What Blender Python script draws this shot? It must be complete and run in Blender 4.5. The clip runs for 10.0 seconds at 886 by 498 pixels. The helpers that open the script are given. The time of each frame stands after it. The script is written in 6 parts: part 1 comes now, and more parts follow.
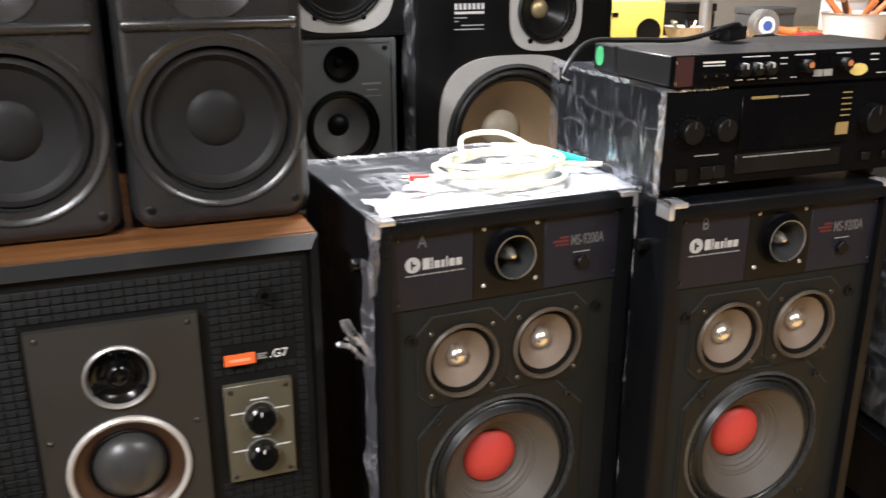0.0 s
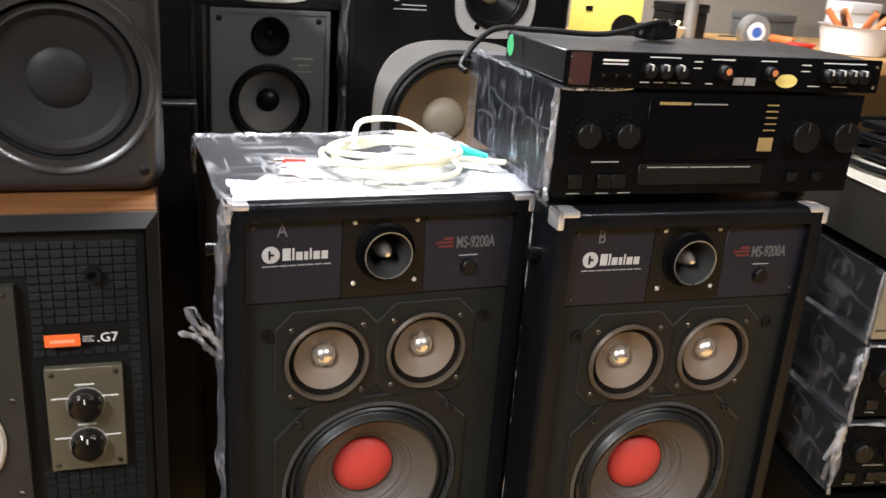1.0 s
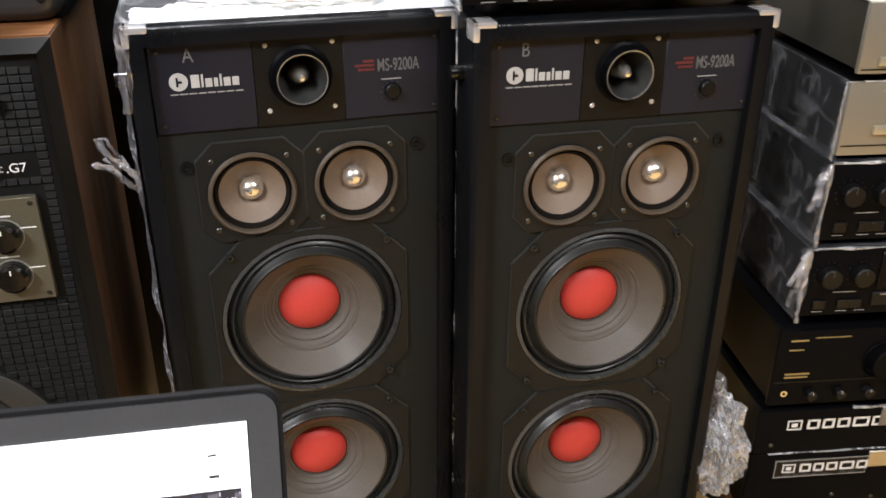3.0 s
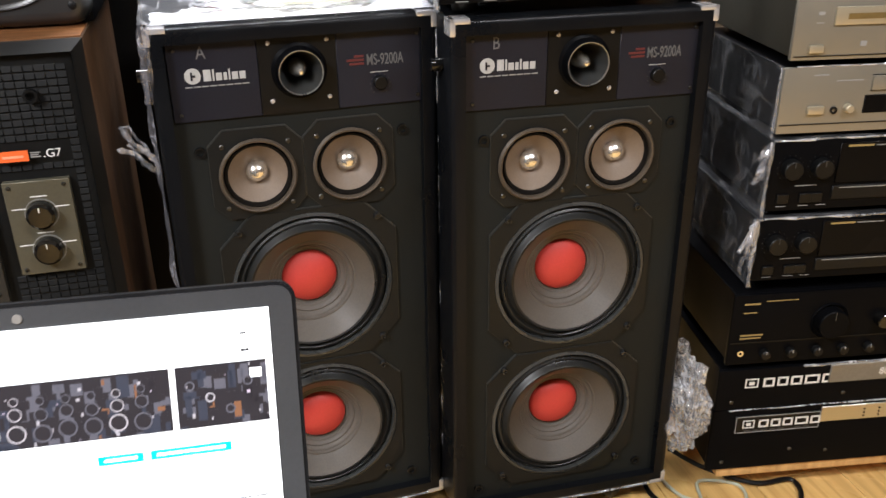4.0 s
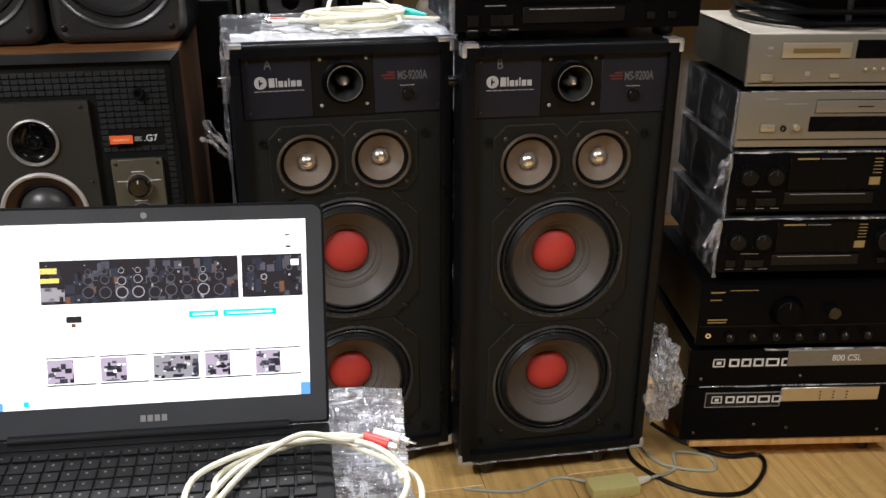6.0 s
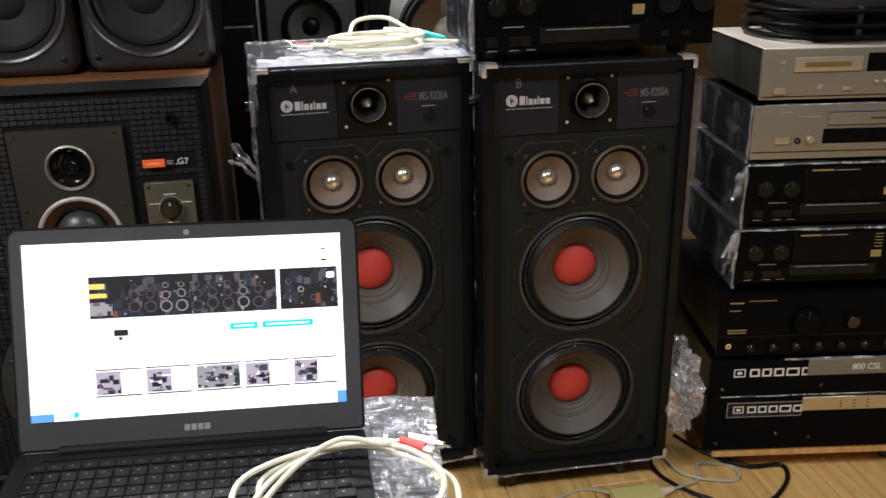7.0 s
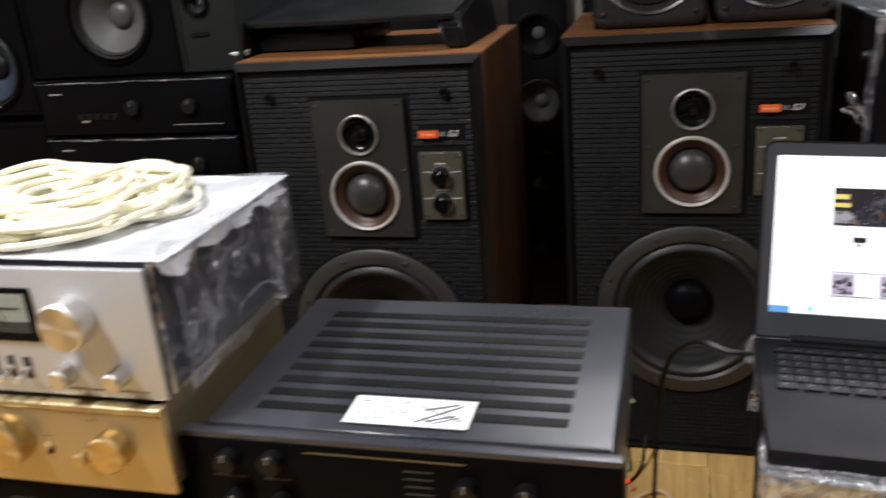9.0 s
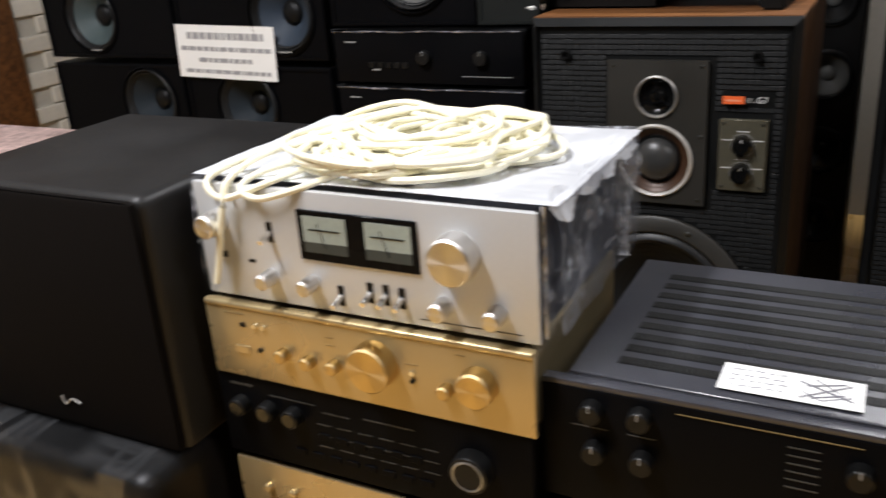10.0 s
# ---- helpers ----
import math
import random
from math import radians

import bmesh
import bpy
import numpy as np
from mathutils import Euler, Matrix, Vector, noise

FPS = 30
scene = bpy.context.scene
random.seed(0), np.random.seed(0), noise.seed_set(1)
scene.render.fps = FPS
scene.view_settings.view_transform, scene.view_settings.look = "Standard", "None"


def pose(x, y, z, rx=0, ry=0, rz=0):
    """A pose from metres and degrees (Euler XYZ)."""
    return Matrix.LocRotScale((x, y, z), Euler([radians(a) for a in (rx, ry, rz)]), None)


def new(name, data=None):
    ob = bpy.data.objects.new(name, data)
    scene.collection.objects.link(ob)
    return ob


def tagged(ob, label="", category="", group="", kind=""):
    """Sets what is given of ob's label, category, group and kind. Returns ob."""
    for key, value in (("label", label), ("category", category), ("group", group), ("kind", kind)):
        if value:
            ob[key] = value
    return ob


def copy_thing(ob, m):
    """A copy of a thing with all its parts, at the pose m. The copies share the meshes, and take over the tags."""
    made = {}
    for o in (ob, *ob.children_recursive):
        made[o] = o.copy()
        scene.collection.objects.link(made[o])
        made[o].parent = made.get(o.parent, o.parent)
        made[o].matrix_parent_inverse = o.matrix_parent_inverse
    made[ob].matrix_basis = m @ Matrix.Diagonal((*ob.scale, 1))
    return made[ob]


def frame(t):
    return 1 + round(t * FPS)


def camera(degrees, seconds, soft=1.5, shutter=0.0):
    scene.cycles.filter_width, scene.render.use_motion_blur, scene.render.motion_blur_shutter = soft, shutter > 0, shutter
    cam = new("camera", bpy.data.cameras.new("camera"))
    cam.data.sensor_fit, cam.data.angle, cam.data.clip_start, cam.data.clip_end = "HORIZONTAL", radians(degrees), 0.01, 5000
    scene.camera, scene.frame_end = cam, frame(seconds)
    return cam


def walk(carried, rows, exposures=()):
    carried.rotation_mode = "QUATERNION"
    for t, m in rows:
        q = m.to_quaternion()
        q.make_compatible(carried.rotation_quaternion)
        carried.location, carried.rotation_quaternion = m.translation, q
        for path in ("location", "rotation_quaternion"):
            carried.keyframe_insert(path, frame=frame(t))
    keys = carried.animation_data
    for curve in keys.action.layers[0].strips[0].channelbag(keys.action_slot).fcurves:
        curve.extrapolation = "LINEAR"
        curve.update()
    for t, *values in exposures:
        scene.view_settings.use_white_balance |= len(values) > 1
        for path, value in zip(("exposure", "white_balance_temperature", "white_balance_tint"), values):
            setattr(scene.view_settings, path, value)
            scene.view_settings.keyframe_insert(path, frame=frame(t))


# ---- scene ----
cam = camera(53.6, 10.0, shutter=0.5)
METRES, EYE, TILT, LEAN, TURN = 1.75, 1.295, 0.0, 0.0, -20.9
ROWS = [
    (0.0, 0.0, 0.0, 0.0, 0.02, -18.56, -0.06),
    (0.5, 0.0446, 0.0348, -0.0056, -1.36, -18.87, -1.09),
    (1.0, 0.1234, 0.059, -0.007, 3.54, -19.49, -3.97),
    (1.5, 0.1791, 0.0797, -0.0221, 8.19, -20.87, -3.87),
    (2.0, 0.2164, 0.0928, -0.0434, 8.73, -23.95, -1.81),
    (2.5, 0.2246, 0.0891, -0.0575, 8.1, -25.67, -0.51),
    (3.0, 0.2365, 0.0651, -0.0629, 6.84, -26.18, -0.18),
    (4.5, 0.2708, -0.0837, -0.0591, 6.12, -23.92, 1.03),
    (5.0, 0.2915, -0.1351, -0.0474, 7.72, -23.18, 0.49),
    (5.5, 0.3133, -0.1839, -0.0477, 10.01, -22.86, -0.35),
    (7.0, 0.3179, -0.2375, -0.0455, 10.59, -20.73, 1.19),
    (7.5, 0.2888, -0.2634, -0.0521, 16.65, -20.84, 1.64),
    (8.0, 0.2445, -0.2945, -0.0541, 25.66, -20.71, 2.37),
    (8.5, 0.179, -0.3523, -0.0531, 32.09, -20.43, 3.64),
    (9.0, 0.1263, -0.4124, -0.057, 35.19, -20.49, 4.56),
    (9.5, 0.0742, -0.4676, -0.0588, 41.65, -21.13, 4.47),
    (10.0, 0.0296, -0.4872, -0.0611, 47.76, -21.59, 3.96),
]
walk(cam, [(t, pose(0, 0, EYE, TILT, LEAN, TURN) @ pose(METRES * x, METRES * y, METRES * z, 90 + pitch, roll, yaw)) for t, x, y, z, yaw, pitch, roll in ROWS],
     [(0.0, 0.0), (2.0, 0.0), (3.0, 0.12), (4.5, -0.12), (5.5, -0.6), (7.0, -0.82), (8.0, -0.93), (9.0, -1.0), (10.0, -1.0)])

# ---- world and lights ----
world = bpy.data.worlds.new("room_air")
scene.world = world
world.use_nodes = True
world.node_tree.nodes["Background"].inputs[0].default_value = (0.9, 0.95, 1.0, 1)
world.node_tree.nodes["Background"].inputs[1].default_value = 0.02


def tube_lamp(loc, yaw, power, sx=1.2, sy=0.16):
    """A fluorescent fitting's light, facing down."""
    la = bpy.data.lights.new("fluorescent_light", "AREA")
    la.shape, la.size, la.size_y, la.energy, la.color = "RECTANGLE", sx, sy, power, (0.94, 0.94, 0.98)
    ob = new("fluorescent_light", la)
    ob.matrix_world = pose(*loc, 0, 0, yaw)
    return ob


LAMPS = [((0.55, 1.75, 2.70), 0, 150), ((-1.4, -0.75, 2.70), 90, 190), ((1.5, -0.7, 2.70), 0, 62)]
for lc, yw, pw in LAMPS:
    tube_lamp(lc, yw, pw)


# ---- materials ----
def mat(name, col, rough=0.5, metal=0.0, var=0.12, scale=6.0, fine=180.0, bump=0.05, dist=0.002, spec=0.5, stretch=(1, 1, 1), rvar=0.12, coat=0.0):
    """Node material: two scales of colour variation, roughness variation and fine relief."""
    m = bpy.data.materials.new(name)
    m.use_nodes = True
    nt = m.node_tree
    b = nt.nodes["Principled BSDF"]
    tc = nt.nodes.new("ShaderNodeTexCoord")
    mp = nt.nodes.new("ShaderNodeMapping")
    mp.inputs["Scale"].default_value = stretch
    nt.links.new(tc.outputs["Object"], mp.inputs[0])
    n1, n2 = nt.nodes.new("ShaderNodeTexNoise"), nt.nodes.new("ShaderNodeTexNoise")
    n1.inputs["Scale"].default_value, n2.inputs["Scale"].default_value = scale, fine
    n1.inputs["Detail"].default_value, n2.inputs["Detail"].default_value = 4, 3
    nt.links.new(mp.outputs[0], n1.inputs[0])
    nt.links.new(mp.outputs[0], n2.inputs[0])
    add = nt.nodes.new("ShaderNodeMath")
    add.operation = "ADD"
    nt.links.new(n1.outputs["Fac"], add.inputs[0])
    nt.links.new(n2.outputs["Fac"], add.inputs[1])
    mr = nt.nodes.new("ShaderNodeMapRange")
    mr.inputs["From Min"].default_value, mr.inputs["From Max"].default_value = 0.6, 1.4
    mr.inputs["To Min"].default_value, mr.inputs["To Max"].default_value = 1 - var, 1 + var
    nt.links.new(add.outputs[0], mr.inputs[0])
    mx = nt.nodes.new("ShaderNodeVectorMath")
    mx.operation = "SCALE"
    mx.inputs[0].default_value = col
    nt.links.new(mr.outputs[0], mx.inputs["Scale"])
    nt.links.new(mx.outputs[0], b.inputs["Base Color"])
    rr = nt.nodes.new("ShaderNodeMapRange")
    rr.inputs["From Min"].default_value, rr.inputs["From Max"].default_value = 0.3, 0.7
    rr.inputs["To Min"].default_value, rr.inputs["To Max"].default_value = max(0.02, rough - rvar), min(1, rough + rvar)
    nt.links.new(n1.outputs["Fac"], rr.inputs[0])
    nt.links.new(rr.outputs[0], b.inputs["Roughness"])
    b.inputs["Metallic"].default_value = metal
    b.inputs["Specular IOR Level"].default_value = spec
    b.inputs["Coat Weight"].default_value = coat
    if bump:
        bp = nt.nodes.new("ShaderNodeBump")
        bp.inputs["Strength"].default_value, bp.inputs["Distance"].default_value = bump, dist
        nt.links.new(n2.outputs["Fac"], bp.inputs["Height"])
        nt.links.new(bp.outputs[0], b.inputs["Normal"])
    return m


def wood_mat(name, dark, light, axis="x", rough=0.45, scale=1.0):
    """Veneer with grain lines along one axis."""
    m = mat(name, light, rough, 0, 0.1, 5, 200, 0.04)
    nt = m.node_tree
    b = nt.nodes["Principled BSDF"]
    tc = nt.nodes.new("ShaderNodeTexCoord")
    mp = nt.nodes.new("ShaderNodeMapping")
    st = {"x": (1.2, 26, 26), "y": (26, 1.2, 26), "z": (26, 26, 1.2)}[axis]
    mp.inputs["Scale"].default_value = [s * scale for s in st]
    nt.links.new(tc.outputs["Object"], mp.inputs[0])
    n = nt.nodes.new("ShaderNodeTexNoise")
    n.inputs["Scale"].default_value, n.inputs["Detail"].default_value, n.inputs["Distortion"].default_value = 2.0, 6, 0.6
    nt.links.new(mp.outputs[0], n.inputs[0])
    cr = nt.nodes.new("ShaderNodeValToRGB")
    cr.color_ramp.elements[0].position, cr.color_ramp.elements[1].position = 0.35, 0.68
    cr.color_ramp.elements[0].color, cr.color_ramp.elements[1].color = (*dark, 1), (*light, 1)
    nt.links.new(n.outputs["Fac"], cr.inputs[0])
    oi = nt.nodes.new("ShaderNodeObjectInfo")
    hs = nt.nodes.new("ShaderNodeHueSaturation")
    mr = nt.nodes.new("ShaderNodeMapRange")
    mr.inputs["To Min"].default_value, mr.inputs["To Max"].default_value = 0.85, 1.12
    nt.links.new(oi.outputs["Random"], mr.inputs[0])
    nt.links.new(mr.outputs[0], hs.inputs["Value"])
    nt.links.new(cr.outputs[0], hs.inputs["Color"])
    nt.links.new(hs.outputs[0], b.inputs["Base Color"])
    return m


def film_mat(name, base=0.06, crease=0.6, tint=(0.88, 0.90, 0.94), seed=0.0, scale=6.0, width=0.035, haze=0.35):
    """Clear stretch film: see-through with a thin gloss, crossed by bright folds. base: cover between the folds."""
    m = bpy.data.materials.new(name)
    m.use_nodes = True
    nt = m.node_tree
    nt.nodes.remove(nt.nodes["Principled BSDF"])
    out = nt.nodes["Material Output"]
    tc = nt.nodes.new("ShaderNodeTexCoord")

    def folds(rot, sc, stretch, wd):
        mp = nt.nodes.new("ShaderNodeMapping")
        mp.inputs["Location"].default_value = (seed, seed * 1.7, seed * 0.6)
        mp.inputs["Rotation"].default_value = rot
        mp.inputs["Scale"].default_value = stretch
        nt.links.new(tc.outputs["Object"], mp.inputs[0])
        n = nt.nodes.new("ShaderNodeTexNoise")
        n.inputs["Scale"].default_value, n.inputs["Detail"].default_value, n.inputs["Distortion"].default_value = sc, 2, 0.25
        nt.links.new(mp.outputs[0], n.inputs[0])
        sub_ = nt.nodes.new("ShaderNodeMath")
        sub_.operation = "SUBTRACT"
        sub_.inputs[1].default_value = 0.5
        nt.links.new(n.outputs["Fac"], sub_.inputs[0])
        ab = nt.nodes.new("ShaderNodeMath")
        ab.operation = "ABSOLUTE"
        nt.links.new(sub_.outputs[0], ab.inputs[0])
        mr = nt.nodes.new("ShaderNodeMapRange")
        mr.interpolation_type = "SMOOTHSTEP"
        mr.inputs["From Min"].default_value, mr.inputs["From Max"].default_value = 0.0, wd
        mr.inputs["To Min"].default_value, mr.inputs["To Max"].default_value = 1.0, 0.0
        nt.links.new(ab.outputs[0], mr.inputs[0])
        return n.outputs["Fac"], mr.outputs[0]

    h1, f1 = folds((0.5, 0.4, 0.7), scale, (0.7, 3.6, 1.1), width)
    h2, f2 = folds((1.1, -0.6, 0.2), scale * 1.5, (3.2, 0.6, 1.3), width * 0.8)
    h3, f3 = folds((0.2, 0.9, 1.9), scale * 0.8, (1.0, 1.0, 1.0), 0.09)
    h4, f4 = folds((0.9, 0.1, 0.4), scale * 0.9, (1.0, 1.0, 1.0), 0.10)
    mul = nt.nodes.new("ShaderNodeMath")
    mul.operation = "MULTIPLY"
    nt.links.new(f2, mul.inputs[0])
    nt.links.new(f3, mul.inputs[1])
    mxm = nt.nodes.new("ShaderNodeMath")
    mxm.operation = "MAXIMUM"
    mu2 = nt.nodes.new("ShaderNodeMath")
    mu2.operation = "MULTIPLY"
    nt.links.new(f1, mu2.inputs[0])
    nt.links.new(f4, mu2.inputs[1])
    nt.links.new(mu2.outputs[0], mxm.inputs[0])
    nt.links.new(mul.outputs[0], mxm.inputs[1])
    cr = nt.nodes.new("ShaderNodeMapRange")
    cr.inputs["To Min"].default_value, cr.inputs["To Max"].default_value = base, crease
    nt.links.new(mxm.outputs[0], cr.inputs[0])
    bp = nt.nodes.new("ShaderNodeBump")
    bp.inputs["Strength"].default_value, bp.inputs["Distance"].default_value = 0.8, 0.02
    nt.links.new(h1, bp.inputs["Height"])
    b2 = nt.nodes.new("ShaderNodeBump")
    b2.inputs["Strength"].default_value, b2.inputs["Distance"].default_value = 0.6, 0.01
    nt.links.new(h2, b2.inputs["Height"])
    nt.links.new(bp.outputs[0], b2.inputs["Normal"])
    tr, gl, df = nt.nodes.new("ShaderNodeBsdfTransparent"), nt.nodes.new("ShaderNodeBsdfGlossy"), nt.nodes.new("ShaderNodeBsdfDiffuse")
    tr.inputs[0].default_value = (0.98, 0.98, 0.99, 1)
    gl.inputs[0].default_value, df.inputs[0].default_value = (*tint, 1), (*tint, 1)
    gl.inputs["Roughness"].default_value = 0.10
    nt.links.new(b2.outputs[0], gl.inputs["Normal"])
    nt.links.new(b2.outputs[0], df.inputs["Normal"])
    m1, m2 = nt.nodes.new("ShaderNodeMixShader"), nt.nodes.new("ShaderNodeMixShader")
    m1.inputs[0].default_value = haze
    nt.links.new(gl.outputs[0], m1.inputs[1])
    nt.links.new(df.outputs[0], m1.inputs[2])
    nt.links.new(cr.outputs[0], m2.inputs[0])
    nt.links.new(tr.outputs[0], m2.inputs[1])
    nt.links.new(m1.outputs[0], m2.inputs[2])
    nt.links.new(m2.outputs[0], out.inputs[0])
    return m


def glow_mat(name, col, power):
    m = bpy.data.materials.new(name)
    m.use_nodes = True
    b = m.node_tree.nodes["Principled BSDF"]
    b.inputs["Base Color"].default_value = (*col, 1)
    b.inputs["Emission Color"].default_value = (*col, 1)
    b.inputs["Emission Strength"].default_value = power
    b.inputs["Roughness"].default_value = 0.35
    return m


M_VINYL = mat("black_vinyl", (0.0046, 0.0052, 0.0064), 0.34, 0, 0.2, 7, 420, 0.4, 0.0006, spec=0.17)
M_BAFFLE = mat("dark_baffle_paint", (0.0092, 0.0108, 0.0102), 0.62, 0, 0.22, 5, 300, 0.25, 0.0006, spec=0.2)
M_NAVY = mat("navy_black_panel", (0.0095, 0.010, 0.0165), 0.5, 0, 0.15, 8, 260, 0.1, 0.0005, spec=0.3)
M_BLACK = mat("satin_black_plastic", (0.005, 0.005, 0.005), 0.4, 0, 0.2, 9, 220, 0.06, spec=0.22)
M_METALBLACK = mat("black_painted_metal", (0.0028, 0.0029, 0.0035), 0.42, 0, 0.2, 5, 320, 0.1, 0.0006, spec=0.045)
M_RUBBER = mat("black_rubber_surround", (0.008, 0.008, 0.008), 0.5, 0, 0.2, 9, 160, 0.06)
M_CONE = mat("brown_grey_paper_cone", (0.085, 0.073, 0.060), 0.62, 0, 0.18, 14, 320, 0.25, 0.0008)
M_CONETAN = mat("taupe_mid_cone", (0.165, 0.122, 0.088), 0.6, 0, 0.12, 18, 300, 0.2, 0.0006)
M_RED = mat("red_dust_cap", (0.52, 0.045, 0.035), 0.5, 0, 0.08, 16, 240, 0.08, 0.0005)
M_RINGBRASS = mat("bronze_gasket_ring", (0.085, 0.066, 0.048), 0.45, 0.2, 0.2, 12, 200, 0.1)
M_CHROME = mat("chrome", (0.80, 0.80, 0.80), 0.15, 1, 0.05, 9, 200, 0.02, rvar=0.06)
M_ALU = mat("brushed_aluminium", (0.66, 0.65, 0.63), 0.34, 1, 0.012, 5, 200, 0.0)
M_GREYMETAL = mat("grey_metal_ring", (0.42, 0.41, 0.39), 0.42, 0.7, 0.1, 10, 200, 0.05)
M_SILVERFRAME = mat("cast_silver_frame", (0.60, 0.59, 0.56), 0.42, 0.3, 0.08, 8, 220, 0.08)
M_FRAME = mat("black_cast_frame", (0.0085, 0.009, 0.0085), 0.5, 0, 0.2, 9, 220, 0.06, spec=0.22)
M_HORN = mat("horn_flare_metal", (0.045, 0.046, 0.045), 0.3, 0.3, 0.1, 12, 220, 0.02)
M_DIMPRINT = mat("dim_print", (0.036, 0.036, 0.034), 0.6, 0, 0.05, 30, 300, 0)
M_CORNER = mat("nickel_corner", (0.62, 0.62, 0.63), 0.22, 0.55, 0.08, 12, 200, 0.03)
# Lighter grey painting the highlight on frame edges; the stand posts reuse it.
M_EDGE = mat("frame_highlight_grey", (0.032, 0.033, 0.030), 0.42, 0, 0.2, 14, 220, 0.05)
M_SCREW = mat("screw_steel", (0.10, 0.10, 0.095), 0.4, 1, 0.1, 20, 300, 0.02)
M_WHITEPRINT = mat("white_print", (0.75, 0.75, 0.73), 0.6, 0, 0.05, 30, 300, 0)
M_REDPRINT = mat("red_print", (0.5, 0.04, 0.03), 0.6, 0, 0.05, 30, 300, 0)
M_NAMEPRINT = mat("worn_white_print", (0.42, 0.42, 0.41), 0.6, 0, 0.12, 60, 300, 0)
M_REDFADED = mat("faded_red_print", (0.10, 0.016, 0.016), 0.6, 0, 0.1, 30, 300, 0)
M_RINGDARK = mat("dull_horn_rim", (0.36, 0.36, 0.35), 0.32, 0.8, 0.1, 20, 220, 0.03)
M_GREYPRINT = mat("grey_print", (0.28, 0.28, 0.27), 0.6, 0, 0.05, 30, 300, 0)
M_ORANGE = mat("orange_badge", (0.85, 0.14, 0.03), 0.45, 0, 0.05, 30, 300, 0)
M_BOARD = mat("charcoal_moulded_board", (0.0052, 0.0056, 0.0056), 0.52, 0, 0.2, 7, 260, 0.15, 0.0006, spec=0.18)
M_SLATE = mat("slate_grey_trim", (0.006, 0.0066, 0.007), 0.46, 0, 0.14, 6, 260, 0.08, spec=0.36)
M_TAUPE = mat("taupe_metal_plate", (0.032, 0.030, 0.0255), 0.48, 0.3, 0.1, 6, 320, 0.1, 0.0004)
M_KHAKI = mat("khaki_control_plate", (0.13, 0.12, 0.085), 0.45, 0.5, 0.1, 8, 320, 0.06)
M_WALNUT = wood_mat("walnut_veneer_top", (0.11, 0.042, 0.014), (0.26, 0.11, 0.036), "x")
# Same veneer as the top, with the shade of upright faces darkened into it.
M_WALNUTSHADE = wood_mat("walnut_veneer_shaded", (0.028, 0.0128, 0.005), (0.070, 0.033, 0.0125), "z")
M_FLOOR = wood_mat("honey_floor_board", (0.56, 0.34, 0.115), (0.78, 0.51, 0.19), "y", 0.3)
M_PLY = wood_mat("raw_pine", (0.46, 0.25, 0.085), (0.64, 0.38, 0.15), "z", 0.6)
M_WALL = mat("beige_wall_paint", (0.24, 0.215, 0.18), 0.8, 0, 0.08, 2, 60, 0.15)
M_CEIL = mat("white_ceiling_paint", (0.42, 0.41, 0.39), 0.85, 0, 0.04, 2, 60, 0.1)
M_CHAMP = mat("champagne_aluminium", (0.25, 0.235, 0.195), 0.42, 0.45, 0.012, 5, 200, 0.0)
M_GOLD = mat("pale_gold_aluminium", (0.52, 0.405, 0.215), 0.30, 0.65, 0.012, 5, 200, 0.0)
M_PALEGOLD = mat("pale_champagne_trim", (0.46, 0.41, 0.30), 0.34, 0.5, 0.012, 5, 200, 0.0)
M_SILVER = mat("silver_faceplate", (0.62, 0.63, 0.635), 0.38, 0.35, 0.03, 5, 200, 0.0)
M_BRONZEPRINT = mat("bronze_print", (0.22, 0.15, 0.06), 0.6, 0, 0.05, 30, 300, 0)
M_FILMCRUMPLE = film_mat("crumpled_wrap_film", 0.30, 0.82, seed=51.0, scale=24, width=0.13, haze=0.45)
M_FILMEDGE = film_mat("grey_film_edge", 0.20, 0.75, (0.62, 0.62, 0.68), seed=61.0, scale=11, width=0.07, haze=0.5)
M_FILMTIGHT = film_mat("tight_creased_film", 0.075, 0.45, (0.80, 0.84, 0.95), seed=71.0, scale=9.0, width=0.045, haze=0.2)
M_FILMTHICK = film_mat("layered_stretch_film", 0.09, 0.62, seed=3.0, scale=7, width=0.06, haze=0.45)
M_FILMFOLD = film_mat("folded_film_edge", 0.3, 0.9, seed=14.0, scale=14, width=0.12, haze=0.55)
M_FILMTOPW = film_mat("heaped_stretch_film", 0.66, 0.97, seed=18.0, scale=5, width=0.2, haze=0.7)
M_DOME = mat("polished_dome", (0.92, 0.88, 0.80), 0.24, 0.9, 0.05, 9, 200, 0.02, rvar=0.05)
M_FILMTAUT = film_mat("thin_clear_film", 0.012, 0.14, seed=6.0, scale=3.0, width=0.02)
M_FILMFAINT = film_mat("taut_stretch_film", 0.05, 0.20, seed=5.0, scale=8, width=0.06, haze=0.5)
M_IVORY = mat("ivory_cable", (0.80, 0.765, 0.60), 0.42, 0, 0.06, 20, 200, 0.03)
M_CREAM = mat("pale_cream_cable", (0.88, 0.84, 0.65), 0.45, 0, 0.06, 20, 200, 0.03)
M_GREYCABLE = mat("pale_green_grey_cable", (0.42, 0.44, 0.34), 0.5, 0, 0.08, 20, 200, 0.03)
M_REDPLUG = mat("red_plug", (0.65, 0.04, 0.03), 0.4, 0, 0.06, 20, 200, 0.02)
M_TEAL = mat("teal_plug", (0.02, 0.52, 0.48), 0.45, 0, 0.06, 20, 200, 0.02)
M_PAPER = mat("white_paper", (0.82, 0.82, 0.80), 0.75, 0, 0.04, 10, 200, 0.05)
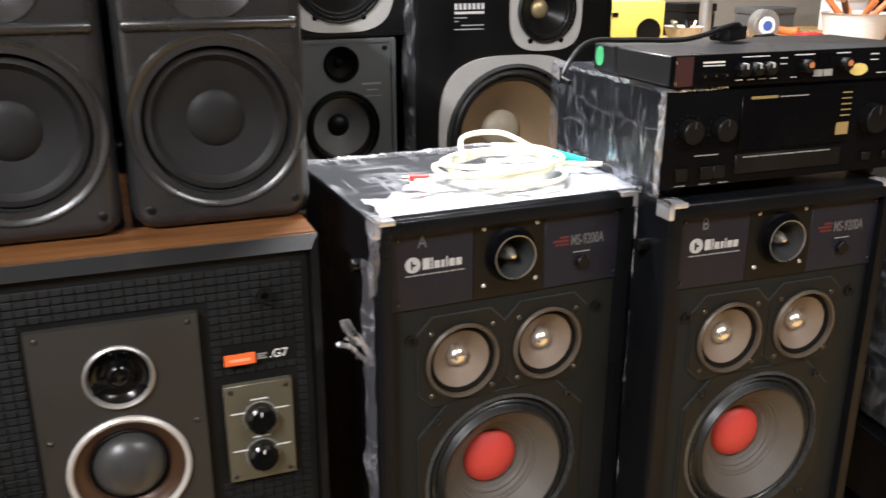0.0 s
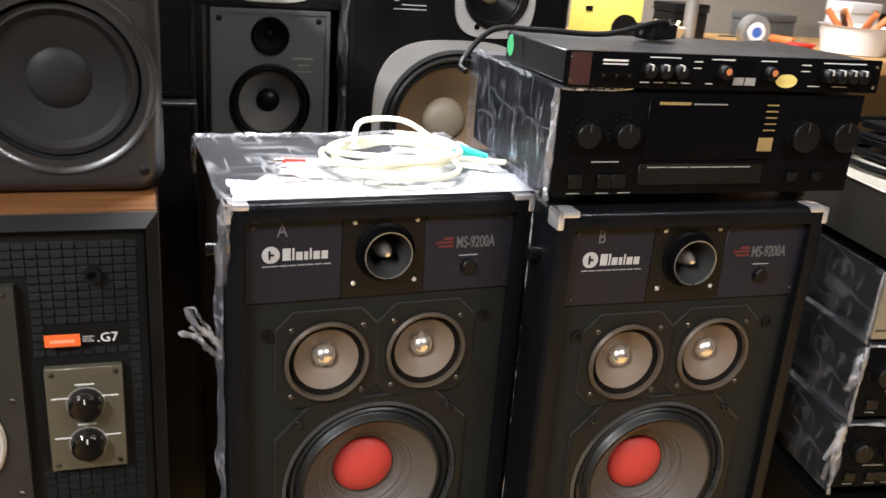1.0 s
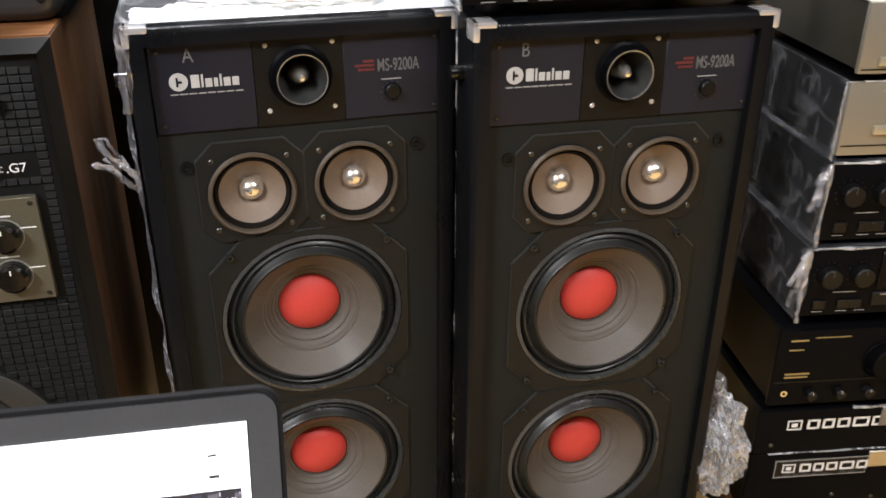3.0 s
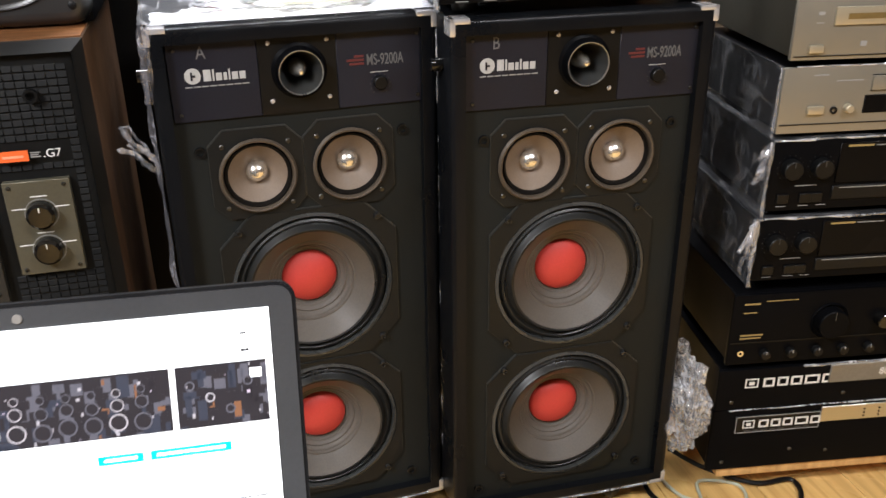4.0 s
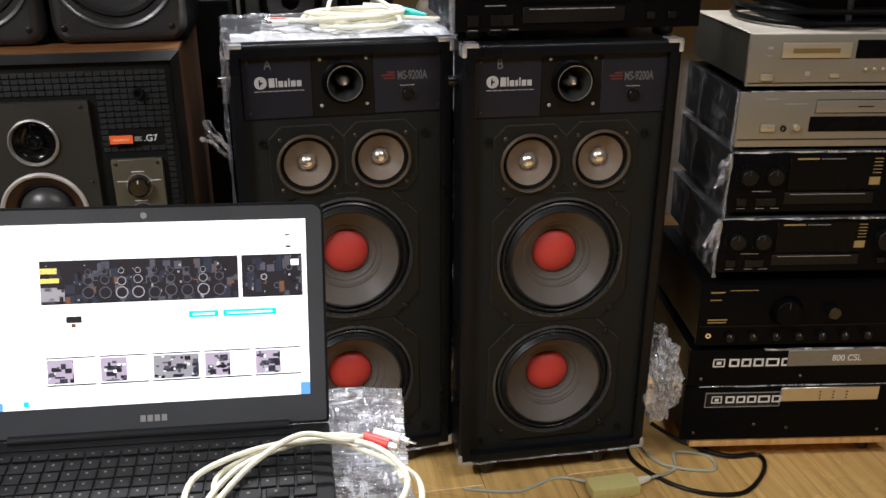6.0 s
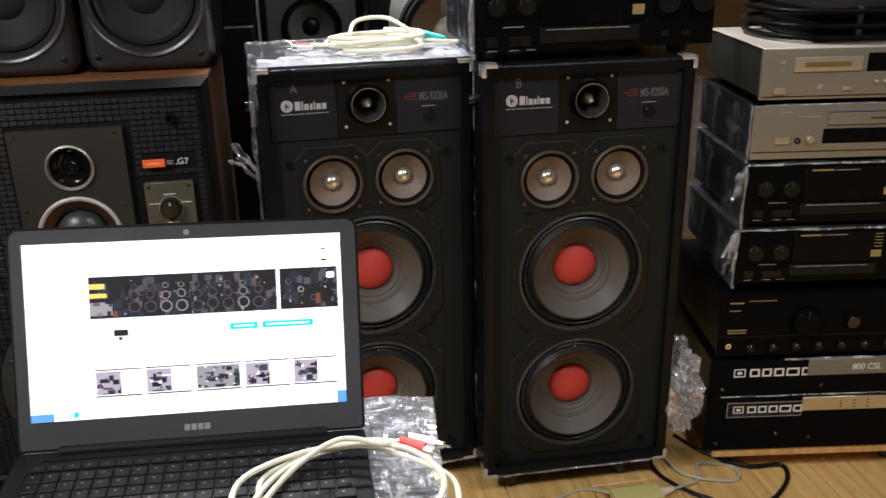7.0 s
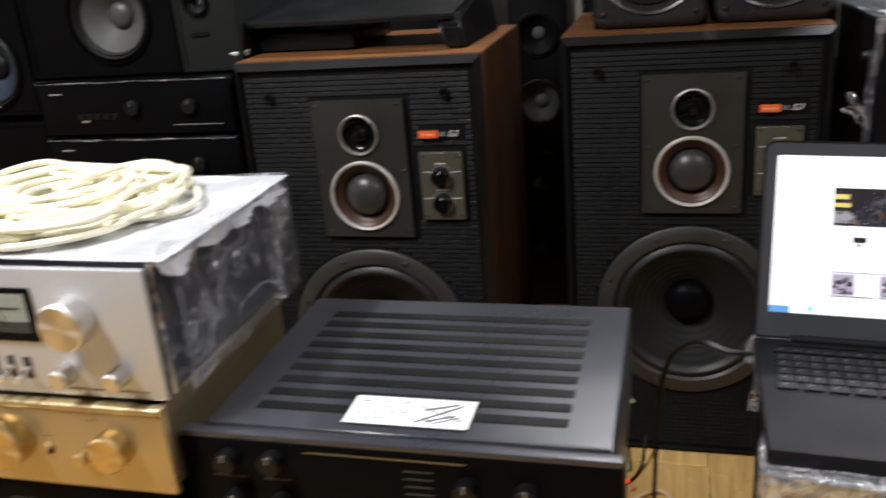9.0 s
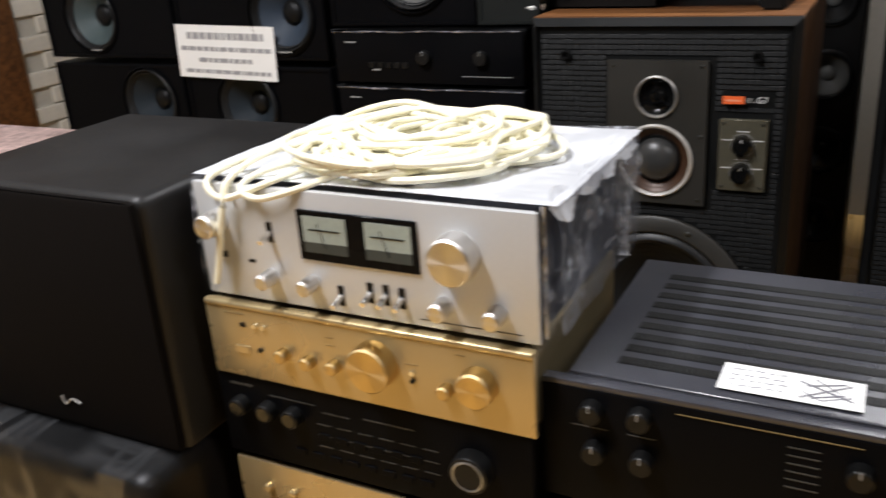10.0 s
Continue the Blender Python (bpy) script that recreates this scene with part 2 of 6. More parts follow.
M_SMOKE = mat("smoked_display", (0.003, 0.003, 0.0035), 0.2, 0, 0.1, 8, 100, 0, spec=0.08)
M_BLUECONE = mat("blue_grey_cone", (0.022, 0.034, 0.052), 0.6, 0, 0.15, 14, 240, 0.15)
M_GREYCONE = mat("pale_grey_cone", (0.07, 0.07, 0.066), 0.6, 0, 0.12, 14, 240, 0.15)
M_LIGHTCONE = mat("light_grey_cone", (0.13, 0.13, 0.125), 0.55, 0, 0.12, 14, 240, 0.15)
M_TANCONE = mat("tan_paper_cone", (0.22, 0.145, 0.075), 0.7, 0, 0.14, 14, 300, 0.2)


def turned_mat(name, col, rough):
    """Lathe-turned metal whose highlight fans out from the centre."""
    m = mat(name, col, rough, 1, 0.03, 6, 200, 0.0, rvar=0.04)
    nt = m.node_tree
    tg = nt.nodes.new("ShaderNodeTangent")
    tg.direction_type, tg.axis = "RADIAL", "Y"
    b = nt.nodes["Principled BSDF"]
    b.inputs["Anisotropic"].default_value = 0.85
    nt.links.new(tg.outputs[0], b.inputs["Tangent"])
    return m


M_TURNEDALU = turned_mat("turned_aluminium", (0.74, 0.72, 0.69), 0.32)
M_TURNEDGOLD = turned_mat("turned_gold_aluminium", (0.62, 0.47, 0.24), 0.32)
M_GLOSSBLACK = mat("glossy_black_knob", (0.004, 0.004, 0.004), 0.14, 0, 0.1, 9, 200, 0, spec=0.5, rvar=0.04)
M_RACKTOP = mat("satin_grey_black_case", (0.020, 0.020, 0.021), 0.36, 0, 0.14, 5, 320, 0.1, 0.0006, spec=0.5)
M_GREYBOX = mat("mid_grey_baffle", (0.088, 0.094, 0.094), 0.5, 0, 0.12, 7, 300, 0.15)


# ---- mesh helpers ----
def thing(name, m, label, category, group="", kind=""):
    ob = new(name)
    ob.empty_display_size = 0.05
    ob.matrix_world = m
    return tagged(ob, label, category, group, kind)


def part(name, bm, material, parent, label="", smooth=True):
    me = bpy.data.meshes.new(name)
    bmesh.ops.recalc_face_normals(bm, faces=bm.faces)
    bm.to_mesh(me)
    bm.free()
    me.materials.append(material)
    if smooth:
        me.shade_smooth()
        me.set_sharp_from_angle(angle=radians(38))
    ob = new(name, me)
    ob.parent = parent
    if label:
        ob["label"] = label
    return ob


def box(x0, x1, y0, y1, z0, z1, bev=0.0, seg=2, bm=None):
    bm = bm or bmesh.new()
    r = bmesh.ops.create_cube(bm, size=1)
    vs = r["verts"]
    for v in vs:
        v.co = Vector(((x0 + x1) / 2 + v.co.x * (x1 - x0), (y0 + y1) / 2 + v.co.y * (y1 - y0), (z0 + z1) / 2 + v.co.z * (z1 - z0)))
    if bev:
        es = list({e for v in vs for e in v.link_edges})
        bmesh.ops.bevel(bm, geom=es, offset=bev, segments=seg, affect="EDGES", profile=0.6)
    return bm


def lathe(profile, cx=0.0, cz=0.0, cy=0.0, seg=40, axis="y", bm=None, sx=1.0):
    """Revolve (radius, depth) pairs: about y (depth towards +y) or z (depth is height)."""
    bm = bm or bmesh.new()
    rings = []
    for r, d in profile:
        if r < 1e-6:
            p = (cx, cy + d, cz) if axis == "y" else (cx, cy, cz + d)
            rings.append([bm.verts.new(p)])
            continue
        ring = []
        for i in range(seg):
            a = 2 * math.pi * i / seg
            c, s = r * math.cos(a) * sx, r * math.sin(a)
            ring.append(bm.verts.new((cx + c, cy + d, cz + s) if axis == "y" else (cx + c, cy + s, cz + d)))
        rings.append(ring)
    for a, b in zip(rings, rings[1:]):
        n = max(len(a), len(b))
        for i in range(n):
            q = [a[i % len(a)], a[(i + 1) % len(a)], b[(i + 1) % len(b)], b[i % len(b)]]
            q = [v for k, v in enumerate(q) if v not in q[:k]]
            if len(q) > 2:
                bm.faces.new(q)
    return bm


def prism(pts, y0, y1, bev=0.0, bm=None):
    """Extrude an outline in x, z from y0 to y1."""
    bm = bm or bmesh.new()
    a = [bm.verts.new((x, y0, z)) for x, z in pts]
    b = [bm.verts.new((x, y1, z)) for x, z in pts]
    front = bm.faces.new(a)
    bm.faces.new(b[::-1])
    n = len(pts)
    for i in range(n):
        bm.faces.new([a[i], b[i], b[(i + 1) % n], a[(i + 1) % n]])
    if bev:
        bmesh.ops.bevel(bm, geom=list(front.edges), offset=bev, segments=2, affect="EDGES")
    return bm


def holed_plate(outer, holes, y0, y1, seg=40):
    """A plate with outline outer (x, z) and round holes (cx, cz, r), front at y0, with thickness."""
    bm = bmesh.new()
    edges = []

    def loop(pts):
        vs = [bm.verts.new((x, y0, z)) for x, z in pts]
        es = [bm.edges.new((vs[i], vs[(i + 1) % len(vs)])) for i in range(len(vs))]
        edges.extend(es)
        return es

    loops = [loop(outer)]
    for cx, cz, r in holes:
        loops.append(loop([(cx + r * math.cos(2 * math.pi * i / seg), cz + r * math.sin(2 * math.pi * i / seg)) for i in range(seg)]))
    bmesh.ops.triangle_fill(bm, use_beauty=True, use_dissolve=False, edges=edges, normal=(0, -1, 0))
    for es in loops:
        g = bmesh.ops.extrude_edge_only(bm, edges=es)["geom"]
        for v in g:
            if isinstance(v, bmesh.types.BMVert):
                v.co.y = y1
    return bm


def rect(x0, x1, z0, z1, ch=0.0, corners="tl tr bl br"):
    """Outline of a rectangle with some chamfered corners, anticlockwise."""
    pts = []
    for nm, x, z, dx, dz in (("bl", x0, z0, 1, 1), ("br", x1, z0, -1, 1), ("tr", x1, z1, -1, -1), ("tl", x0, z1, 1, -1)):
        if ch and nm in corners.split():
            a, b = (x, z + dz * ch), (x + dx * ch, z)
            pts += [a, b] if nm in ("bl", "tr") else [b, a]
        else:
            pts.append((x, z))
    return pts


def round_rect(x0, x1, z0, z1, r_top, r_low):
    """Outline of a rectangle with rounded corners, anticlockwise."""
    pts = []
    for cx, cz, r, a0 in ((x0 + r_low, z0 + r_low, r_low, 180), (x1 - r_low, z0 + r_low, r_low, 270), (x1 - r_top, z1 - r_top, r_top, 0), (x0 + r_top, z1 - r_top, r_top, 90)):
        pts += [(cx + r * math.cos(radians(a0 + 15 * k)), cz + r * math.sin(radians(a0 + 15 * k))) for k in range(7)]
    return pts


def spline(points, closed=False, step=8):
    ps = [Vector(p) for p in points]
    out, n = [], len(ps)
    for i in range(n if closed else n - 1):
        p0 = ps[(i - 1) % n] if closed or i > 0 else ps[0]
        p1, p2 = ps[i], ps[(i + 1) % n]
        p3 = ps[(i + 2) % n] if closed or i + 2 < n else ps[-1]
        for k in range(step):
            t = k / step
            out.append(0.5 * ((2 * p1) + (p2 - p0) * t + (2 * p0 - 5 * p1 + 4 * p2 - p3) * t * t + (3 * p1 - p0 - 3 * p2 + p3) * t ** 3))
    if not closed:
        out.append(ps[-1])
    return out


def tube(points, r, seg=8, closed=False, step=8, bm=None, smoothed=True):
    """A round cable along a smooth line."""
    bm = bm or bmesh.new()
    ps = spline(points, closed, step) if smoothed else [Vector(p) for p in points]
    n, rings, up = len(ps), [], Vector((0.13, 0.21, 0.97))
    for i, p in enumerate(ps):
        d = (ps[(i + 1) % n] - ps[i - 1]) if closed or 0 < i < n - 1 else (ps[1] - ps[0] if i == 0 else ps[-1] - ps[-2])
        d = d.normalized() if d.length > 1e-9 else Vector((1, 0, 0))
        side = d.cross(up)
        side = side.normalized() if side.length > 1e-4 else Vector((1, 0, 0))
        nrm = side.cross(d).normalized()
        rings.append([bm.verts.new(p + side * (r * math.cos(2 * math.pi * k / seg)) + nrm * (r * math.sin(2 * math.pi * k / seg))) for k in range(seg)])
    pairs = list(zip(rings, rings[1:])) + ([(rings[-1], rings[0])] if closed else [])
    for a, b in pairs:
        for k in range(seg):
            bm.faces.new([a[k], a[(k + 1) % seg], b[(k + 1) % seg], b[k]])
    if not closed:
        bm.faces.new(rings[0][::-1])
        bm.faces.new(rings[-1])
    return bm


def rod(p, q, r, seg=12, r2=None, bm=None):
    """A straight round bar from p to q."""
    bm = bm or bmesh.new()
    p, q = Vector(p), Vector(q)
    m = Matrix.Translation((p + q) / 2) @ (q - p).to_track_quat("Z", "Y").to_matrix().to_4x4()
    bmesh.ops.create_cone(bm, cap_ends=True, segments=seg, radius1=r, radius2=r if r2 is None else r2, depth=(q - p).length, matrix=m)
    return bm


def film_box(x0, x1, y0, y1, z0, z1, amp=0.004, cuts=14, seed=0.0, skip=""):
    """Wrinkled film round a box; skip names open sides among f b l r t d."""
    bm = box(x0, x1, y0, y1, z0, z1)
    gone = []
    for f in bm.faces:
        nrm, k = f.normal, ""
        k = "f" if nrm.y < -0.5 else "b" if nrm.y > 0.5 else "l" if nrm.x < -0.5 else "r" if nrm.x > 0.5 else "t" if nrm.z > 0.5 else "d"
        if k in skip:
            gone.append(f)
    bmesh.ops.delete(bm, geom=gone, context="FACES")
    bmesh.ops.subdivide_edges(bm, edges=bm.edges, cuts=cuts, use_grid_fill=True)
    for v in bm.verts:
        q = v.co * 11 + Vector((seed, seed, seed))
        c = Vector(((x0 + x1) / 2, (y0 + y1) / 2, (z0 + z1) / 2))
        out = (v.co - c).normalized()
        v.co += out * (amp * (0.3 + noise.noise(q) + 0.5 * noise.noise(q * 2.7)))
    return bm


def edge_strip(parent, p, q, width=0.012, seed=0.0, material=None):
    """A crumpled ribbon of film along an edge from p to q."""
    bm = bmesh.new()
    p, q = Vector(p), Vector(q)
    run = q - p
    side = Vector((1, 0, 0)) if abs(run.z) > max(abs(run.x), abs(run.y)) else Vector((0, 0.6, 0.8)) if abs(run.x) > abs(run.y) else Vector((-0.5, 0, 0.85))
    n = max(10, int(run.length / 0.004))
    rows = []
    for i in range(n + 1):
        c, u = p.lerp(q, i / n), run.length * i / n
        wd = width * (0.55 + 0.55 * noise.noise((u * 22 + seed, 3.0, seed)) + 0.18 * noise.noise((u * 130, seed, 1.0)))
        drift = 0.25 * width * noise.noise((u * 14, seed, 8.0))
        row = []
        for k in range(6):
            f = (k - 2.5) / 2.5
            lift = 0.0015 + 0.22 * width * (1 - f * f) + 0.22 * width * noise.noise((u * 90, k * 0.9 + seed, 5.0))
            row.append(bm.verts.new(c + side * (0.5 * wd * f + drift) + Vector((0, -lift, 0.3 * lift))))
        rows.append(row)
    for a, b in zip(rows, rows[1:]):
        for k in range(5):
            bm.faces.new([a[k], a[k + 1], b[k + 1], b[k]])
    return part("film_edge", bm, material or M_FILMFOLD, parent, "bunched edge of clear film")


def lettering(text, x, z, size, y, parent, material, label="", name="lettering", stretch=1.0, turn=None, weight=0.0):
    """Built-in font, turned into a mesh, upright and facing -y, starting at x with its base line at z."""
    cu = bpy.data.curves.new("lettering", "FONT")
    cu.body, cu.size, cu.extrude, cu.offset = text, size, 0.0002, weight
    tmp = bpy.data.objects.new("tmp_text", cu)
    scene.collection.objects.link(tmp)
    bpy.context.view_layer.update()
    me = bpy.data.meshes.new_from_object(tmp.evaluated_get(bpy.context.evaluated_depsgraph_get()))
    bpy.data.objects.remove(tmp)
    m = (turn or Matrix.Translation((x, y, z))) @ (pose(0, 0, 0, 90, 0, 0) if turn is None else Matrix()) @ Matrix.Diagonal((stretch, 1, 1, 1))
    me.transform(m)
    me.materials.clear()
    me.materials.append(material)
    ob = new(name, me)
    ob.parent = parent
    if label:
        ob["label"] = label
    return ob


def bars(rows, y, parent, material, name="print_bar", label="", th=0.0006):
    """Thin printed bars (x0, x1, z0, z1) on one face."""
    if name == "name_bar" and len(rows) > 1:
        for row in rows:
            bars([row], y, parent, material, "name_shape", label, th)
        return None
    bm = bmesh.new()
    for x0, x1, z0, z1 in rows:
        box(x0, x1, y - th, y, z0, z1, bm=bm)
    ob = part(name, bm, material, parent, label, False)
    if len(rows) > 1:
        ob["kind"] = "stuff"
    return ob


def screws(spots, y, parent, r=0.004, material=None, name="screw"):
    for x, z in spots:
        part(name, lathe([(0, -0.002), (r * 0.7, -0.0018), (r, -0.0006), (r, 0.0005)], x, z, y, 10), material or M_SCREW, parent)


def knob(parent, x, z, y, r, d, material, mark=None, name="knob", rim=0.0015):
    k = part(name, lathe([(0, -d), (r - rim, -d), (r, -d + rim), (r * 1.04, -0.001), (r * 1.04, 0.0005)], x, z, y, 28), material, parent)
    if mark:
        part("pointer", box(x - 0.0008, x + 0.0008, y - d - 0.0008, y - d * 0.5, z + r * 0.35, z + r * 0.95), mark, k)
    return k


def rounded_shell(w, d, z0, z1, lip, rim, depth, bev, y_front=0.0):
    """A cabinet open to the front: bevelled box whose front is inset by rim and hollowed to depth."""
    bm = box(0, w, y_front - lip, y_front - lip + d, z0, z1, bev, 3)
    bm.faces.ensure_lookup_table()
    front = min(bm.faces, key=lambda f: (round(f.calc_center_median().y, 4), -f.calc_area()))
    bmesh.ops.inset_region(bm, faces=[front], thickness=rim)
    r = bmesh.ops.extrude_face_region(bm, geom=[front])
    vs = [g for g in r["geom"] if isinstance(g, bmesh.types.BMVert)]
    for v in vs:
        v.co.y = y_front + depth
    bmesh.ops.delete(bm, geom=[front], context="FACES")
    return bm


# ---- room ----
def slab(name, x0, x1, y0, y1, z0, z1, material, label, category, bev=0.0):
    ob = part(name, box(x0, x1, y0, y1, z0, z1, bev), material, None, label, False)
    return tagged(ob, label, category, "", "structure")


# Finish for the walls out of view, chosen dark to hold down bounced light.
M_UNSEENWALL = wood_mat("dark_unseen_wall", (0.03, 0.016, 0.008), (0.07, 0.035, 0.018), "z", 0.6)
floor = slab("floor", -3.6, 3.4, -2.6, 3.0, -0.12, -0.006, mat("dark_floor_joint", (0.10, 0.055, 0.025), 0.8), "honey-coloured wooden board floor of the shop", "floor")
slab("wall_north", -3.6, 3.4, 2.6, 2.75, -0.12, 2.8, M_WALL, "plain beige painted wall behind the shelves", "wall")
slab("wall_east", 3.4, 3.55, -2.6, 2.75, -0.12, 2.8, M_UNSEENWALL, "unseen wall in dark brown wood, added to cut bounced light", "wall")
slab("wall_south", -3.6, 3.4, -2.75, -2.6, -0.12, 2.8, M_UNSEENWALL, "unseen wall in dark brown wood, added to cut bounced light", "wall")
wall_west = slab("wall_west", -3.75, -3.6, -2.6, 2.75, -0.12, 2.8, mat("pale_mortar", (0.60, 0.57, 0.50), 0.85), "wall faced with rough whitewashed bricks", "wall")
slab("ceiling", -3.75, 3.55, -2.75, 2.75, 2.8, 2.9, M_CEIL, "plain white painted ceiling", "ceiling")
for lc, yw, pw in LAMPS:
    t = thing("ceiling_light", pose(lc[0], lc[1], 2.74, 0, 0, yw), "white fluorescent batten light on the ceiling", "ceiling light", "ceiling lights")
    part("housing", box(-0.62, 0.62, -0.1, 0.1, 0.0, 0.06, 0.01), M_CEIL, t)


# ---- driver units ----
def woofer(parent, cx, cz, y, r, cone, cap, cap_r, cone_d=0.06, surround=None, ribs=True, frame=None, cap_out=0.022, name="woofer", fwd=0.0):
    """Cone, surround, dust cap and outer ring, facing -y. r is the outer ring's radius."""
    rs, rc = r * 0.95, r * 0.76
    w = part(name, lathe([(r, 0.004), (r * 0.995, -0.006), (r * 0.955, -0.008), (rs, -0.004), (rs, 0.01)], cx, cz, y, 56), frame or M_BLACK, parent)
    part("surround", lathe([(rs, 0.006), (r * 0.905, -0.002), (r * 0.875, -0.004), (r * 0.84, 0.001), (r * 0.825, 0.008 - fwd * 0.4), (r * 0.805, 0.003 - fwd * 0.5), (r * 0.785, 0.004 - fwd * 0.7), (rc, 0.012 - fwd)], cx, cz, y, 56), surround or M_RUBBER, w)
    prof, n = [], 26
    for i in range(n + 1):
        f = i / n
        rad = rc + (cap_r * 0.9 - rc) * f
        dep = 0.011 - fwd + cone_d * f
        if ribs and 0.42 < f < 0.9:
            dep += 0.0014 * math.sin((f - 0.42) * 62)
        prof.append((rad, dep))
    part("cone", lathe(prof, cx, cz, y, 56), cone, w)
    dome = [(cap_r * math.cos(a), 0.011 - fwd + cone_d * 0.93 - cap_out * math.sin(a)) for a in [math.pi / 2 * k / 8 for k in range(8)]] + [(0, 0.011 - fwd + cone_d * 0.93 - cap_out)]
    part("dust_cap", lathe(dome, cx, cz, y, 40), cap, w)
    return w


def clipped_frame(parent, cx, cz, hw, hh, ch, y, hole, material, name="driver_frame", corners="tl tr bl br", lift=0.005):
    f = part(name, holed_plate(rect(cx - hw, cx + hw, cz - hh, cz + hh, ch, corners), [(cx, cz, hole)], y - lift, y + 0.001, 48), material, parent, "", False)
    if material is M_FRAME:
        # A slightly larger, lighter plate draws the light caught along the frame's edge.
        part("edge_highlight", holed_plate(rect(cx - hw - 0.0012, cx + hw + 0.0012, cz - hh - 0.0002, cz + hh + 0.0016, ch, corners), [(cx, cz, hole * 1.05)], y - lift * 0.55, y + 0.001, 48), M_EDGE, f, "", False)
    return f


def caster(parent, x, y, r=0.026):
    c = part("caster", lathe([(0, -0.011), (r * 0.8, -0.011), (r, -0.006), (r, 0.006), (r * 0.8, 0.011), (0, 0.011)], 0, r, 0, 20, "y"), M_RUBBER, parent)
    c.matrix_local = pose(x, y, 0, 0, 0, 35)
    part("caster_fork", box(-0.008, 0.008, -0.015, 0.015, r * 1.3, 0.056, 0.002), M_CHROME, c)
    return c


M_ROLL = mat("grey_black_surround_roll", (0.013, 0.0135, 0.013), 0.36, 0, 0.2, 9, 160, 0.06)
M_RIM = mat("satin_basket_rim", (0.044, 0.045, 0.043), 0.30, 0, 0.2, 12, 200, 0.05, spec=0.5)
M_BOLT = mat("blackened_bolt", (0.030, 0.030, 0.029), 0.22, 0.5, 0.1, 20, 200, 0.02)
M_FOAM = mat("brown_black_foam", (0.0052, 0.004, 0.003), 0.8, 0, 0.2, 14, 300, 0.2, spec=0.1)


# ---- tall five-driver karaoke loudspeaker ----
def tall_speaker(m, letter, label):
    t = thing("floor_loudspeaker", m, label, "loudspeaker", "pair of tall loudspeakers")
    w, z0, z1, d = 0.42, 0.055, 0.958, 0.36
    cab = part("cabinet", rounded_shell(w, d, z0, z1, 0.016, 0.020, 0.12, 0.009), M_VINYL, t, "black vinyl-covered cabinet")
    W = [(0.207, 0.524, 0.1325), (0.205, 0.2415, 0.1325)]
    H = [(0.136, 0.728, 0.0575), (0.279, 0.730, 0.0575)]
    holes = [(x, z, r * 1.004) for x, z, r in W] + [(x, z, r * 0.93) for x, z, r in H] + [(0.2115, 0.883, 0.0405)]
    part("baffle", holed_plate(rect(0.02, w - 0.02, z0 + 0.02, z1 - 0.02), holes, 0, 0.018), M_BAFFLE, t, "", False)
    for x, z, r in W:
        clipped_frame(t, x, z, r + 0.0085, r + 0.0065, 0.052, 0, r * 1.004, M_FRAME)
        woofer(t, x, z, 0.001, r, M_CONE, M_RED, 0.0465, 0.056, cap_out=0.020, fwd=0.021, frame=M_RIM, surround=M_ROLL)
        for sx in (-1, 1):
            for sz in (-1, 1):
                part("bolt", lathe([(0, -0.003), (0.0026, -0.003), (0.003, -0.006), (0.005, -0.0055), (0.006, -0.002), (0.006, 0.001)], x + sx * (r - 0.0215), z + sz * (r - 0.0195), -0.005, 12), M_BOLT, t)
    for x, z, r in H:
        clipped_frame(t, x, z + 0.003, r + 0.0125, r + 0.0135, 0.024, 0, r * 0.93, M_FRAME, lift=0.004)
        mid = part("midrange", lathe([(r, 0.003), (r + 0.002, -0.005), (r - 0.001, -0.009), (r * 0.94, -0.008), (r * 0.9, 0.002)], x, z, -0.003, 44), M_RINGBRASS, t, "bronze ring round a taupe cone")
        part("surround", lathe([(r * 0.9, 0.001), (r * 0.87, -0.003), (r * 0.82, 0.001), (r * 0.775, 0.004)], x, z, -0.003, 44), M_FOAM, mid)
        part("cone", lathe([(r * 0.785, 0.0025), (r * 0.5, 0.013), (r * 0.3, 0.022), (r * 0.26, 0.026)], x, z, -0.003, 44), M_CONETAN, mid)
        part("dust_cap", lathe([(0.0172 * math.cos(a), 0.022 - 0.0172 * math.sin(a)) for a in [math.pi / 2 * k / 8 for k in range(8)]] + [(0, 0.0055)], x, z, -0.003, 28), M_DOME, mid, "mirror-bright metal dome")
        for s in (-1, 1):
            part("cone_wire", rod((x + s * 0.0105, 0.0205, z - 0.0185), (x + s * 0.0122, 0.0165, z - 0.0215), 0.0016, 8), M_BLACK, mid)
        screws([(x + sx * (r - 0.008), z + sz * (r - 0.008)) for sx in (-1, 1) for sz in (-1, 1)], -0.004, t, 0.0042)
    # front panel in three pieces, with the horn
    part("front_panel", box(0.025, 0.152, -0.004, 0.001, 0.820, 0.937, 0.001, 1), M_NAVY, t)
    part("front_panel", box(0.268, 0.400, -0.004, 0.001, 0.820, 0.937, 0.001, 1), M_NAVY, t)
    hp = part("horn_plate", holed_plate(rect(0.1525, 0.2675, 0.820, 0.937), [(0.2115, 0.883, 0.0405)], -0.0035, 0.004), M_BLACK, t, "", False)
    hx, hz = 0.2115, 0.883
    horn = part("horn", lathe([(0.0415, 0), (0.0415, -0.0015), (0.037, -0.004), (0.0345, -0.012), (0.0335, -0.018), (0.0315, -0.018)], hx, hz, -0.003, 44), M_METALBLACK, t, "round horn tweeter with a metal bullet")
    part("flare", lathe([(0.0312, -0.017), (0.0295, -0.008), (0.026, 0.010), (0.019, 0.032), (0.012, 0.048)], hx, hz, -0.003, 44), M_HORN, horn)
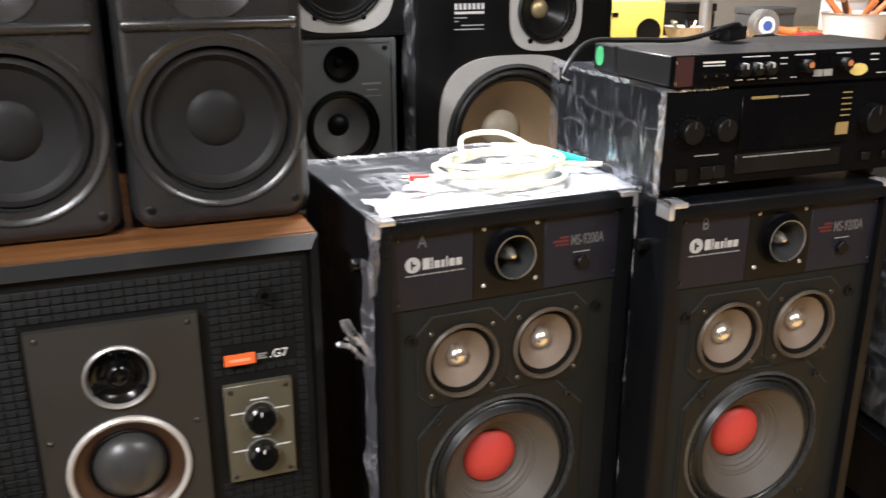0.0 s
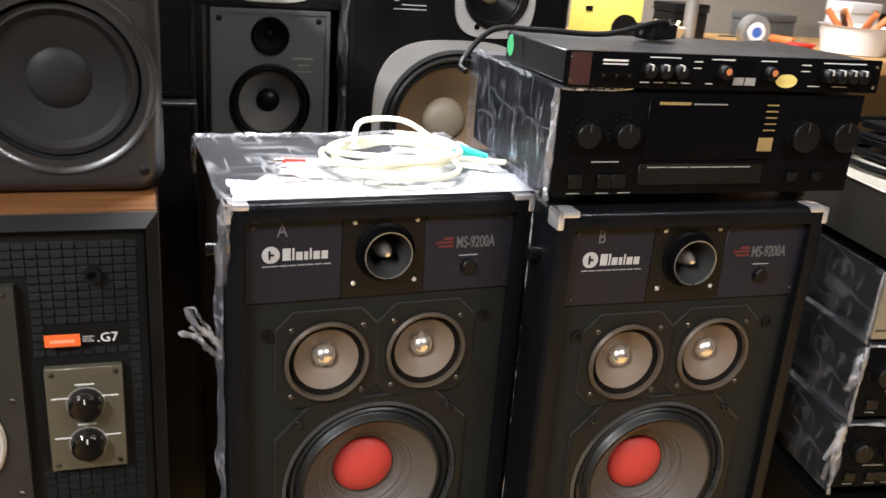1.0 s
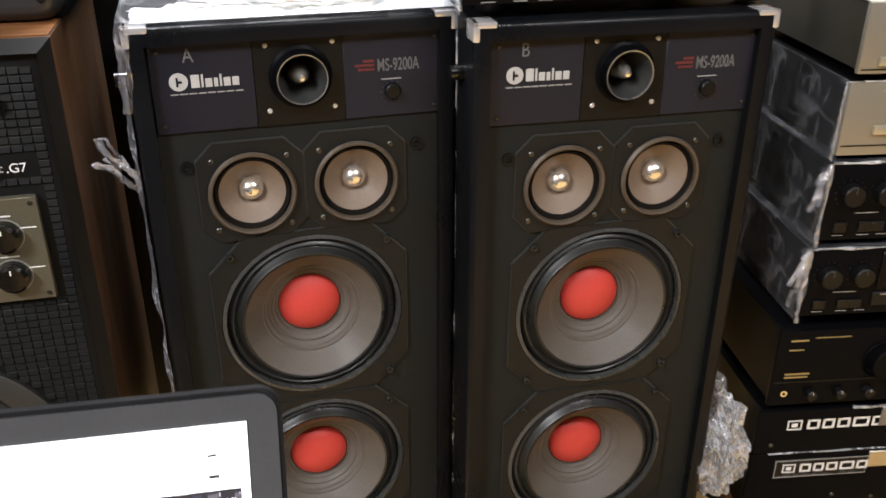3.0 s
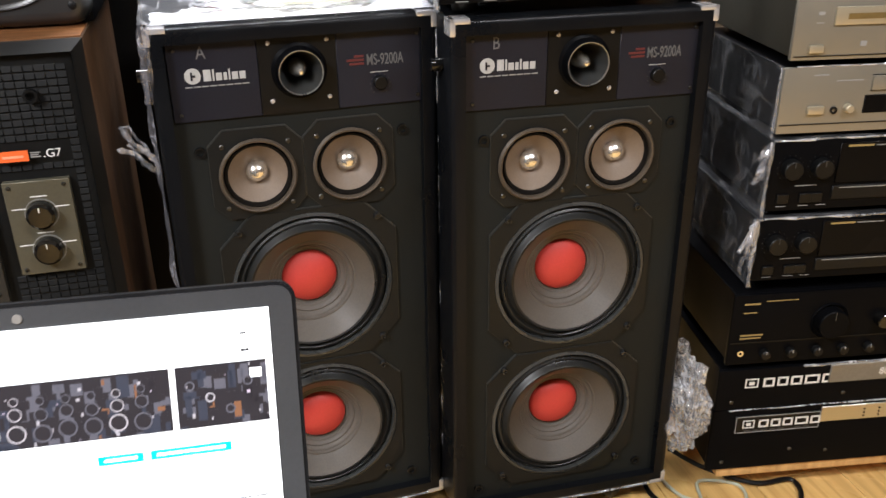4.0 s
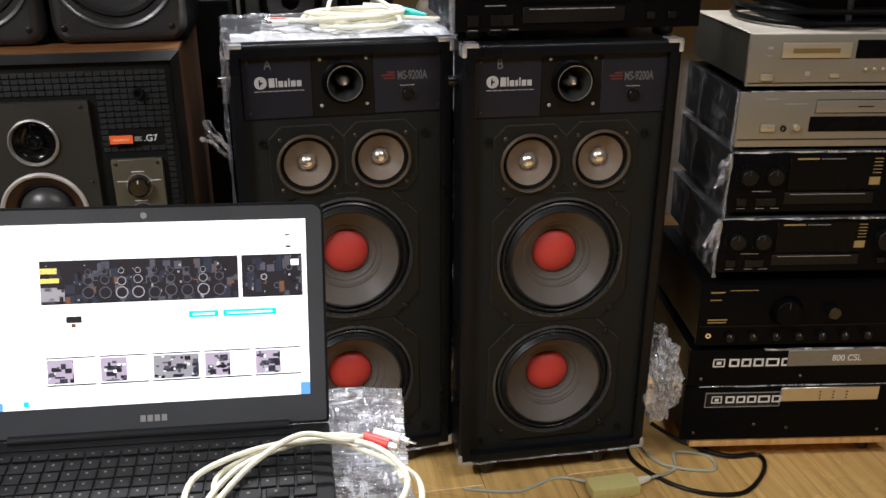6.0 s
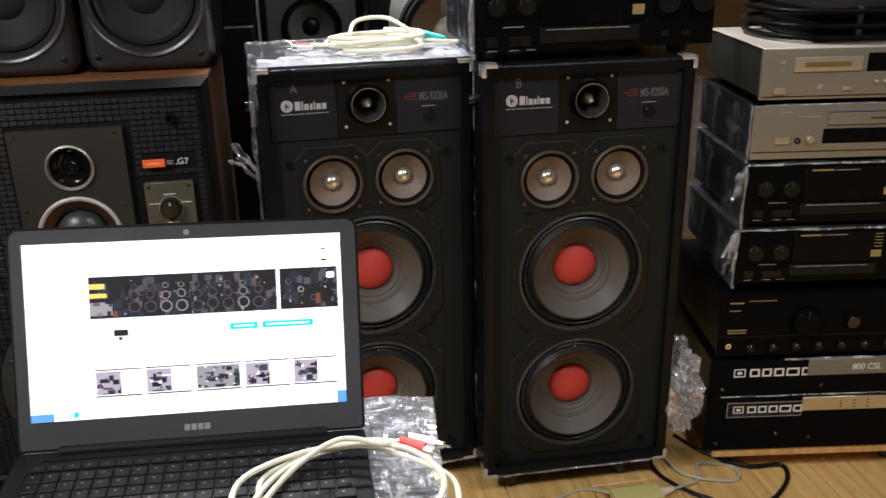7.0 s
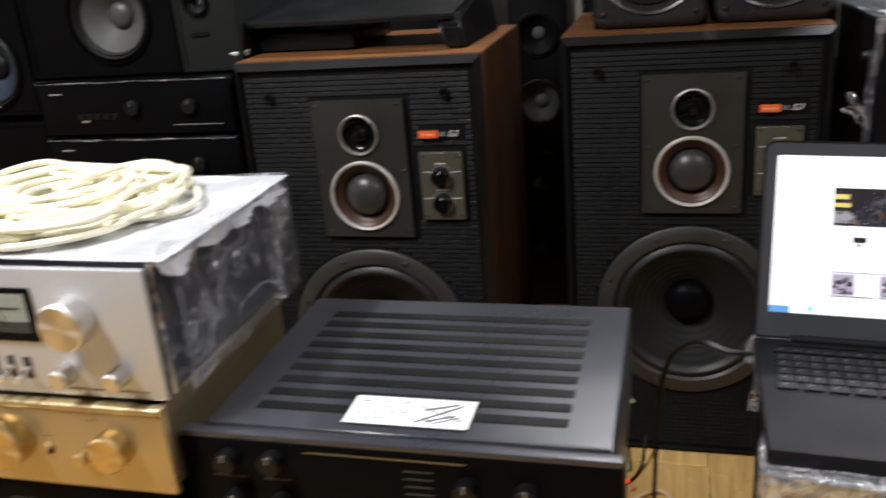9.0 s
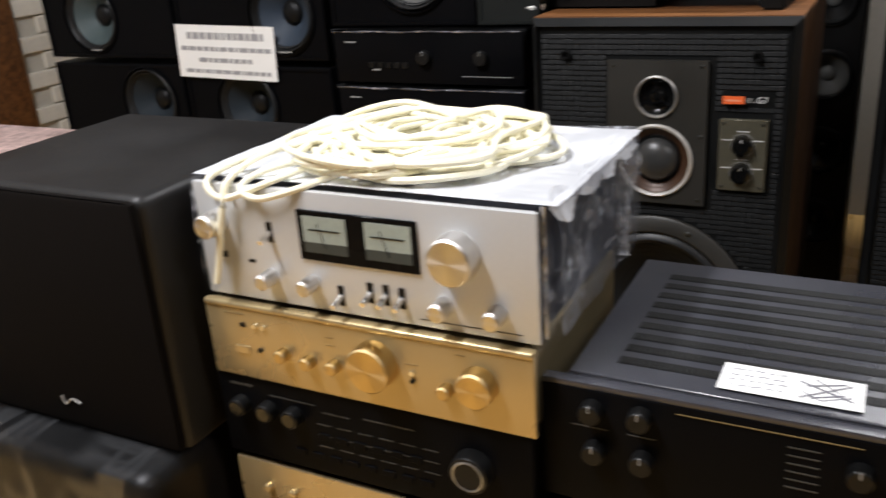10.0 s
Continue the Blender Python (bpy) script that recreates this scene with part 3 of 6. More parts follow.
    part("rim", lathe([(0.0332, -0.0178), (0.0328, -0.0192), (0.0318, -0.0190), (0.0312, -0.016)], hx, hz, -0.003, 44), M_RINGDARK, horn)
    part("bullet", lathe([(0, -0.013), (0.004, -0.0115), (0.0085, -0.002), (0.0125, 0.012), (0.0145, 0.024), (0.010, 0.046)], hx, hz, -0.003, 28), M_DOME, horn)
    screws([(hx + sx * 0.043, hz + sz * 0.043) for sx in (-1, 1) for sz in (-1, 1)], -0.0035, t, 0.0036, M_CORNER)
    screws([(0.036, 0.925), (0.036, 0.831), (0.392, 0.925), (0.392, 0.831)], -0.004, t, 0.003)
    # emblem, name bar, small print, model mark, level control
    part("emblem", prism([(0.0585 + 0.0115 * math.cos(2 * math.pi * i / 28), 0.887 + 0.0115 * math.sin(2 * math.pi * i / 28)) for i in range(28)], -0.0048, -0.004), M_NAMEPRINT, t, "", False)
    bars([(0.0555, 0.0625, 0.8855, 0.8885), (0.0555, 0.058, 0.881, 0.893)], -0.0049, t, M_NAVY, "emblem_notch")
    nb, cur = [], 0.0735
    for wd, hh in ((0.0105, 0.0165), (0.0026, 0.0165), (0.0085, 0.011), (0.005, 0.011), (0.0026, 0.0155), (0.0085, 0.011), (0.0085, 0.011)):
        nb.append((cur, cur + wd, 0.8785, 0.8785 + hh))
        cur += wd + 0.0022
    bars(nb, -0.0042, t, M_NAMEPRINT, "name_bar")
    bars([(0.047 + 0.0115 * i, 0.047 + 0.0115 * i + 0.0095, 0.8705, 0.8722) for i in range(8)], -0.0042, t, M_GREYPRINT, "small_print")
    lettering(letter, 0.066, 0.911, 0.026, -0.0044, t, mat("pencil_grey", (0.12, 0.12, 0.125), 0.6), "hand-drawn letter", "drawn_letter", 0.8)
    lettering("MS-9200A", 0.313, 0.8825, 0.0235, -0.0044, t, mat("faded_grey_print", (0.10, 0.10, 0.10), 0.6), "", "model_mark", 0.58, weight=0.0003)
    bars([(0.294, 0.309, 0.895, 0.8985), (0.283, 0.309, 0.8895, 0.893), (0.287, 0.309, 0.884, 0.8872)], -0.0042, t, M_REDFADED, "red_print")
    bars([(0.318, 0.346, 0.8705, 0.872)], -0.0042, t, M_GREYPRINT, "small_print")
    knob(t, 0.333, 0.855, -0.004, 0.0105, 0.008, M_BLACK, None, "level_knob")
    bars([(0.333 + 0.0155 * math.cos(a) - 0.0008, 0.333 + 0.0155 * math.cos(a) + 0.0008, 0.852 + 0.0155 * math.sin(a) - 0.0008, 0.852 + 0.0155 * math.sin(a) + 0.0008) for a in [math.radians(-50 + 28 * k) for k in range(11)]], -0.0042, t, M_DIMPRINT, "scale_dot")
    for x, z in ((0.055, 0.772), (0.366, 0.776), (0.05, 0.102), (0.362, 0.105)):
        part("grille_socket", lathe([(0.0085, 0), (0.008, -0.004), (0.005, -0.004), (0.0045, 0.006), (0, 0.006)], x, z, 0, 18), M_BLACK, t)
    # metal corner pieces, side knob and casters
    for x in (0, w):
        for z, s in ((z1, -1), (z0, 1)):
            sx = 1 if x == 0 else -1
            bm = bmesh.new()
            lo, hi = sorted((x - sx * 0.0015, x + sx * 0.030))
            zl, zh = sorted((z - s * 0.0015, z + s * 0.007))
            box(lo, hi, -0.0172, 0.018, zl, zh, 0.003, 2, bm)
            lo, hi = sorted((x - sx * 0.0015, x + sx * 0.008))
            zl, zh = sorted((z - s * 0.0015, z + s * 0.024))
            box(lo, hi, -0.0172, 0.018, zl, zh, 0.003, 2, bm)
            part("corner_cap", bm, M_CORNER, t, "chrome corner protector")
    part("side_knob", rod((0.0, 0.035, 0.885), (-0.018, 0.035, 0.885), 0.010, 18), M_GLOSSBLACK, t)
    for x in (0.075, w - 0.085):
        for y in (0.03, d - 0.06):
            caster(t, x, y)
    return t


speaker_b = tall_speaker(pose(0.73, 1.021, 0, 0, 0, -1.0), "B", "tall black vinyl-covered loudspeaker with two red-capped woofers, chrome corners")
speaker_a = tall_speaker(pose(0.31, 1.084, 0, 0, 0, 2.9), "A", "tall black loudspeaker with red-capped woofers, film-wrapped top and side")


for sp, sd in ((speaker_a, 53.0), (speaker_b, 54.0)):
    edge_strip(sp, (0.03, -0.013, 0.054), (0.40, -0.013, 0.054), 0.007, sd)


# ---- wide walnut loudspeaker with a moulded relief front ----
def studio_speaker(m, label):
    t = thing("studio_loudspeaker", m, label, "loudspeaker", "pair of walnut loudspeakers")
    w, h, d = 0.52, 0.955, 0.42
    part("cabinet", rounded_shell(w, d, 0.0, h, 0.0, 0.003, 0.15, 0.0015), M_WALNUTSHADE, t, "walnut-veneered cabinet sides")
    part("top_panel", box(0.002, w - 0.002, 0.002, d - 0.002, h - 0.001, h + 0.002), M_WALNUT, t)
    # mitred slate-grey front frame
    fr = bmesh.new()
    o, i = rect(0, w, 0, h), rect(0.014, w - 0.014, 0.014, h - 0.014)
    vo, vi = [fr.verts.new((x, -0.004, z)) for x, z in o], [fr.verts.new((x, -0.022, z)) for x, z in i]
    ve = [fr.verts.new((x, 0.012, z)) for x, z in i]
    for k in range(4):
        fr.faces.new([vo[k], vo[(k + 1) % 4], vi[(k + 1) % 4], vi[k]])
        fr.faces.new([vi[k], vi[(k + 1) % 4], ve[(k + 1) % 4], ve[k]])
    part("front_frame", fr, M_SLATE, t, "", False)
    tw, md, wf = (0.262, 0.806, 0.042), (0.262, 0.677, 0.075), (0.262, 0.360, 0.195)
    part("baffle", holed_plate(rect(0.016, w - 0.016, 0.016, h - 0.016), [(wf[0], wf[1], 0.165), (md[0], md[1], 0.066), (tw[0], tw[1], 0.036)], -0.012, 0.005), M_BOARD, t, "", False)
    # moulded relief blocks as one board
    vs, fs = [], []
    px, pz = 0.0135, 0.0105
    nx, nz = int((w - 0.044) / px), int((h - 0.044) / pz)
    for a in range(nx):
        for b in range(nz):
            x, z = 0.0225 + a * px, 0.0225 + b * pz
            cx, cz = x + px / 2, z + pz / 2
            if (cx - wf[0]) ** 2 + (cz - wf[1]) ** 2 < 0.2 ** 2 or (0.152 < cx < 0.37 and 0.578 < cz < 0.885) or (0.375 < cx < 0.482 and 0.618 < cz < 0.776) or (0.385 < cx < 0.475 and 0.792 < cz < 0.817):
                continue
            n = len(vs)
            g, k, gx, kx = 0.0008, 0.0020, 0.0003, 0.0011
            dy = -0.0148 + 0.0006 * random.random()
            vs += [(x + gx, -0.012, z + g), (x + px - gx, -0.012, z + g), (x + px - gx, -0.012, z + pz - g), (x + gx, -0.012, z + pz - g),
                   (x + kx, dy, z + k), (x + px - kx, dy, z + k), (x + px - kx, dy + 0.002, z + pz - k), (x + kx, dy + 0.002, z + pz - k)]
            fs += [(n + 4, n + 5, n + 6, n + 7), (n, n + 1, n + 5, n + 4), (n + 1, n + 2, n + 6, n + 5), (n + 2, n + 3, n + 7, n + 6), (n + 3, n, n + 4, n + 7)]
    me = bpy.data.meshes.new("relief_board")
    me.from_pydata(vs, [], fs)
    me.materials.append(M_BOARD)
    rb = new("relief_board", me)
    rb.parent = t
    rb["kind"] = "stuff"
    rb["label"] = "charcoal board of small moulded blocks"
    # taupe plate with tweeter and dome midrange
    part("driver_plate", holed_plate(rect(0.163, 0.360, 0.588, 0.876), [(md[0], md[1], 0.068), (tw[0], tw[1], 0.037)], -0.024, -0.010), M_TAUPE, t, "taupe metal driver plate", False)
    screws([(0.175, 0.866), (0.348, 0.866), (0.175, 0.730), (0.348, 0.730), (0.175, 0.6), (0.348, 0.6)], -0.024, t, 0.0035)
    tws = part("tweeter", lathe([(0.042, 0.002), (0.042, -0.004), (0.0395, -0.006), (0.037, -0.003), (0.0355, 0.004)], tw[0], tw[1], -0.024, 40), M_GREYMETAL, t)
    part("dome", lathe([(0.0175, 0.011), (0.016, 0.004), (0.012, -0.001), (0.007, -0.003), (0, -0.004)], tw[0], tw[1], -0.024, 30), M_GLOSSBLACK, tws)
    part("waveguide", lathe([(0.0365, 0.001), (0.031, 0.008), (0.025, 0.0115), (0.0175, 0.0118)], tw[0], tw[1], -0.025, 40), M_GLOSSBLACK, tws)
    for a in (90, 210, 330):
        ca, sa = math.cos(radians(a)), math.sin(radians(a))
        part("guard_bar", rod((tw[0] + 0.010 * ca, -0.029, tw[1] + 0.010 * sa), (tw[0] + 0.036 * ca, -0.026, tw[1] + 0.036 * sa), 0.0016, 8), M_METALBLACK, tws)
    part("guard_ring", lathe([(0.0105, -0.003), (0.0122, -0.004), (0.0122, -0.0055), (0.0105, -0.0055), (0.0095, -0.004)], tw[0], tw[1], -0.0245, 24), M_METALBLACK, tws)
    mds = part("midrange", lathe([(0.075, 0.002), (0.075, -0.004), (0.072, -0.007), (0.068, -0.005), (0.0665, 0.002)], md[0], md[1], -0.024, 56), mat("pale_metal_ring", (0.52, 0.50, 0.47), 0.4, 0.3), t, "balanced dome midrange with an aluminium ring")
    part("surround", lathe([(0.067, -0.001), (0.064, 0.003), (0.058, 0.005), (0.052, 0.009), (0.049, 0.012)], md[0], md[1], -0.024, 48), mat("copper_brown_surround", (0.052, 0.024, 0.0125), 0.4, 0.2), mds)
    part("cone", lathe([(0.0495, 0.011), (0.048, 0.0095), (0.046, 0.012), (0.043, 0.015)], md[0], md[1], -0.024, 48), M_BLACK, mds)
    part("dome", lathe([(0.0445 * math.cos(a), 0.013 - 0.028 * math.sin(a)) for a in [math.pi / 2 * k / 9 for k in range(9)]] + [(0, -0.015)], md[0], md[1], -0.024, 40), mat("charcoal_dome", (0.035, 0.035, 0.034), 0.36), mds)
    wo = part("woofer", lathe([(0.197, -0.010), (0.197, -0.02), (0.192, -0.024), (0.166, -0.026), (0.160, -0.021), (0.158, -0.002)], wf[0], wf[1], 0, 64), mat("olive_grey_cast_frame", (0.028, 0.026, 0.022), 0.5, 0.2), t, "large woofer in a cast frame")
    part("surround", lathe([(0.159, -0.018), (0.153, -0.024), (0.146, -0.026), (0.14, -0.022), (0.135, -0.014)], wf[0], wf[1], 0, 64), M_RUBBER, wo)
    cp = [(0.136, -0.014)]
    for k in range(1, 25):
        f = k / 24
        cp.append((0.136 - 0.088 * f, -0.014 + 0.055 * f + 0.0007 * math.sin(f * 40)))
    part("cone", lathe(cp, wf[0], wf[1], 0, 64), mat("black_paper_cone", (0.011, 0.011, 0.0105), 0.65, 0, 0.2, 12, 240, 0.2, spec=0.2), wo)
    part("dust_cap", lathe([(0.05 * math.cos(a), 0.036 - 0.03 * math.sin(a)) for a in [math.pi / 2 * k / 8 for k in range(8)]] + [(0, 0.006)], wf[0], wf[1], 0, 40), M_METALBLACK, wo)
    screws([(wf[0] + 0.18 * math.cos(radians(a)), wf[1] + 0.18 * math.sin(radians(a))) for a in range(22, 382, 45)], -0.0255, t, 0.006)
    # badge, mark and level controls
    bars([(0.388, 0.427, 0.797, 0.8115)], -0.0215, t, M_ORANGE, "badge", "orange badge", 0.003)
    bars([(0.394, 0.421, 0.802, 0.8055)], -0.0247, t, mat("pale_orange_print", (0.9, 0.35, 0.2), 0.5), "name_bar")
    bars([(0.4295, 0.4425, 0.8065, 0.808), (0.4295, 0.440, 0.8035, 0.805), (0.4295, 0.4425, 0.8005, 0.802)], -0.0215, t, M_GREYPRINT, "small_print")
    lettering(".G7", 0.4455, 0.7995, 0.0165, -0.0216, t, M_WHITEPRINT, "", "model_mark")
    cp_ = part("control_plate", box(0.384, 0.472, -0.023, -0.012, 0.626, 0.767, 0.001, 1), M_KHAKI, t, "khaki metal plate with two level knobs")
    for z in (0.718, 0.663):
        k = knob(t, 0.428, z, -0.023, 0.0192, 0.017, M_GLOSSBLACK, None, "level_knob", 0.004)
        part("pointer", box(0.4273, 0.4287, -0.0405, -0.036, z + 0.008, z + 0.0145), M_WHITEPRINT, k)
        bars([(0.390, 0.409, z + 0.0085, z + 0.0098), (0.447, 0.466, z + 0.0085, z + 0.0098), (0.417, 0.439, z + 0.0255, z + 0.027)], -0.023, t, M_WHITEPRINT, "scale_line")
        part("scale_arc", lathe([(0.0215, -0.0004), (0.0225, -0.0004), (0.0225, 0.0001)], 0.428, z, -0.023, 36), M_GREYPRINT, t)
    screws([(0.392, 0.759), (0.464, 0.759), (0.392, 0.634), (0.464, 0.634)], -0.023, t, 0.0032)
    for x in (0.075, w - 0.075):
        part("grille_socket", lathe([(0.010, -0.018), (0.0095, -0.0235), (0.006, -0.0235), (0.0055, -0.016), (0, -0.016)], x, 0.885, 0, 18), M_BLACK, t)
    return t


studio_a = studio_speaker(pose(-0.287, 1.066, 0), "wide walnut-veneered loudspeaker with a charcoal relief front, stands on the floor")
studio_b = studio_speaker(pose(-0.938, 0.905, 0), "wide walnut-veneered loudspeaker with a charcoal relief front, black device on top")


# ---- hi-fi units ----
def hifi(name, m, w, d, h, label, category, face, body=None, group="", feet=0.012, face_t=0.008, face_lip=0.0, film=None, film_open="f", top_slots=0, seed=0.0, film_amp=0.0035):
    """A hi-fi unit: front plane at y=0, body behind it, base at z=0 on feet."""
    t = thing(name, m, label, category, group)
    part("body", box(0.006, w - 0.006, face_t, d, feet, h - face_lip - 0.002, 0.002, 1), body or M_METALBLACK, t)
    part("faceplate", box(0, w, 0, face_t + 0.001, feet - 0.002, h, 0.0018, 2), face, t)
    for x in (0.05, w - 0.05):
        for y in (0.05, d - 0.05):
            part("foot", lathe([(0, 0), (0.018, 0), (0.02, 0.003), (0.02, feet + 0.001), (0, feet + 0.001)], x, 0, y, 16, "z"), M_RUBBER, t)
    for k in range(top_slots):
        y = d * 0.25 + k * d * 0.55 / max(1, top_slots - 1)
        part("vent_strip", box(w * 0.12, w * 0.88, y, y + 0.012, h - face_lip - 0.0025, h - face_lip - 0.001), M_BLACK, t)
    if film:
        part("plastic_wrap", film_box(-0.003, w + 0.003, -0.003, d + 0.004, feet * 0.3, h + 0.004, film_amp, 24, seed, film_open), film, t, "clear wrinkled stretch film")
    return t


def row_of(t, name, xs, z0, z1, wd, y, material, out=0.003):
    for x in xs:
        part(name, box(x - wd / 2, x + wd / 2, y - out, y + 0.0005, z0, z1, 0.0006, 1), material, t)


def lever(t, x, z, y, material=None):
    s = part("slide_slot", box(x - 0.004, x + 0.004, y - 0.0008, y, z - 0.012, z + 0.012), M_BLACK, t)
    part("lever", rod((x, y - 0.001, z), (x, y - 0.02, z - 0.006), 0.0032, 10), material or M_CHROME, s)


# ---- things round the tall loudspeakers ----
M_FILMTOP = film_mat("clear_top_film", 0.09, 0.5, seed=8.0, scale=5, width=0.06, haze=0.4)
part("plastic_wrap", film_box(-0.004, 0.424, 0.0, 0.35, 0.90, 0.963, 0.003, 20, 2.0, "fblrd"), M_FILMTOP, speaker_a, "clear film over the top")
heap = bmesh.new()
grid = []
for i in range(64):
    u = i / 63
    row = []
    for j in range(40):
        v = j / 39
        x = 0.012 + 0.41 * u + 0.012 * noise.noise((v * 6, u * 3, 2.0))
        depth = 0.10 + 0.20 * u + 0.05 * noise.noise((u * 5, 4.0, 1.0)) + 0.02 * noise.noise((u * 19, 1.0, 6.0))
        y = -0.012 + depth * v
        h = abs(noise.noise((x * 16, y * 22, 3.0))) + 0.5 * abs(noise.noise((x * 45, y * 50, 7.0)))
        row.append(heap.verts.new((x, y, 0.9635 + 0.010 * h * min(1.0, 4 * v) * min(1.0, 5 * (1 - v) + 0.1))))
    grid.append(row)
for a, b in zip(grid, grid[1:]):
    for k in range(39):
        heap.faces.new([a[k], b[k], b[k + 1], a[k + 1]])
part("plastic_wrap", heap, film_mat("bunched_white_film", 0.48, 0.95, seed=28.0, scale=7, width=0.14, haze=0.6), speaker_a, "white bunched film heaped on the top")
edge_strip(speaker_a, (0.0, 0.352, 0.962), (0.42, 0.352, 0.962), 0.016, 31.0)
edge_strip(speaker_a, (-0.003, 0.345, 0.964), (-0.003, 0.352, 0.90), 0.014, 32.0)
edge_strip(speaker_a, (0.002, -0.014, 0.968), (-0.005, -0.016, 0.855), 0.024, 33.0, M_FILMEDGE)
edge_strip(speaker_a, (0.424, -0.012, 0.964), (0.425, -0.014, 0.86), 0.016, 35.0)
side_film = bmesh.new()
grid = []
for i in range(120):
    z = 0.90 - i * 0.0069
    q = 0.010 * noise.noise((i * 0.10, 2.1, 0.3)) + 0.003 * noise.noise((i * 0.5, 5.0, 0.3))
    grid.append([side_film.verts.new((-0.0025 - 0.0022 * k * (0.6 + 0.6 * noise.noise((i * 0.12, k * 0.4, 7.0))) - abs(q) * 0.3, -0.014 + 0.006 * k + 0.006 * noise.noise((i * 0.3, k * 1.4, 1.0)), z)) for k in range(6)])
for a, b in zip(grid, grid[1:]):
    for k in range(5):
        side_film.faces.new([a[k], a[k + 1], b[k + 1], b[k]])
part("plastic_wrap", side_film, M_FILMEDGE, speaker_a, "loose strip of clear film down the edge")
tuft = bmesh.new()
rt = random.Random(15)
for i in range(5):
    p = [(-0.006, -0.010, 0.752 + 0.006 * i)]
    for k in range(1, 6):
        p.append((p[-1][0] - 0.004 - 0.008 * rt.random(), p[-1][1] - 0.005 + 0.010 * rt.random(), p[-1][2] + 0.002 + 0.014 * rt.random()))
    tube(p, 0.0038 - 0.0005 * i, 5, step=4, bm=tuft)
for v in tuft.verts:
    v.co += Vector((noise.noise(v.co * 160), noise.noise(v.co * 160 + Vector((9, 0, 0))), noise.noise(v.co * 160 + Vector((0, 7, 0))))) * 0.004
part("wrap_tuft", tuft, M_FILMTHICK, speaker_a, "twisted tuft of clear film")
edge_strip(speaker_a, (0.423, -0.013, 0.87), (0.424, -0.013, 0.07), 0.008, 36.0)


def coil(name, cx, cy, z, rx, ry, turns, r, material, label, category, seed, rise=0.004, wob=0.2, tails=(), yaw=0.0):
    """A loosely wound cable lying flat, with tails."""
    rnd = random.Random(seed)
    t = thing(name, pose(cx, cy, z, 0, 0, yaw), label, category)
    pts, n = [], 9
    for i in range(int(turns * n)):
        a = 2 * math.pi * i / n
        k = i / n
        f = 1 + wob * (rnd.random() - 0.5) * 2
        pts.append((rx * f * math.cos(a) + 0.12 * rx * math.sin(k * 2.3), ry * f * math.sin(a) + 0.12 * ry * math.cos(k * 1.7), r + rise * k + 0.006 * rnd.random()))
    part("cable", tube(pts, r, 8, step=6), material, t)
    for q in tails:
        part("cable_end", tube(q, r, 8, step=6), material, t)
    return t


def rca_plug(parent, p, d, body, name="plug"):
    p, d = Vector(p), Vector(d).normalized()
    g = part(name, rod(p, p + d * 0.030, 0.0052, 14, 0.0062), body, parent)
    part("plug_tip", rod(p + d * 0.030, p + d * 0.040, 0.0042, 12), M_CHROME, g)
    part("plug_pin", rod(p + d * 0.040, p + d * 0.048, 0.0016, 8), M_CHROME, g)


cable_a = coil("audio_cable", 0.555, 1.215, 0.973, 0.095, 0.075, 3.4, 0.0042, M_IVORY, "coiled ivory audio cable with red and teal plugs", "audio cable", 5, 0.006, 0.16,
               tails=[[(0.02, -0.05, 0.012), (-0.06, -0.062, 0.014), (-0.115, -0.045, 0.014), (-0.13, -0.045, 0.014)], [(-0.05, 0.02, 0.02), (-0.03, 0.07, 0.045), (0.03, 0.06, 0.05), (0.07, 0.02, 0.03), (0.095, 0.0, 0.02)],
                      [(-0.07, -0.08, 0.006), (-0.02, -0.105, 0.006), (0.05, -0.1, 0.006), (0.085, -0.06, 0.008), (0.08, 0.0, 0.015)], [(0.06, -0.03, 0.012), (0.11, -0.02, 0.01), (0.15, -0.03, 0.008), (0.165, -0.035, 0.008)]])
rca_plug(cable_a, (-0.13, -0.045, 0.014), (-1, 0.15, 0), M_REDPLUG)
rca_plug(cable_a, (-0.128, -0.06, 0.012), (-1, -0.1, 0), M_WHITEPRINT)
part("plug", rod((0.095, 0.0, 0.022), (0.14, -0.022, 0.012), 0.0085, 14, 0.006), M_TEAL, cable_a, "teal plug boot")

# amplifier and rack processor on the second loudspeaker
amp_b = hifi("amplifier", pose(0.718, 1.018, 0.960, 0, 0, -0.5), 0.466, 0.33, 0.156, "black integrated amplifier wrapped in clear film, on a tall loudspeaker", "amplifier", M_METALBLACK, feet=0.02, film=M_FILMTIGHT, film_open="frd", seed=1.0)
edge_strip(amp_b, (-0.004, 0.006, 0.01), (-0.004, 0.004, 0.158), 0.018, 1.0)
edge_strip(amp_b, (-0.002, 0.10, 0.158), (-0.002, 0.33, 0.158), 0.02, 1.5)
edge_strip(amp_b, (0.0, 0.0, 0.158), (0.10, 0.002, 0.159), 0.010, 2.0)


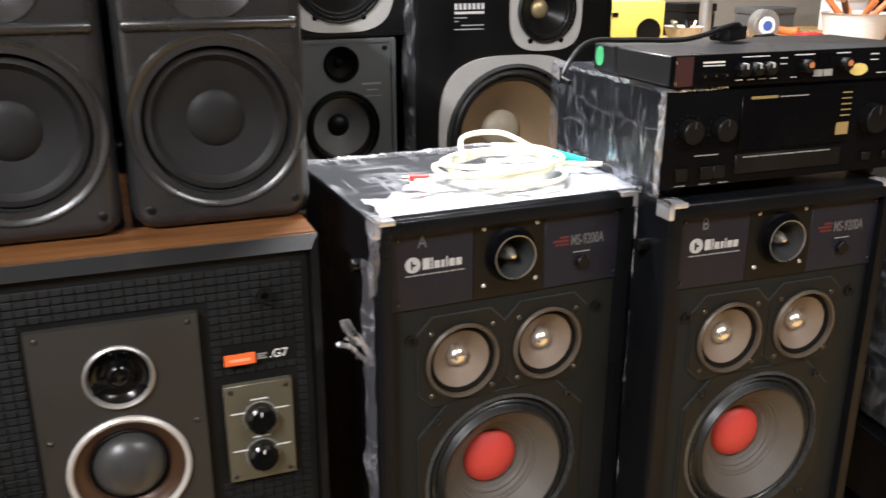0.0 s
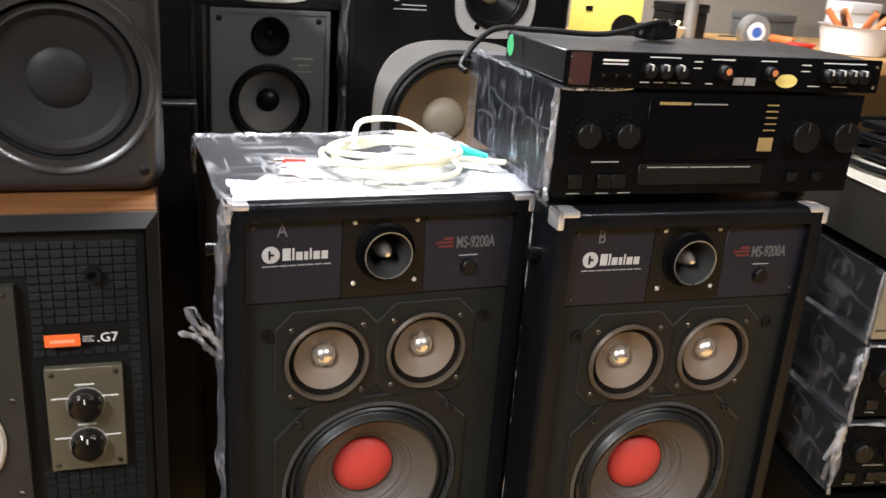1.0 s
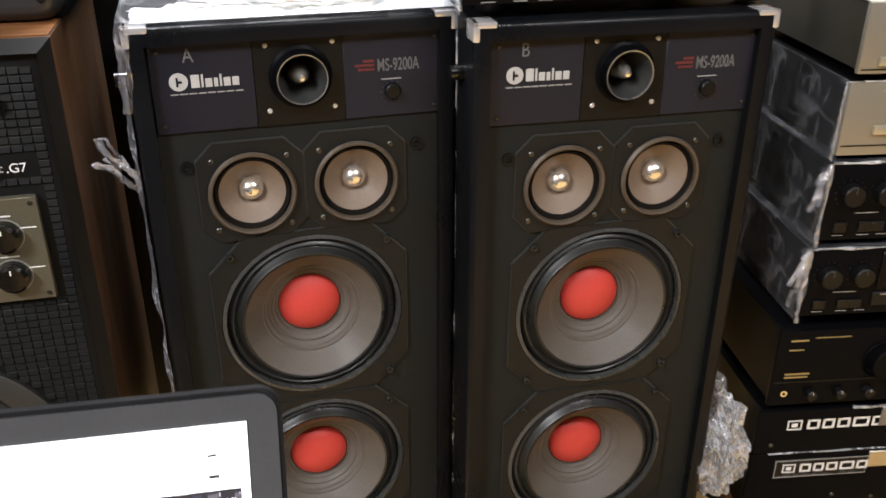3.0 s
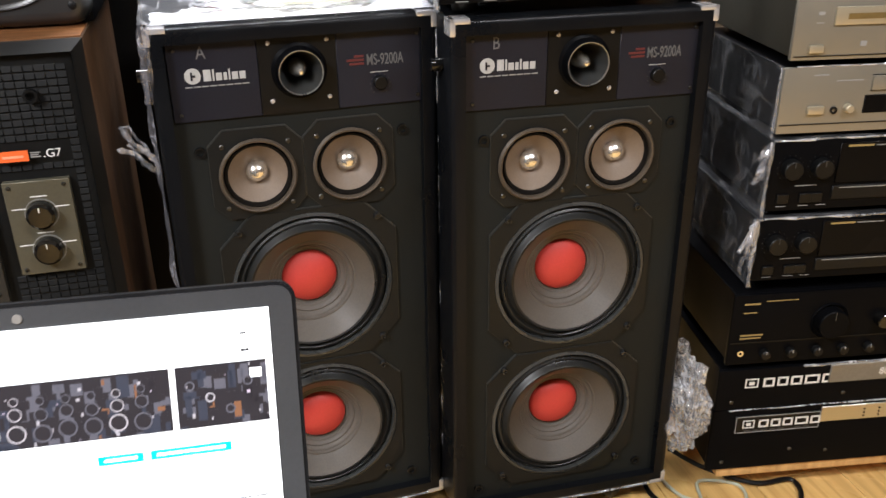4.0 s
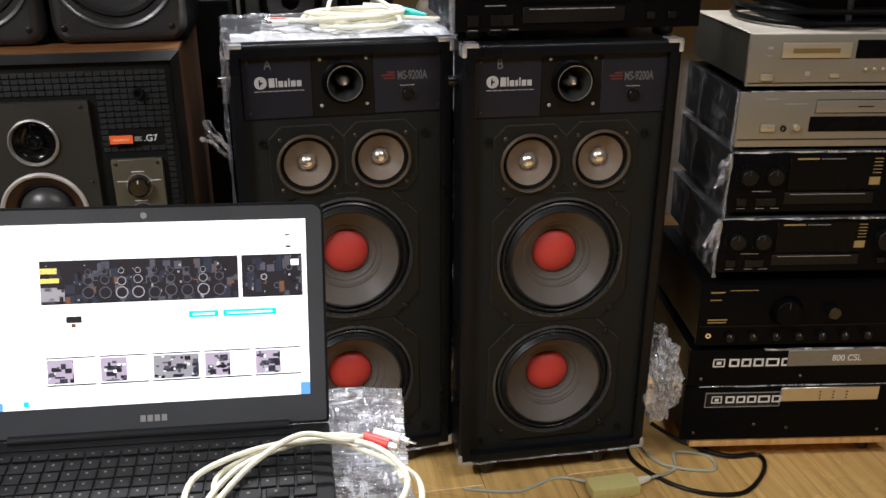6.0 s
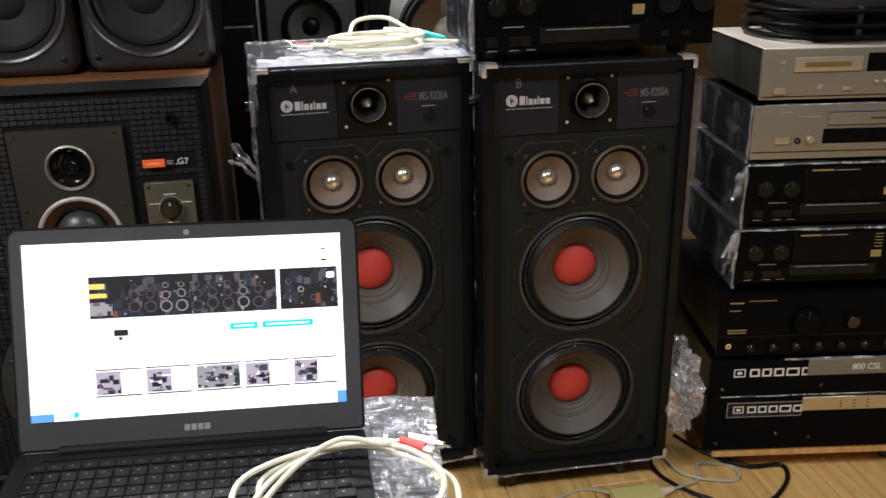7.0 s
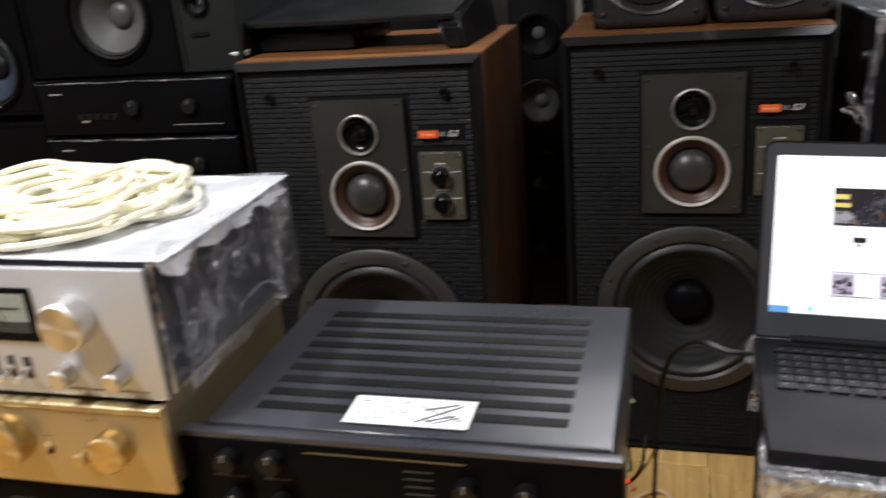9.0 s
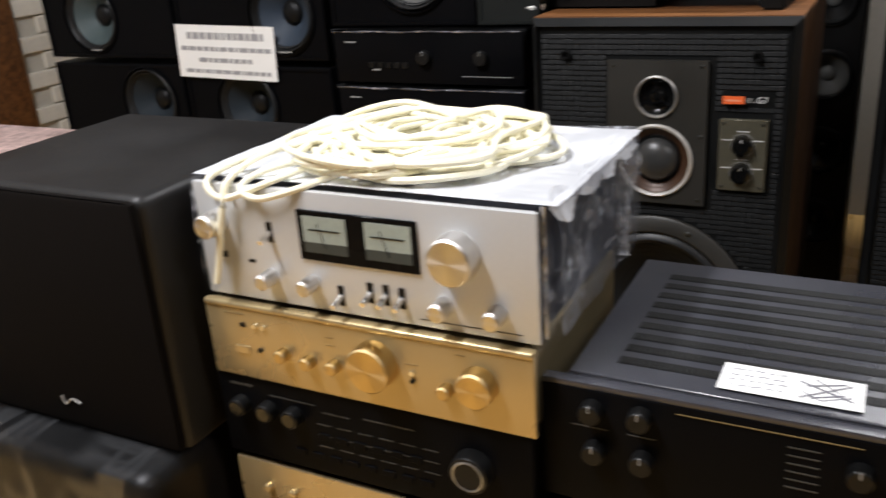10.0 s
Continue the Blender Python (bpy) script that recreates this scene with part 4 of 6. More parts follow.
def black_front(t, w, h, s=1.0):
    """Front controls of the black integrated amplifiers."""
    zc = h * 0.64
    for x in (0.085 * w, 0.205 * w):
        knob(t, x, zc, 0, 0.0165, 0.016, M_BLACK, M_DIMPRINT, "rotary_knob")
        bars([(x + 0.0225 * math.cos(a) - 0.0006, x + 0.0225 * math.cos(a) + 0.0006, zc + 0.0225 * math.sin(a) - 0.0006, zc + 0.0225 * math.sin(a) + 0.0006) for a in [radians(-50 + 25 * k) for k in range(12)]], 0, t, M_DIMPRINT, "scale_dot")
    for x in (0.79 * w, 0.935 * w):
        knob(t, x, zc, 0, 0.0215, 0.018, M_BLACK, M_DIMPRINT, "rotary_knob")
    part("display_window", box(0.27 * w, 0.70 * w, -0.0025, 0.001, h * 0.42, h * 0.95, 0.001, 1), M_SMOKE, t)
    bars([(0.30 * w, 0.40 * w, h * 0.895, h * 0.92)], -0.0028, t, M_GOLDPRINT, "name_bar")
    bars([(0.41 * w, 0.52 * w, h * 0.90, h * 0.91)], -0.0028, t, M_GREYPRINT, "small_print")
    for k in range(5):
        bars([(0.655 * w, 0.695 * w, h * (0.90 - 0.055 * k), h * (0.912 - 0.055 * k))], -0.003, t, M_GOLDPRINT, "indicator_print")
    bars([(0.645 * w, 0.695 * w, h * 0.50, h * 0.62)], -0.003, t, M_GOLDPRINT, "gold_sticker", "small gold sticker")
    part("flap", box(0.265 * w, 0.68 * w, -0.003, 0.001, h * 0.20, h * 0.385, 0.001, 1), M_BLACK, t)
    bars([(0.29 * w + 0.07 * w * k, 0.29 * w + 0.07 * w * k + 0.03, h * 0.355, h * 0.365) for k in range(5)], -0.0031, t, M_GREYPRINT, "small_print")
    bars([(0.115 * w, 0.20 * w, h * 0.40, h * 0.41), (0.05 * w, 0.09 * w, h * 0.13, h * 0.137), (0.14 * w, 0.18 * w, h * 0.13, h * 0.137), (0.21 * w, 0.25 * w, h * 0.13, h * 0.137)], 0, t, M_GREYPRINT, "small_print")
    row_of(t, "push_button", (0.07 * w, 0.16 * w, 0.205 * w), h * 0.18, h * 0.30, 0.02, 0, M_BLACK, 0.004)
    row_of(t, "push_button", (0.79 * w, 0.88 * w), h * 0.22, h * 0.30, 0.016, 0, M_BLACK, 0.004)


M_GOLDPRINT = mat("gold_print", (0.34, 0.25, 0.10), 0.5, 0.2, 0.05, 30, 300, 0)
black_front(amp_b, 0.466, 0.156)

rack = hifi("rack_processor", pose(0.716, 1.010, 1.120, 0, 0, -0.5), 0.478, 0.22, 0.046, "slim black rack-mount effects processor with many small knobs on an amplifier", "rack unit", M_METALBLACK, body=M_RACKTOP, feet=0.003, face_t=0.004)
bars([(0.014, 0.026, 0.016, 0.030), (0.011, 0.029, 0.012, 0.014)], 0, rack, M_REDPRINT, "red_emblem")
part("red_panel", box(0.006, 0.034, -0.0008, 0, 0.004, 0.044), mat("dark_red_panel", (0.04, 0.012, 0.012), 0.5), rack)
bars([(0.05, 0.085, 0.034, 0.0365), (0.05, 0.085, 0.030, 0.0315), (0.115, 0.16, 0.040, 0.0412)], 0, rack, M_WHITEPRINT, "small_print")
for x in (0.048, 0.066, 0.084):
    k = part("toggle", lathe([(0, -0.010), (0.002, -0.010), (0.002, 0)], x, 0.018, 0, 10), M_CHROME, rack)
for x in (0.112, 0.134, 0.156, 0.385, 0.404, 0.422, 0.44):
    k = knob(rack, x, 0.024, 0, 0.0085, 0.016, M_BLACK, None, "small_knob")
    part("pointer", box(x - 0.0012, x + 0.0012, -0.0172, -0.006, 0.026, 0.0332), M_SILVERFRAME, k)
for x in (0.222, 0.292):
    k = knob(rack, x, 0.025, 0, 0.009, 0.016, M_BLACK, None, "small_knob")
    part("knob_cap", lathe([(0, -0.0165), (0.0042, -0.0165), (0.0046, -0.0155)], x + 0.001, 0.027, 0, 18), mat("orange_knob_cap", (0.6, 0.22, 0.08), 0.4, 0.2), k)
part("display_window", box(0.246, 0.270, -0.001, 0.0005, 0.022, 0.040), M_SMOKE, rack)
bars([(0.242, 0.258, 0.008, 0.018), (0.260, 0.276, 0.008, 0.018)], 0, rack, M_GREYPRINT, "label_block")
part("oval_sticker", lathe([(0, -0.0006), (0.009, -0.0006), (0.009, 0)], 0.325, 0.015, 0, 24, sx=1.9), mat("yellow_sticker", (0.75, 0.62, 0.2), 0.5), rack)
bars([(0.105 + 0.02 * k, 0.118 + 0.02 * k, 0.0085, 0.0095) for k in range(4)] + [(0.20, 0.212, 0.0085, 0.0095), (0.36, 0.38, 0.0085, 0.0095), (0.40, 0.425, 0.0085, 0.0095), (0.18, 0.192, 0.036, 0.0375), (0.18, 0.192, 0.028, 0.0292), (0.205, 0.24, 0.0395, 0.041), (0.28, 0.305, 0.0395, 0.041), (0.345, 0.36, 0.036, 0.0375), (0.345, 0.36, 0.028, 0.0292), (0.38, 0.45, 0.0395, 0.041)], 0, rack, M_WHITEPRINT, "small_print")
screws([(0.008, 0.037), (0.008, 0.009), (0.470, 0.037), (0.470, 0.009)], 0, rack, 0.003, M_CHROME)
part("green_sticker", prism([(0.012 * math.cos(2 * math.pi * i / 20), 0.012 * math.sin(2 * math.pi * i / 20) * 1.25) for i in range(20)], -0.0005, 0), mat("green_sticker", (0.1, 0.6, 0.25), 0.5), rack).matrix_local = pose(0.005, 0.20, 0.026, 0, 0, -90)
adapter = thing("power_adapter", pose(0.93, 1.17, 1.167, 0, 0, 25), "small black power adapter with a trailing cord on a rack unit", "power adapter")
part("body", box(-0.03, 0.03, -0.018, 0.018, 0, 0.022, 0.005), M_BLACK, adapter)
for y in (-0.006, 0.006):
    part("plug_prong", box(-0.048, -0.03, y - 0.001, y + 0.001, 0.008, 0.014), M_CHROME, adapter)
part("cord", tube([(0.03, 0, 0.01), (-0.02, -0.02, 0.026), (-0.09, 0.02, 0.006), (-0.17, 0.075, 0.006), (-0.22, 0.115, 0.002), (-0.27, 0.12, -0.04), (-0.28, 0.1, -0.05)], 0.004, 8), M_BLACK, adapter)

# ---- monitors on the walnut loudspeaker ----
M_MON = mat("dark_grey_moulded_front", (0.0185, 0.019, 0.0195), 0.30, 0, 0.12, 6, 260, 0.1, 0.0005, spec=0.75)

M_MESH = mat("black_driver_cloth", (0.011, 0.011, 0.011), 0.6, 0, 0.2, 9, 500, 0.4, 0.0006, spec=0.25)


def monitor(m):
    t = thing("monitor_loudspeaker", m, "dark grey monitor loudspeaker with a round black woofer", "loudspeaker", "pair of dark grey monitors")
    w, h = 0.232, 0.40
    part("cabinet", box(0.001, w - 0.001, 0.03, 0.37, 0, h - 0.01, 0.008), M_METALBLACK, t)
    e = 0.021
    fr = holed_plate(round_rect(e, w - e, e, h - e, 0.012, 0.012), [(w / 2, 0.138, 0.094), (w / 2, 0.322, 0.062)], 0.0, 0.03, 56)
    rings = []
    for k in range(7):
        a = math.pi / 2 * k / 6
        i = e * (1 - math.sin(a))
        rings.append([fr.verts.new((x, e * (1 - math.cos(a)) * 1.3, zz)) for x, zz in round_rect(i, w - i, i, h - i, 0.033 - i, 0.033 - i)])
    rings.append([fr.verts.new((v.co.x, 0.036, v.co.z)) for v in rings[-1]])
    for a, b in zip(rings, rings[1:]):
        for k in range(len(a)):
            fr.faces.new([a[k], a[(k + 1) % len(a)], b[(k + 1) % len(a)], b[k]])
    part("front", fr, M_MON, t, "front with rounded edges")
    part("woofer_rim", lathe([(0.1115, 0.001), (0.1095, -0.0035), (0.105, -0.0025), (0.099, 0.004), (0.092, 0.015), (0.090, 0.022)], w / 2, 0.138, 0, 64), M_MON, t, "smooth bevelled rim")
    wo = part("woofer", lathe([(0.092, 0.016), (0.089, 0.010), (0.082, 0.009), (0.077, 0.015), (0.074, 0.018)], w / 2, 0.138, 0, 56), M_RUBBER, t)
    part("cone", lathe([(0.075, 0.018), (0.055, 0.022), (0.036, 0.026)], w / 2, 0.138, 0, 56), M_MESH, wo)
    part("dust_cap", lathe([(0.037, 0.0265), (0.034, 0.0235), (0.022, 0.0205), (0.010, 0.0192), (0, 0.019)], w / 2, 0.138, 0, 40), M_MESH, wo)
    part("ridge", lathe([(0.0, 0), (0.006, 0.001), (0.0075, 0.004), (0.0075, 0.206), (0.006, 0.209), (0, 0.21)], 0, 0, 0, 16, "z"), M_MON, t).matrix_local = pose(0.011, 0.001, 0.258, 0, 90, 0)
    wg = part("waveguide", lathe([(0.063, 0.001), (0.060, -0.002), (0.05, 0.006), (0.03, 0.022), (0.016, 0.028)], w / 2, 0.322, 0, 48), M_MON, t)
    part("tweeter_dome", lathe([(0.016, 0.028), (0.011, 0.02), (0, 0.017)], w / 2, 0.322, 0, 24), M_METALBLACK, wg)
    screws([(0.024, 0.03), (w - 0.024, 0.03)], 0, t, 0.006, M_BLACK)
    return t


mon = monitor(pose(0.012, 1.130, 0.957, 0, 0, 0))
copy_thing(mon, pose(-0.229, 1.122, 0.957, 0, 0, 0.5))


# ---- loudspeakers behind ----
def box_speaker(name, m, w, d, h, label, body, units, group="", holes_extra=()):
    """A plain boxed loudspeaker; units: (x, z, r, cone, cap, frame material, clipped frame half size or 0)."""
    t = thing(name, m, label, "loudspeaker", group)
    part("cabinet", rounded_shell(w, d, 0, h, 0.004, 0.008, 0.09, 0.004), body, t)
    part("baffle", holed_plate(rect(0.006, w - 0.006, 0.006, h - 0.006), [(x, z, r * 0.95) for x, z, r, *_ in units], 0, 0.012), body, t, "", False)
    for x, z, r, cone, cap, frm, half in units:
        if half:
            edge = [(math.cos(2 * math.pi * i / 64), math.sin(2 * math.pi * i / 64)) for i in range(64)]
            soft = [(x + half * math.copysign(abs(c) ** 0.62, c), z + half * math.copysign(abs(q) ** 0.62, q)) for c, q in edge]
            part("driver_frame", holed_plate(soft, [(x, z, r * 0.95)], -0.006, 0.001, 48), frm, t, "cast metal frame", False)
            screws([(x + half * 0.86 * math.cos(radians(a)), z + half * 0.86 * math.sin(radians(a))) for a in (60, 120, 240, 300, 30, 150)], -0.006, t, 0.006, M_METALBLACK)
        woofer(t, x, z, -0.006 if half else 0, r, cone, cap, r * 0.3, r * 0.42, ribs=False, frame=M_RUBBER if half else frm, cap_out=r * 0.17)
    return t


g1 = box_speaker("bookshelf_loudspeaker", pose(0.335, 1.75, 0.78), 0.228, 0.25, 0.356, "mid-grey two-way bookshelf loudspeaker standing on a black box", M_GREYBOX,
                 [(0.113, 0.175, 0.078, M_LIGHTCONE, M_BLACK, M_BLACK, 0), (0.113, 0.305, 0.036, M_BLACK, M_METALBLACK, M_BLACK, 0)])
bars([(0.155, 0.195, 0.262, 0.266), (0.165, 0.188, 0.250, 0.2525), (0.155, 0.195, 0.238, 0.2395)], -0.001, g1, M_GREYPRINT, "small_print")
screws([(0.018, 0.335), (0.205, 0.335), (0.018, 0.02), (0.205, 0.02)], 0, g1, 0.006, M_BLACK)
box_speaker("stand_loudspeaker", pose(0.31, 1.76, 0.0), 0.27, 0.26, 0.778, "black loudspeaker box carrying a grey bookshelf loudspeaker", M_BLACK, [(0.135, 0.56, 0.09, M_BLACK, M_BLACK, M_BLACK, 0)])
box_speaker("stacked_loudspeaker", pose(0.31, 1.745, 1.138), 0.285, 0.26, 0.46, "black loudspeaker with a metal-framed woofer on a grey one", M_BLACK, [(0.135, 0.125, 0.098, M_BLACK, M_BLACK, M_SILVERFRAME, 0.115)])
dia = box_speaker("three_way_loudspeaker", pose(0.592, 1.71, 0.66), 0.452, 0.36, 0.76, "black three-way loudspeaker with tan woofer cone, silver octagonal frames, film-wrapped", M_BLACK,
                  [(0.222, 0.262, 0.155, M_TANCONE, mat("pale_tan_cap", (0.34, 0.29, 0.21), 0.5), M_SILVERFRAME, 0.172), (0.292, 0.525, 0.068, M_BLACK, M_GOLD, M_SILVERFRAME, 0.084)])
bars([(0.085 + 0.0098 * k, 0.0915 + 0.0098 * k, 0.529, 0.541) for k in range(7)], -0.001, dia, M_WHITEPRINT, "name_bar")
bars([(0.085, 0.150, 0.520, 0.525), (0.085, 0.112, 0.512, 0.5135), (0.085, 0.094, 0.505, 0.5065), (0.10, 0.15, 0.497, 0.4985), (0.085, 0.15, 0.489, 0.4905)], -0.001, dia, M_WHITEPRINT, "small_print")
ed = bmesh.new()
grid = [[ed.verts.new((-0.004 - 0.003 * k + 0.004 * noise.noise((i * 0.5, k, 4.0)), -0.010 + 0.018 * k, 0.76 - i * 0.02)) for k in range(4)] for i in range(39)]
for a, b in zip(grid, grid[1:]):
    for k in range(3):
        ed.faces.new([a[k], a[k + 1], b[k + 1], b[k]])
part("plastic_wrap", ed, M_FILMTHICK, dia, "clear film along the edge")
box_speaker("stand_loudspeaker", pose(0.60, 1.74, 0.0), 0.44, 0.34, 0.658, "black loudspeaker box carrying a three-way loudspeaker", M_BLACK, [(0.22, 0.35, 0.14, M_BLACK, M_BLACK, M_BLACK, 0)])
for nm, x, y, z, w, d, h in (("back_loudspeaker", -0.30, 1.62, 0, 0.605, 0.4, 0.98), ("back_loudspeaker", -0.30, 1.66, 0.982, 0.605, 0.36, 0.9), ("back_loudspeaker", 0.31, 2.15, 0, 0.62, 0.3, 1.75), ("back_loudspeaker", -1.52, 1.62, 0, 0.95, 0.42, 1.0), ("back_loudspeaker", -1.50, 1.66, 1.002, 0.9, 0.38, 0.9)):
    box_speaker(nm, pose(x, y, z), w, d, h, "large black loudspeaker at the back of the row", M_BLACK, [(w * 0.5, h * 0.45, 0.16, M_BLACK, M_BLACK, M_METALBLACK, 0)], "black loudspeakers at the back")

# slim tower between the walnut pair
tower = box_speaker("tower_loudspeaker", pose(-0.505, 1.66, 0), 0.155, 0.26, 1.22, "slim black tower loudspeaker with round drivers between walnut loudspeakers", M_BLACK,
                    [(0.078, 0.700, 0.068, M_GREYCONE, M_GREYCONE, M_SLATE, 0), (0.078, 0.888, 0.062, M_BLACK, M_GREYCONE, M_SLATE, 0), (0.078, 1.06, 0.062, M_BLACK, M_GREYCONE, M_SLATE, 0), (0.078, 0.50, 0.066, M_BLACK, M_BLACK, M_BLACK, 0), (0.078, 0.30, 0.066, M_BLACK, M_BLACK, M_BLACK, 0)])
post = tagged(part("wooden_post", box(-0.362, -0.292, 1.10, 1.145, 0.0, 0.325, 0.003), M_PLY, None, "short raw pine post standing on the floor"), "short raw pine post standing on the floor", "wood post")

# sloping black cover on the second walnut loudspeaker
cov = thing("equipment_cover", pose(-0.985, 0.985, 0.957, 0, 0, -2), "black plastic equipment cover with sloping top on a walnut loudspeaker", "equipment cover")
prof = [(0.0, 0.0), (0.30, 0.0), (0.30, 0.085), (0.27, 0.10), (0.02, 0.062), (0.0, 0.045)]


def side_arm(x0, x1, name="side_arm"):
    bm = bmesh.new()
    out = 0.026 if x0 > 0.2 else -0.026
    a, b = [bm.verts.new((x0 + out * (1 - z / 0.1), y, z)) for y, z in prof], [bm.verts.new((x1 + out * (1 - z / 0.1), y, z)) for y, z in prof]
    bm.faces.new(a), bm.faces.new(b[::-1])
    for i in range(6):
        bm.faces.new([a[i], a[(i + 1) % 6], b[(i + 1) % 6], b[i]])
    bmesh.ops.bevel(bm, geom=list(bm.edges), offset=0.005, segments=2, affect="EDGES")
    return part(name, bm, M_BLACK, cov)


side_arm(0.0, 0.04), side_arm(0.455, 0.50)
part("top_panel", box(0.0, 0.50, 0.0, 0.29, 0.0, 0.014, 0.005), M_SLATE, cov).matrix_local = pose(0.0, 0.005, 0.056, 8.4, 0, 0)
# Black block standing in for the shadow beneath the sloping panel.
part("underside_shade", box(0.03, 0.27, 0.04, 0.28, 0.004, 0.040, 0.004), M_BLACK, cov)
part("white_foot", lathe([(0, -0.012), (0.02, -0.008), (0.024, 0), (0.02, 0.004), (0, 0.006)], 0.02, 0.012, 0.0, 20, "z"), M_PAPER, cov)

# ---- right-hand stack ----
SX = pose(1.268, 0.982, 0, 0, 0, -8.5)


def stacked(x, z):
    return SX @ pose(x, 0, z)


dolly = thing("wheeled_board", SX @ pose(-0.03, 0.005, 0), "pine board on small castors under a stack of amplifiers", "dolly")
part("board", box(0.02, 0.50, 0.0, 0.36, 0.046, 0.066, 0.002), M_PLY, dolly)
for x in (0.07, 0.45):
    for y in (0.05, 0.31):
        caster(dolly, x, y, 0.017)
k2 = hifi("power_amplifier", stacked(-0.036, 0.066), 0.483, 0.36, 0.140, "black rack power amplifier with a silver strip on a wheeled board", "power amplifier", M_METALBLACK, feet=0.004, group="rack power amplifiers")
part("logo_plate", box(0.045, 0.215, -0.003, 0.001, 0.088, 0.126, 0.001, 1), M_BLACK, k2)
bars([(0.046, 0.214, 0.0885, 0.0900), (0.046, 0.214, 0.1240, 0.1255), (0.046, 0.0475, 0.0885, 0.1255), (0.2125, 0.214, 0.0885, 0.1255)], -0.003, k2, M_GREYPRINT, "logo_border")
part("silver_strip", box(0.215, 0.435, -0.003, 0.001, 0.100, 0.134, 0.001, 1), M_ALU, k2)
bars([(0.30 + 0.03 * i, 0.304 + 0.03 * i, 0.106 + 0.008 * j, 0.109 + 0.008 * j) for i in range(3) for j in range(3)], -0.0032, k2, M_BLACK, "indicator_dot")
k1 = hifi("power_amplifier", stacked(-0.034, 0.207), 0.483, 0.36, 0.088, "black rack power amplifier with a grey model strip in a stack", "power amplifier", M_METALBLACK, feet=0.003, group="rack power amplifiers")
part("silver_strip", box(0.215, 0.455, -0.003, 0.001, 0.048, 0.087, 0.001, 1), mat("dull_grey_strip", (0.22, 0.215, 0.2), 0.4, 0.6), k1)
lettering("800 CSL", 0.312, 0.060, 0.021, -0.0034, k1, M_WHITEPRINT, "", "model_mark", 0.9)


def name_blocks(t, x, z, s, y):
    """A name in wide rounded block shapes, and a square emblem before it."""
    bars([(x, x + 1.3 * s, z, z + 0.12 * s), (x, x + 1.3 * s, z + 0.9 * s, z + 1.02 * s), (x, x + 0.12 * s, z, z + s), (x + 1.2 * s, x + 1.32 * s, z, z + s), (x + 0.4 * s, x + 0.92 * s, z + 0.3 * s, z + 0.68 * s)], y, t, M_WHITEPRINT, "emblem")
    q = x + 1.8 * s
    for wd in (1.14 * s, 1.1 * s, 1.14 * s, 1.5 * s, 1.14 * s):
        bars([(q, q + wd, z, z + 0.2 * s), (q, q + wd, z + 0.8 * s, z + s), (q, q + 0.22 * s, z, z + s), (q + wd - 0.22 * s, q + wd, z, z + s)], y, t, M_WHITEPRINT, "name_bar")
        q += wd + 0.26 * s


bars([(0.064 + 0.017 * i, 0.076 + 0.017 * i, 0.0915, 0.0950) for i in range(8) if i != 5], -0.0031, k2, M_DIMPRINT, "small_print")
edge_strip(k1, (0.16, 0.0, 0.089), (0.46, 0.0, 0.089), 0.008, 51.0)
edge_strip(k2, (0.03, 0.0, 0.140), (0.46, 0.0, 0.140), 0.005, 52.0)
name_blocks(k2, 0.060, 0.099, 0.0175, -0.0032)
name_blocks(k1, 0.052, 0.048, 0.0195, -0.0002)
screws([(0.03, 0.02), (0.24, 0.03), (0.45, 0.02), (0.165, 0.04)], 0, k2, 0.004)
screws([(0.03, 0.018), (0.25, 0.022), (0.45, 0.018)], 0, k1, 0.004)
a3 = hifi("amplifier", stacked(-0.026, 0.298), 0.45, 0.36, 0.154, "black integrated amplifier with a large volume knob in a stack", "amplifier", M_METALBLACK, group="black amplifiers")
knob(a3, 0.185, 0.092, 0, 0.028, 0.02, M_METALBLACK, M_DIMPRINT, "volume_knob")
part("knob_ring", lathe([(0.036, -0.001), (0.0345, -0.004), (0.031, -0.001)], 0.185, 0.092, 0, 36), M_METALBLACK, a3)
knob(a3, 0.285, 0.09, 0, 0.014, 0.018, M_GLOSSBLACK, None, "rotary_knob")
for k in range(7):
    knob(a3, 0.07 + 0.05 * k, 0.032, 0, 0.009, 0.012, M_BLACK, M_GREYPRINT, "small_knob")
bars([(0.02, 0.05, 0.134, 0.137), (0.02, 0.045, 0.117, 0.119), (0.02, 0.062, 0.07, 0.073), (0.02, 0.06, 0.064, 0.0665), (0.06, 0.12, 0.139, 0.1405)], 0, a3, M_GOLDPRINT, "small_print")
part("seam", box(0.004, 0.446, -0.001, 0, 0.055, 0.057), M_BLACK, a3)
part("jack", lathe([(0.006, 0), (0.006, -0.003), (0.003, -0.003), (0.003, 0.002), (0, 0.002)], 0.024, 0.035, 0, 14), M_CHROME, a3)
a2 = hifi("amplifier", stacked(-0.006, 0.470), 0.44, 0.35, 0.126, "black integrated amplifier wrapped in clear film, in a stack", "amplifier", M_METALBLACK, group="black amplifiers", film=M_FILMFAINT, film_open="frd", seed=7.0)
edge_strip(a2, (-0.002, -0.002, 0.0), (-0.002, -0.002, 0.126), 0.016, 3.0)
edge_strip(a2, (0.0, 0.0, 0.127), (0.44, 0.0, 0.127), 0.007, 4.0)
black_front(a2, 0.44, 0.126)
a1 = hifi("amplifier", stacked(0.0, 0.602), 0.44, 0.35, 0.134, "black integrated amplifier wrapped in clear film, in a stack", "amplifier", M_METALBLACK, group="black amplifiers", film=M_FILMFAINT, film_open="frd", seed=9.0)
edge_strip(a1, (-0.002, -0.002, 0.0), (-0.002, -0.002, 0.134), 0.010, 5.0)
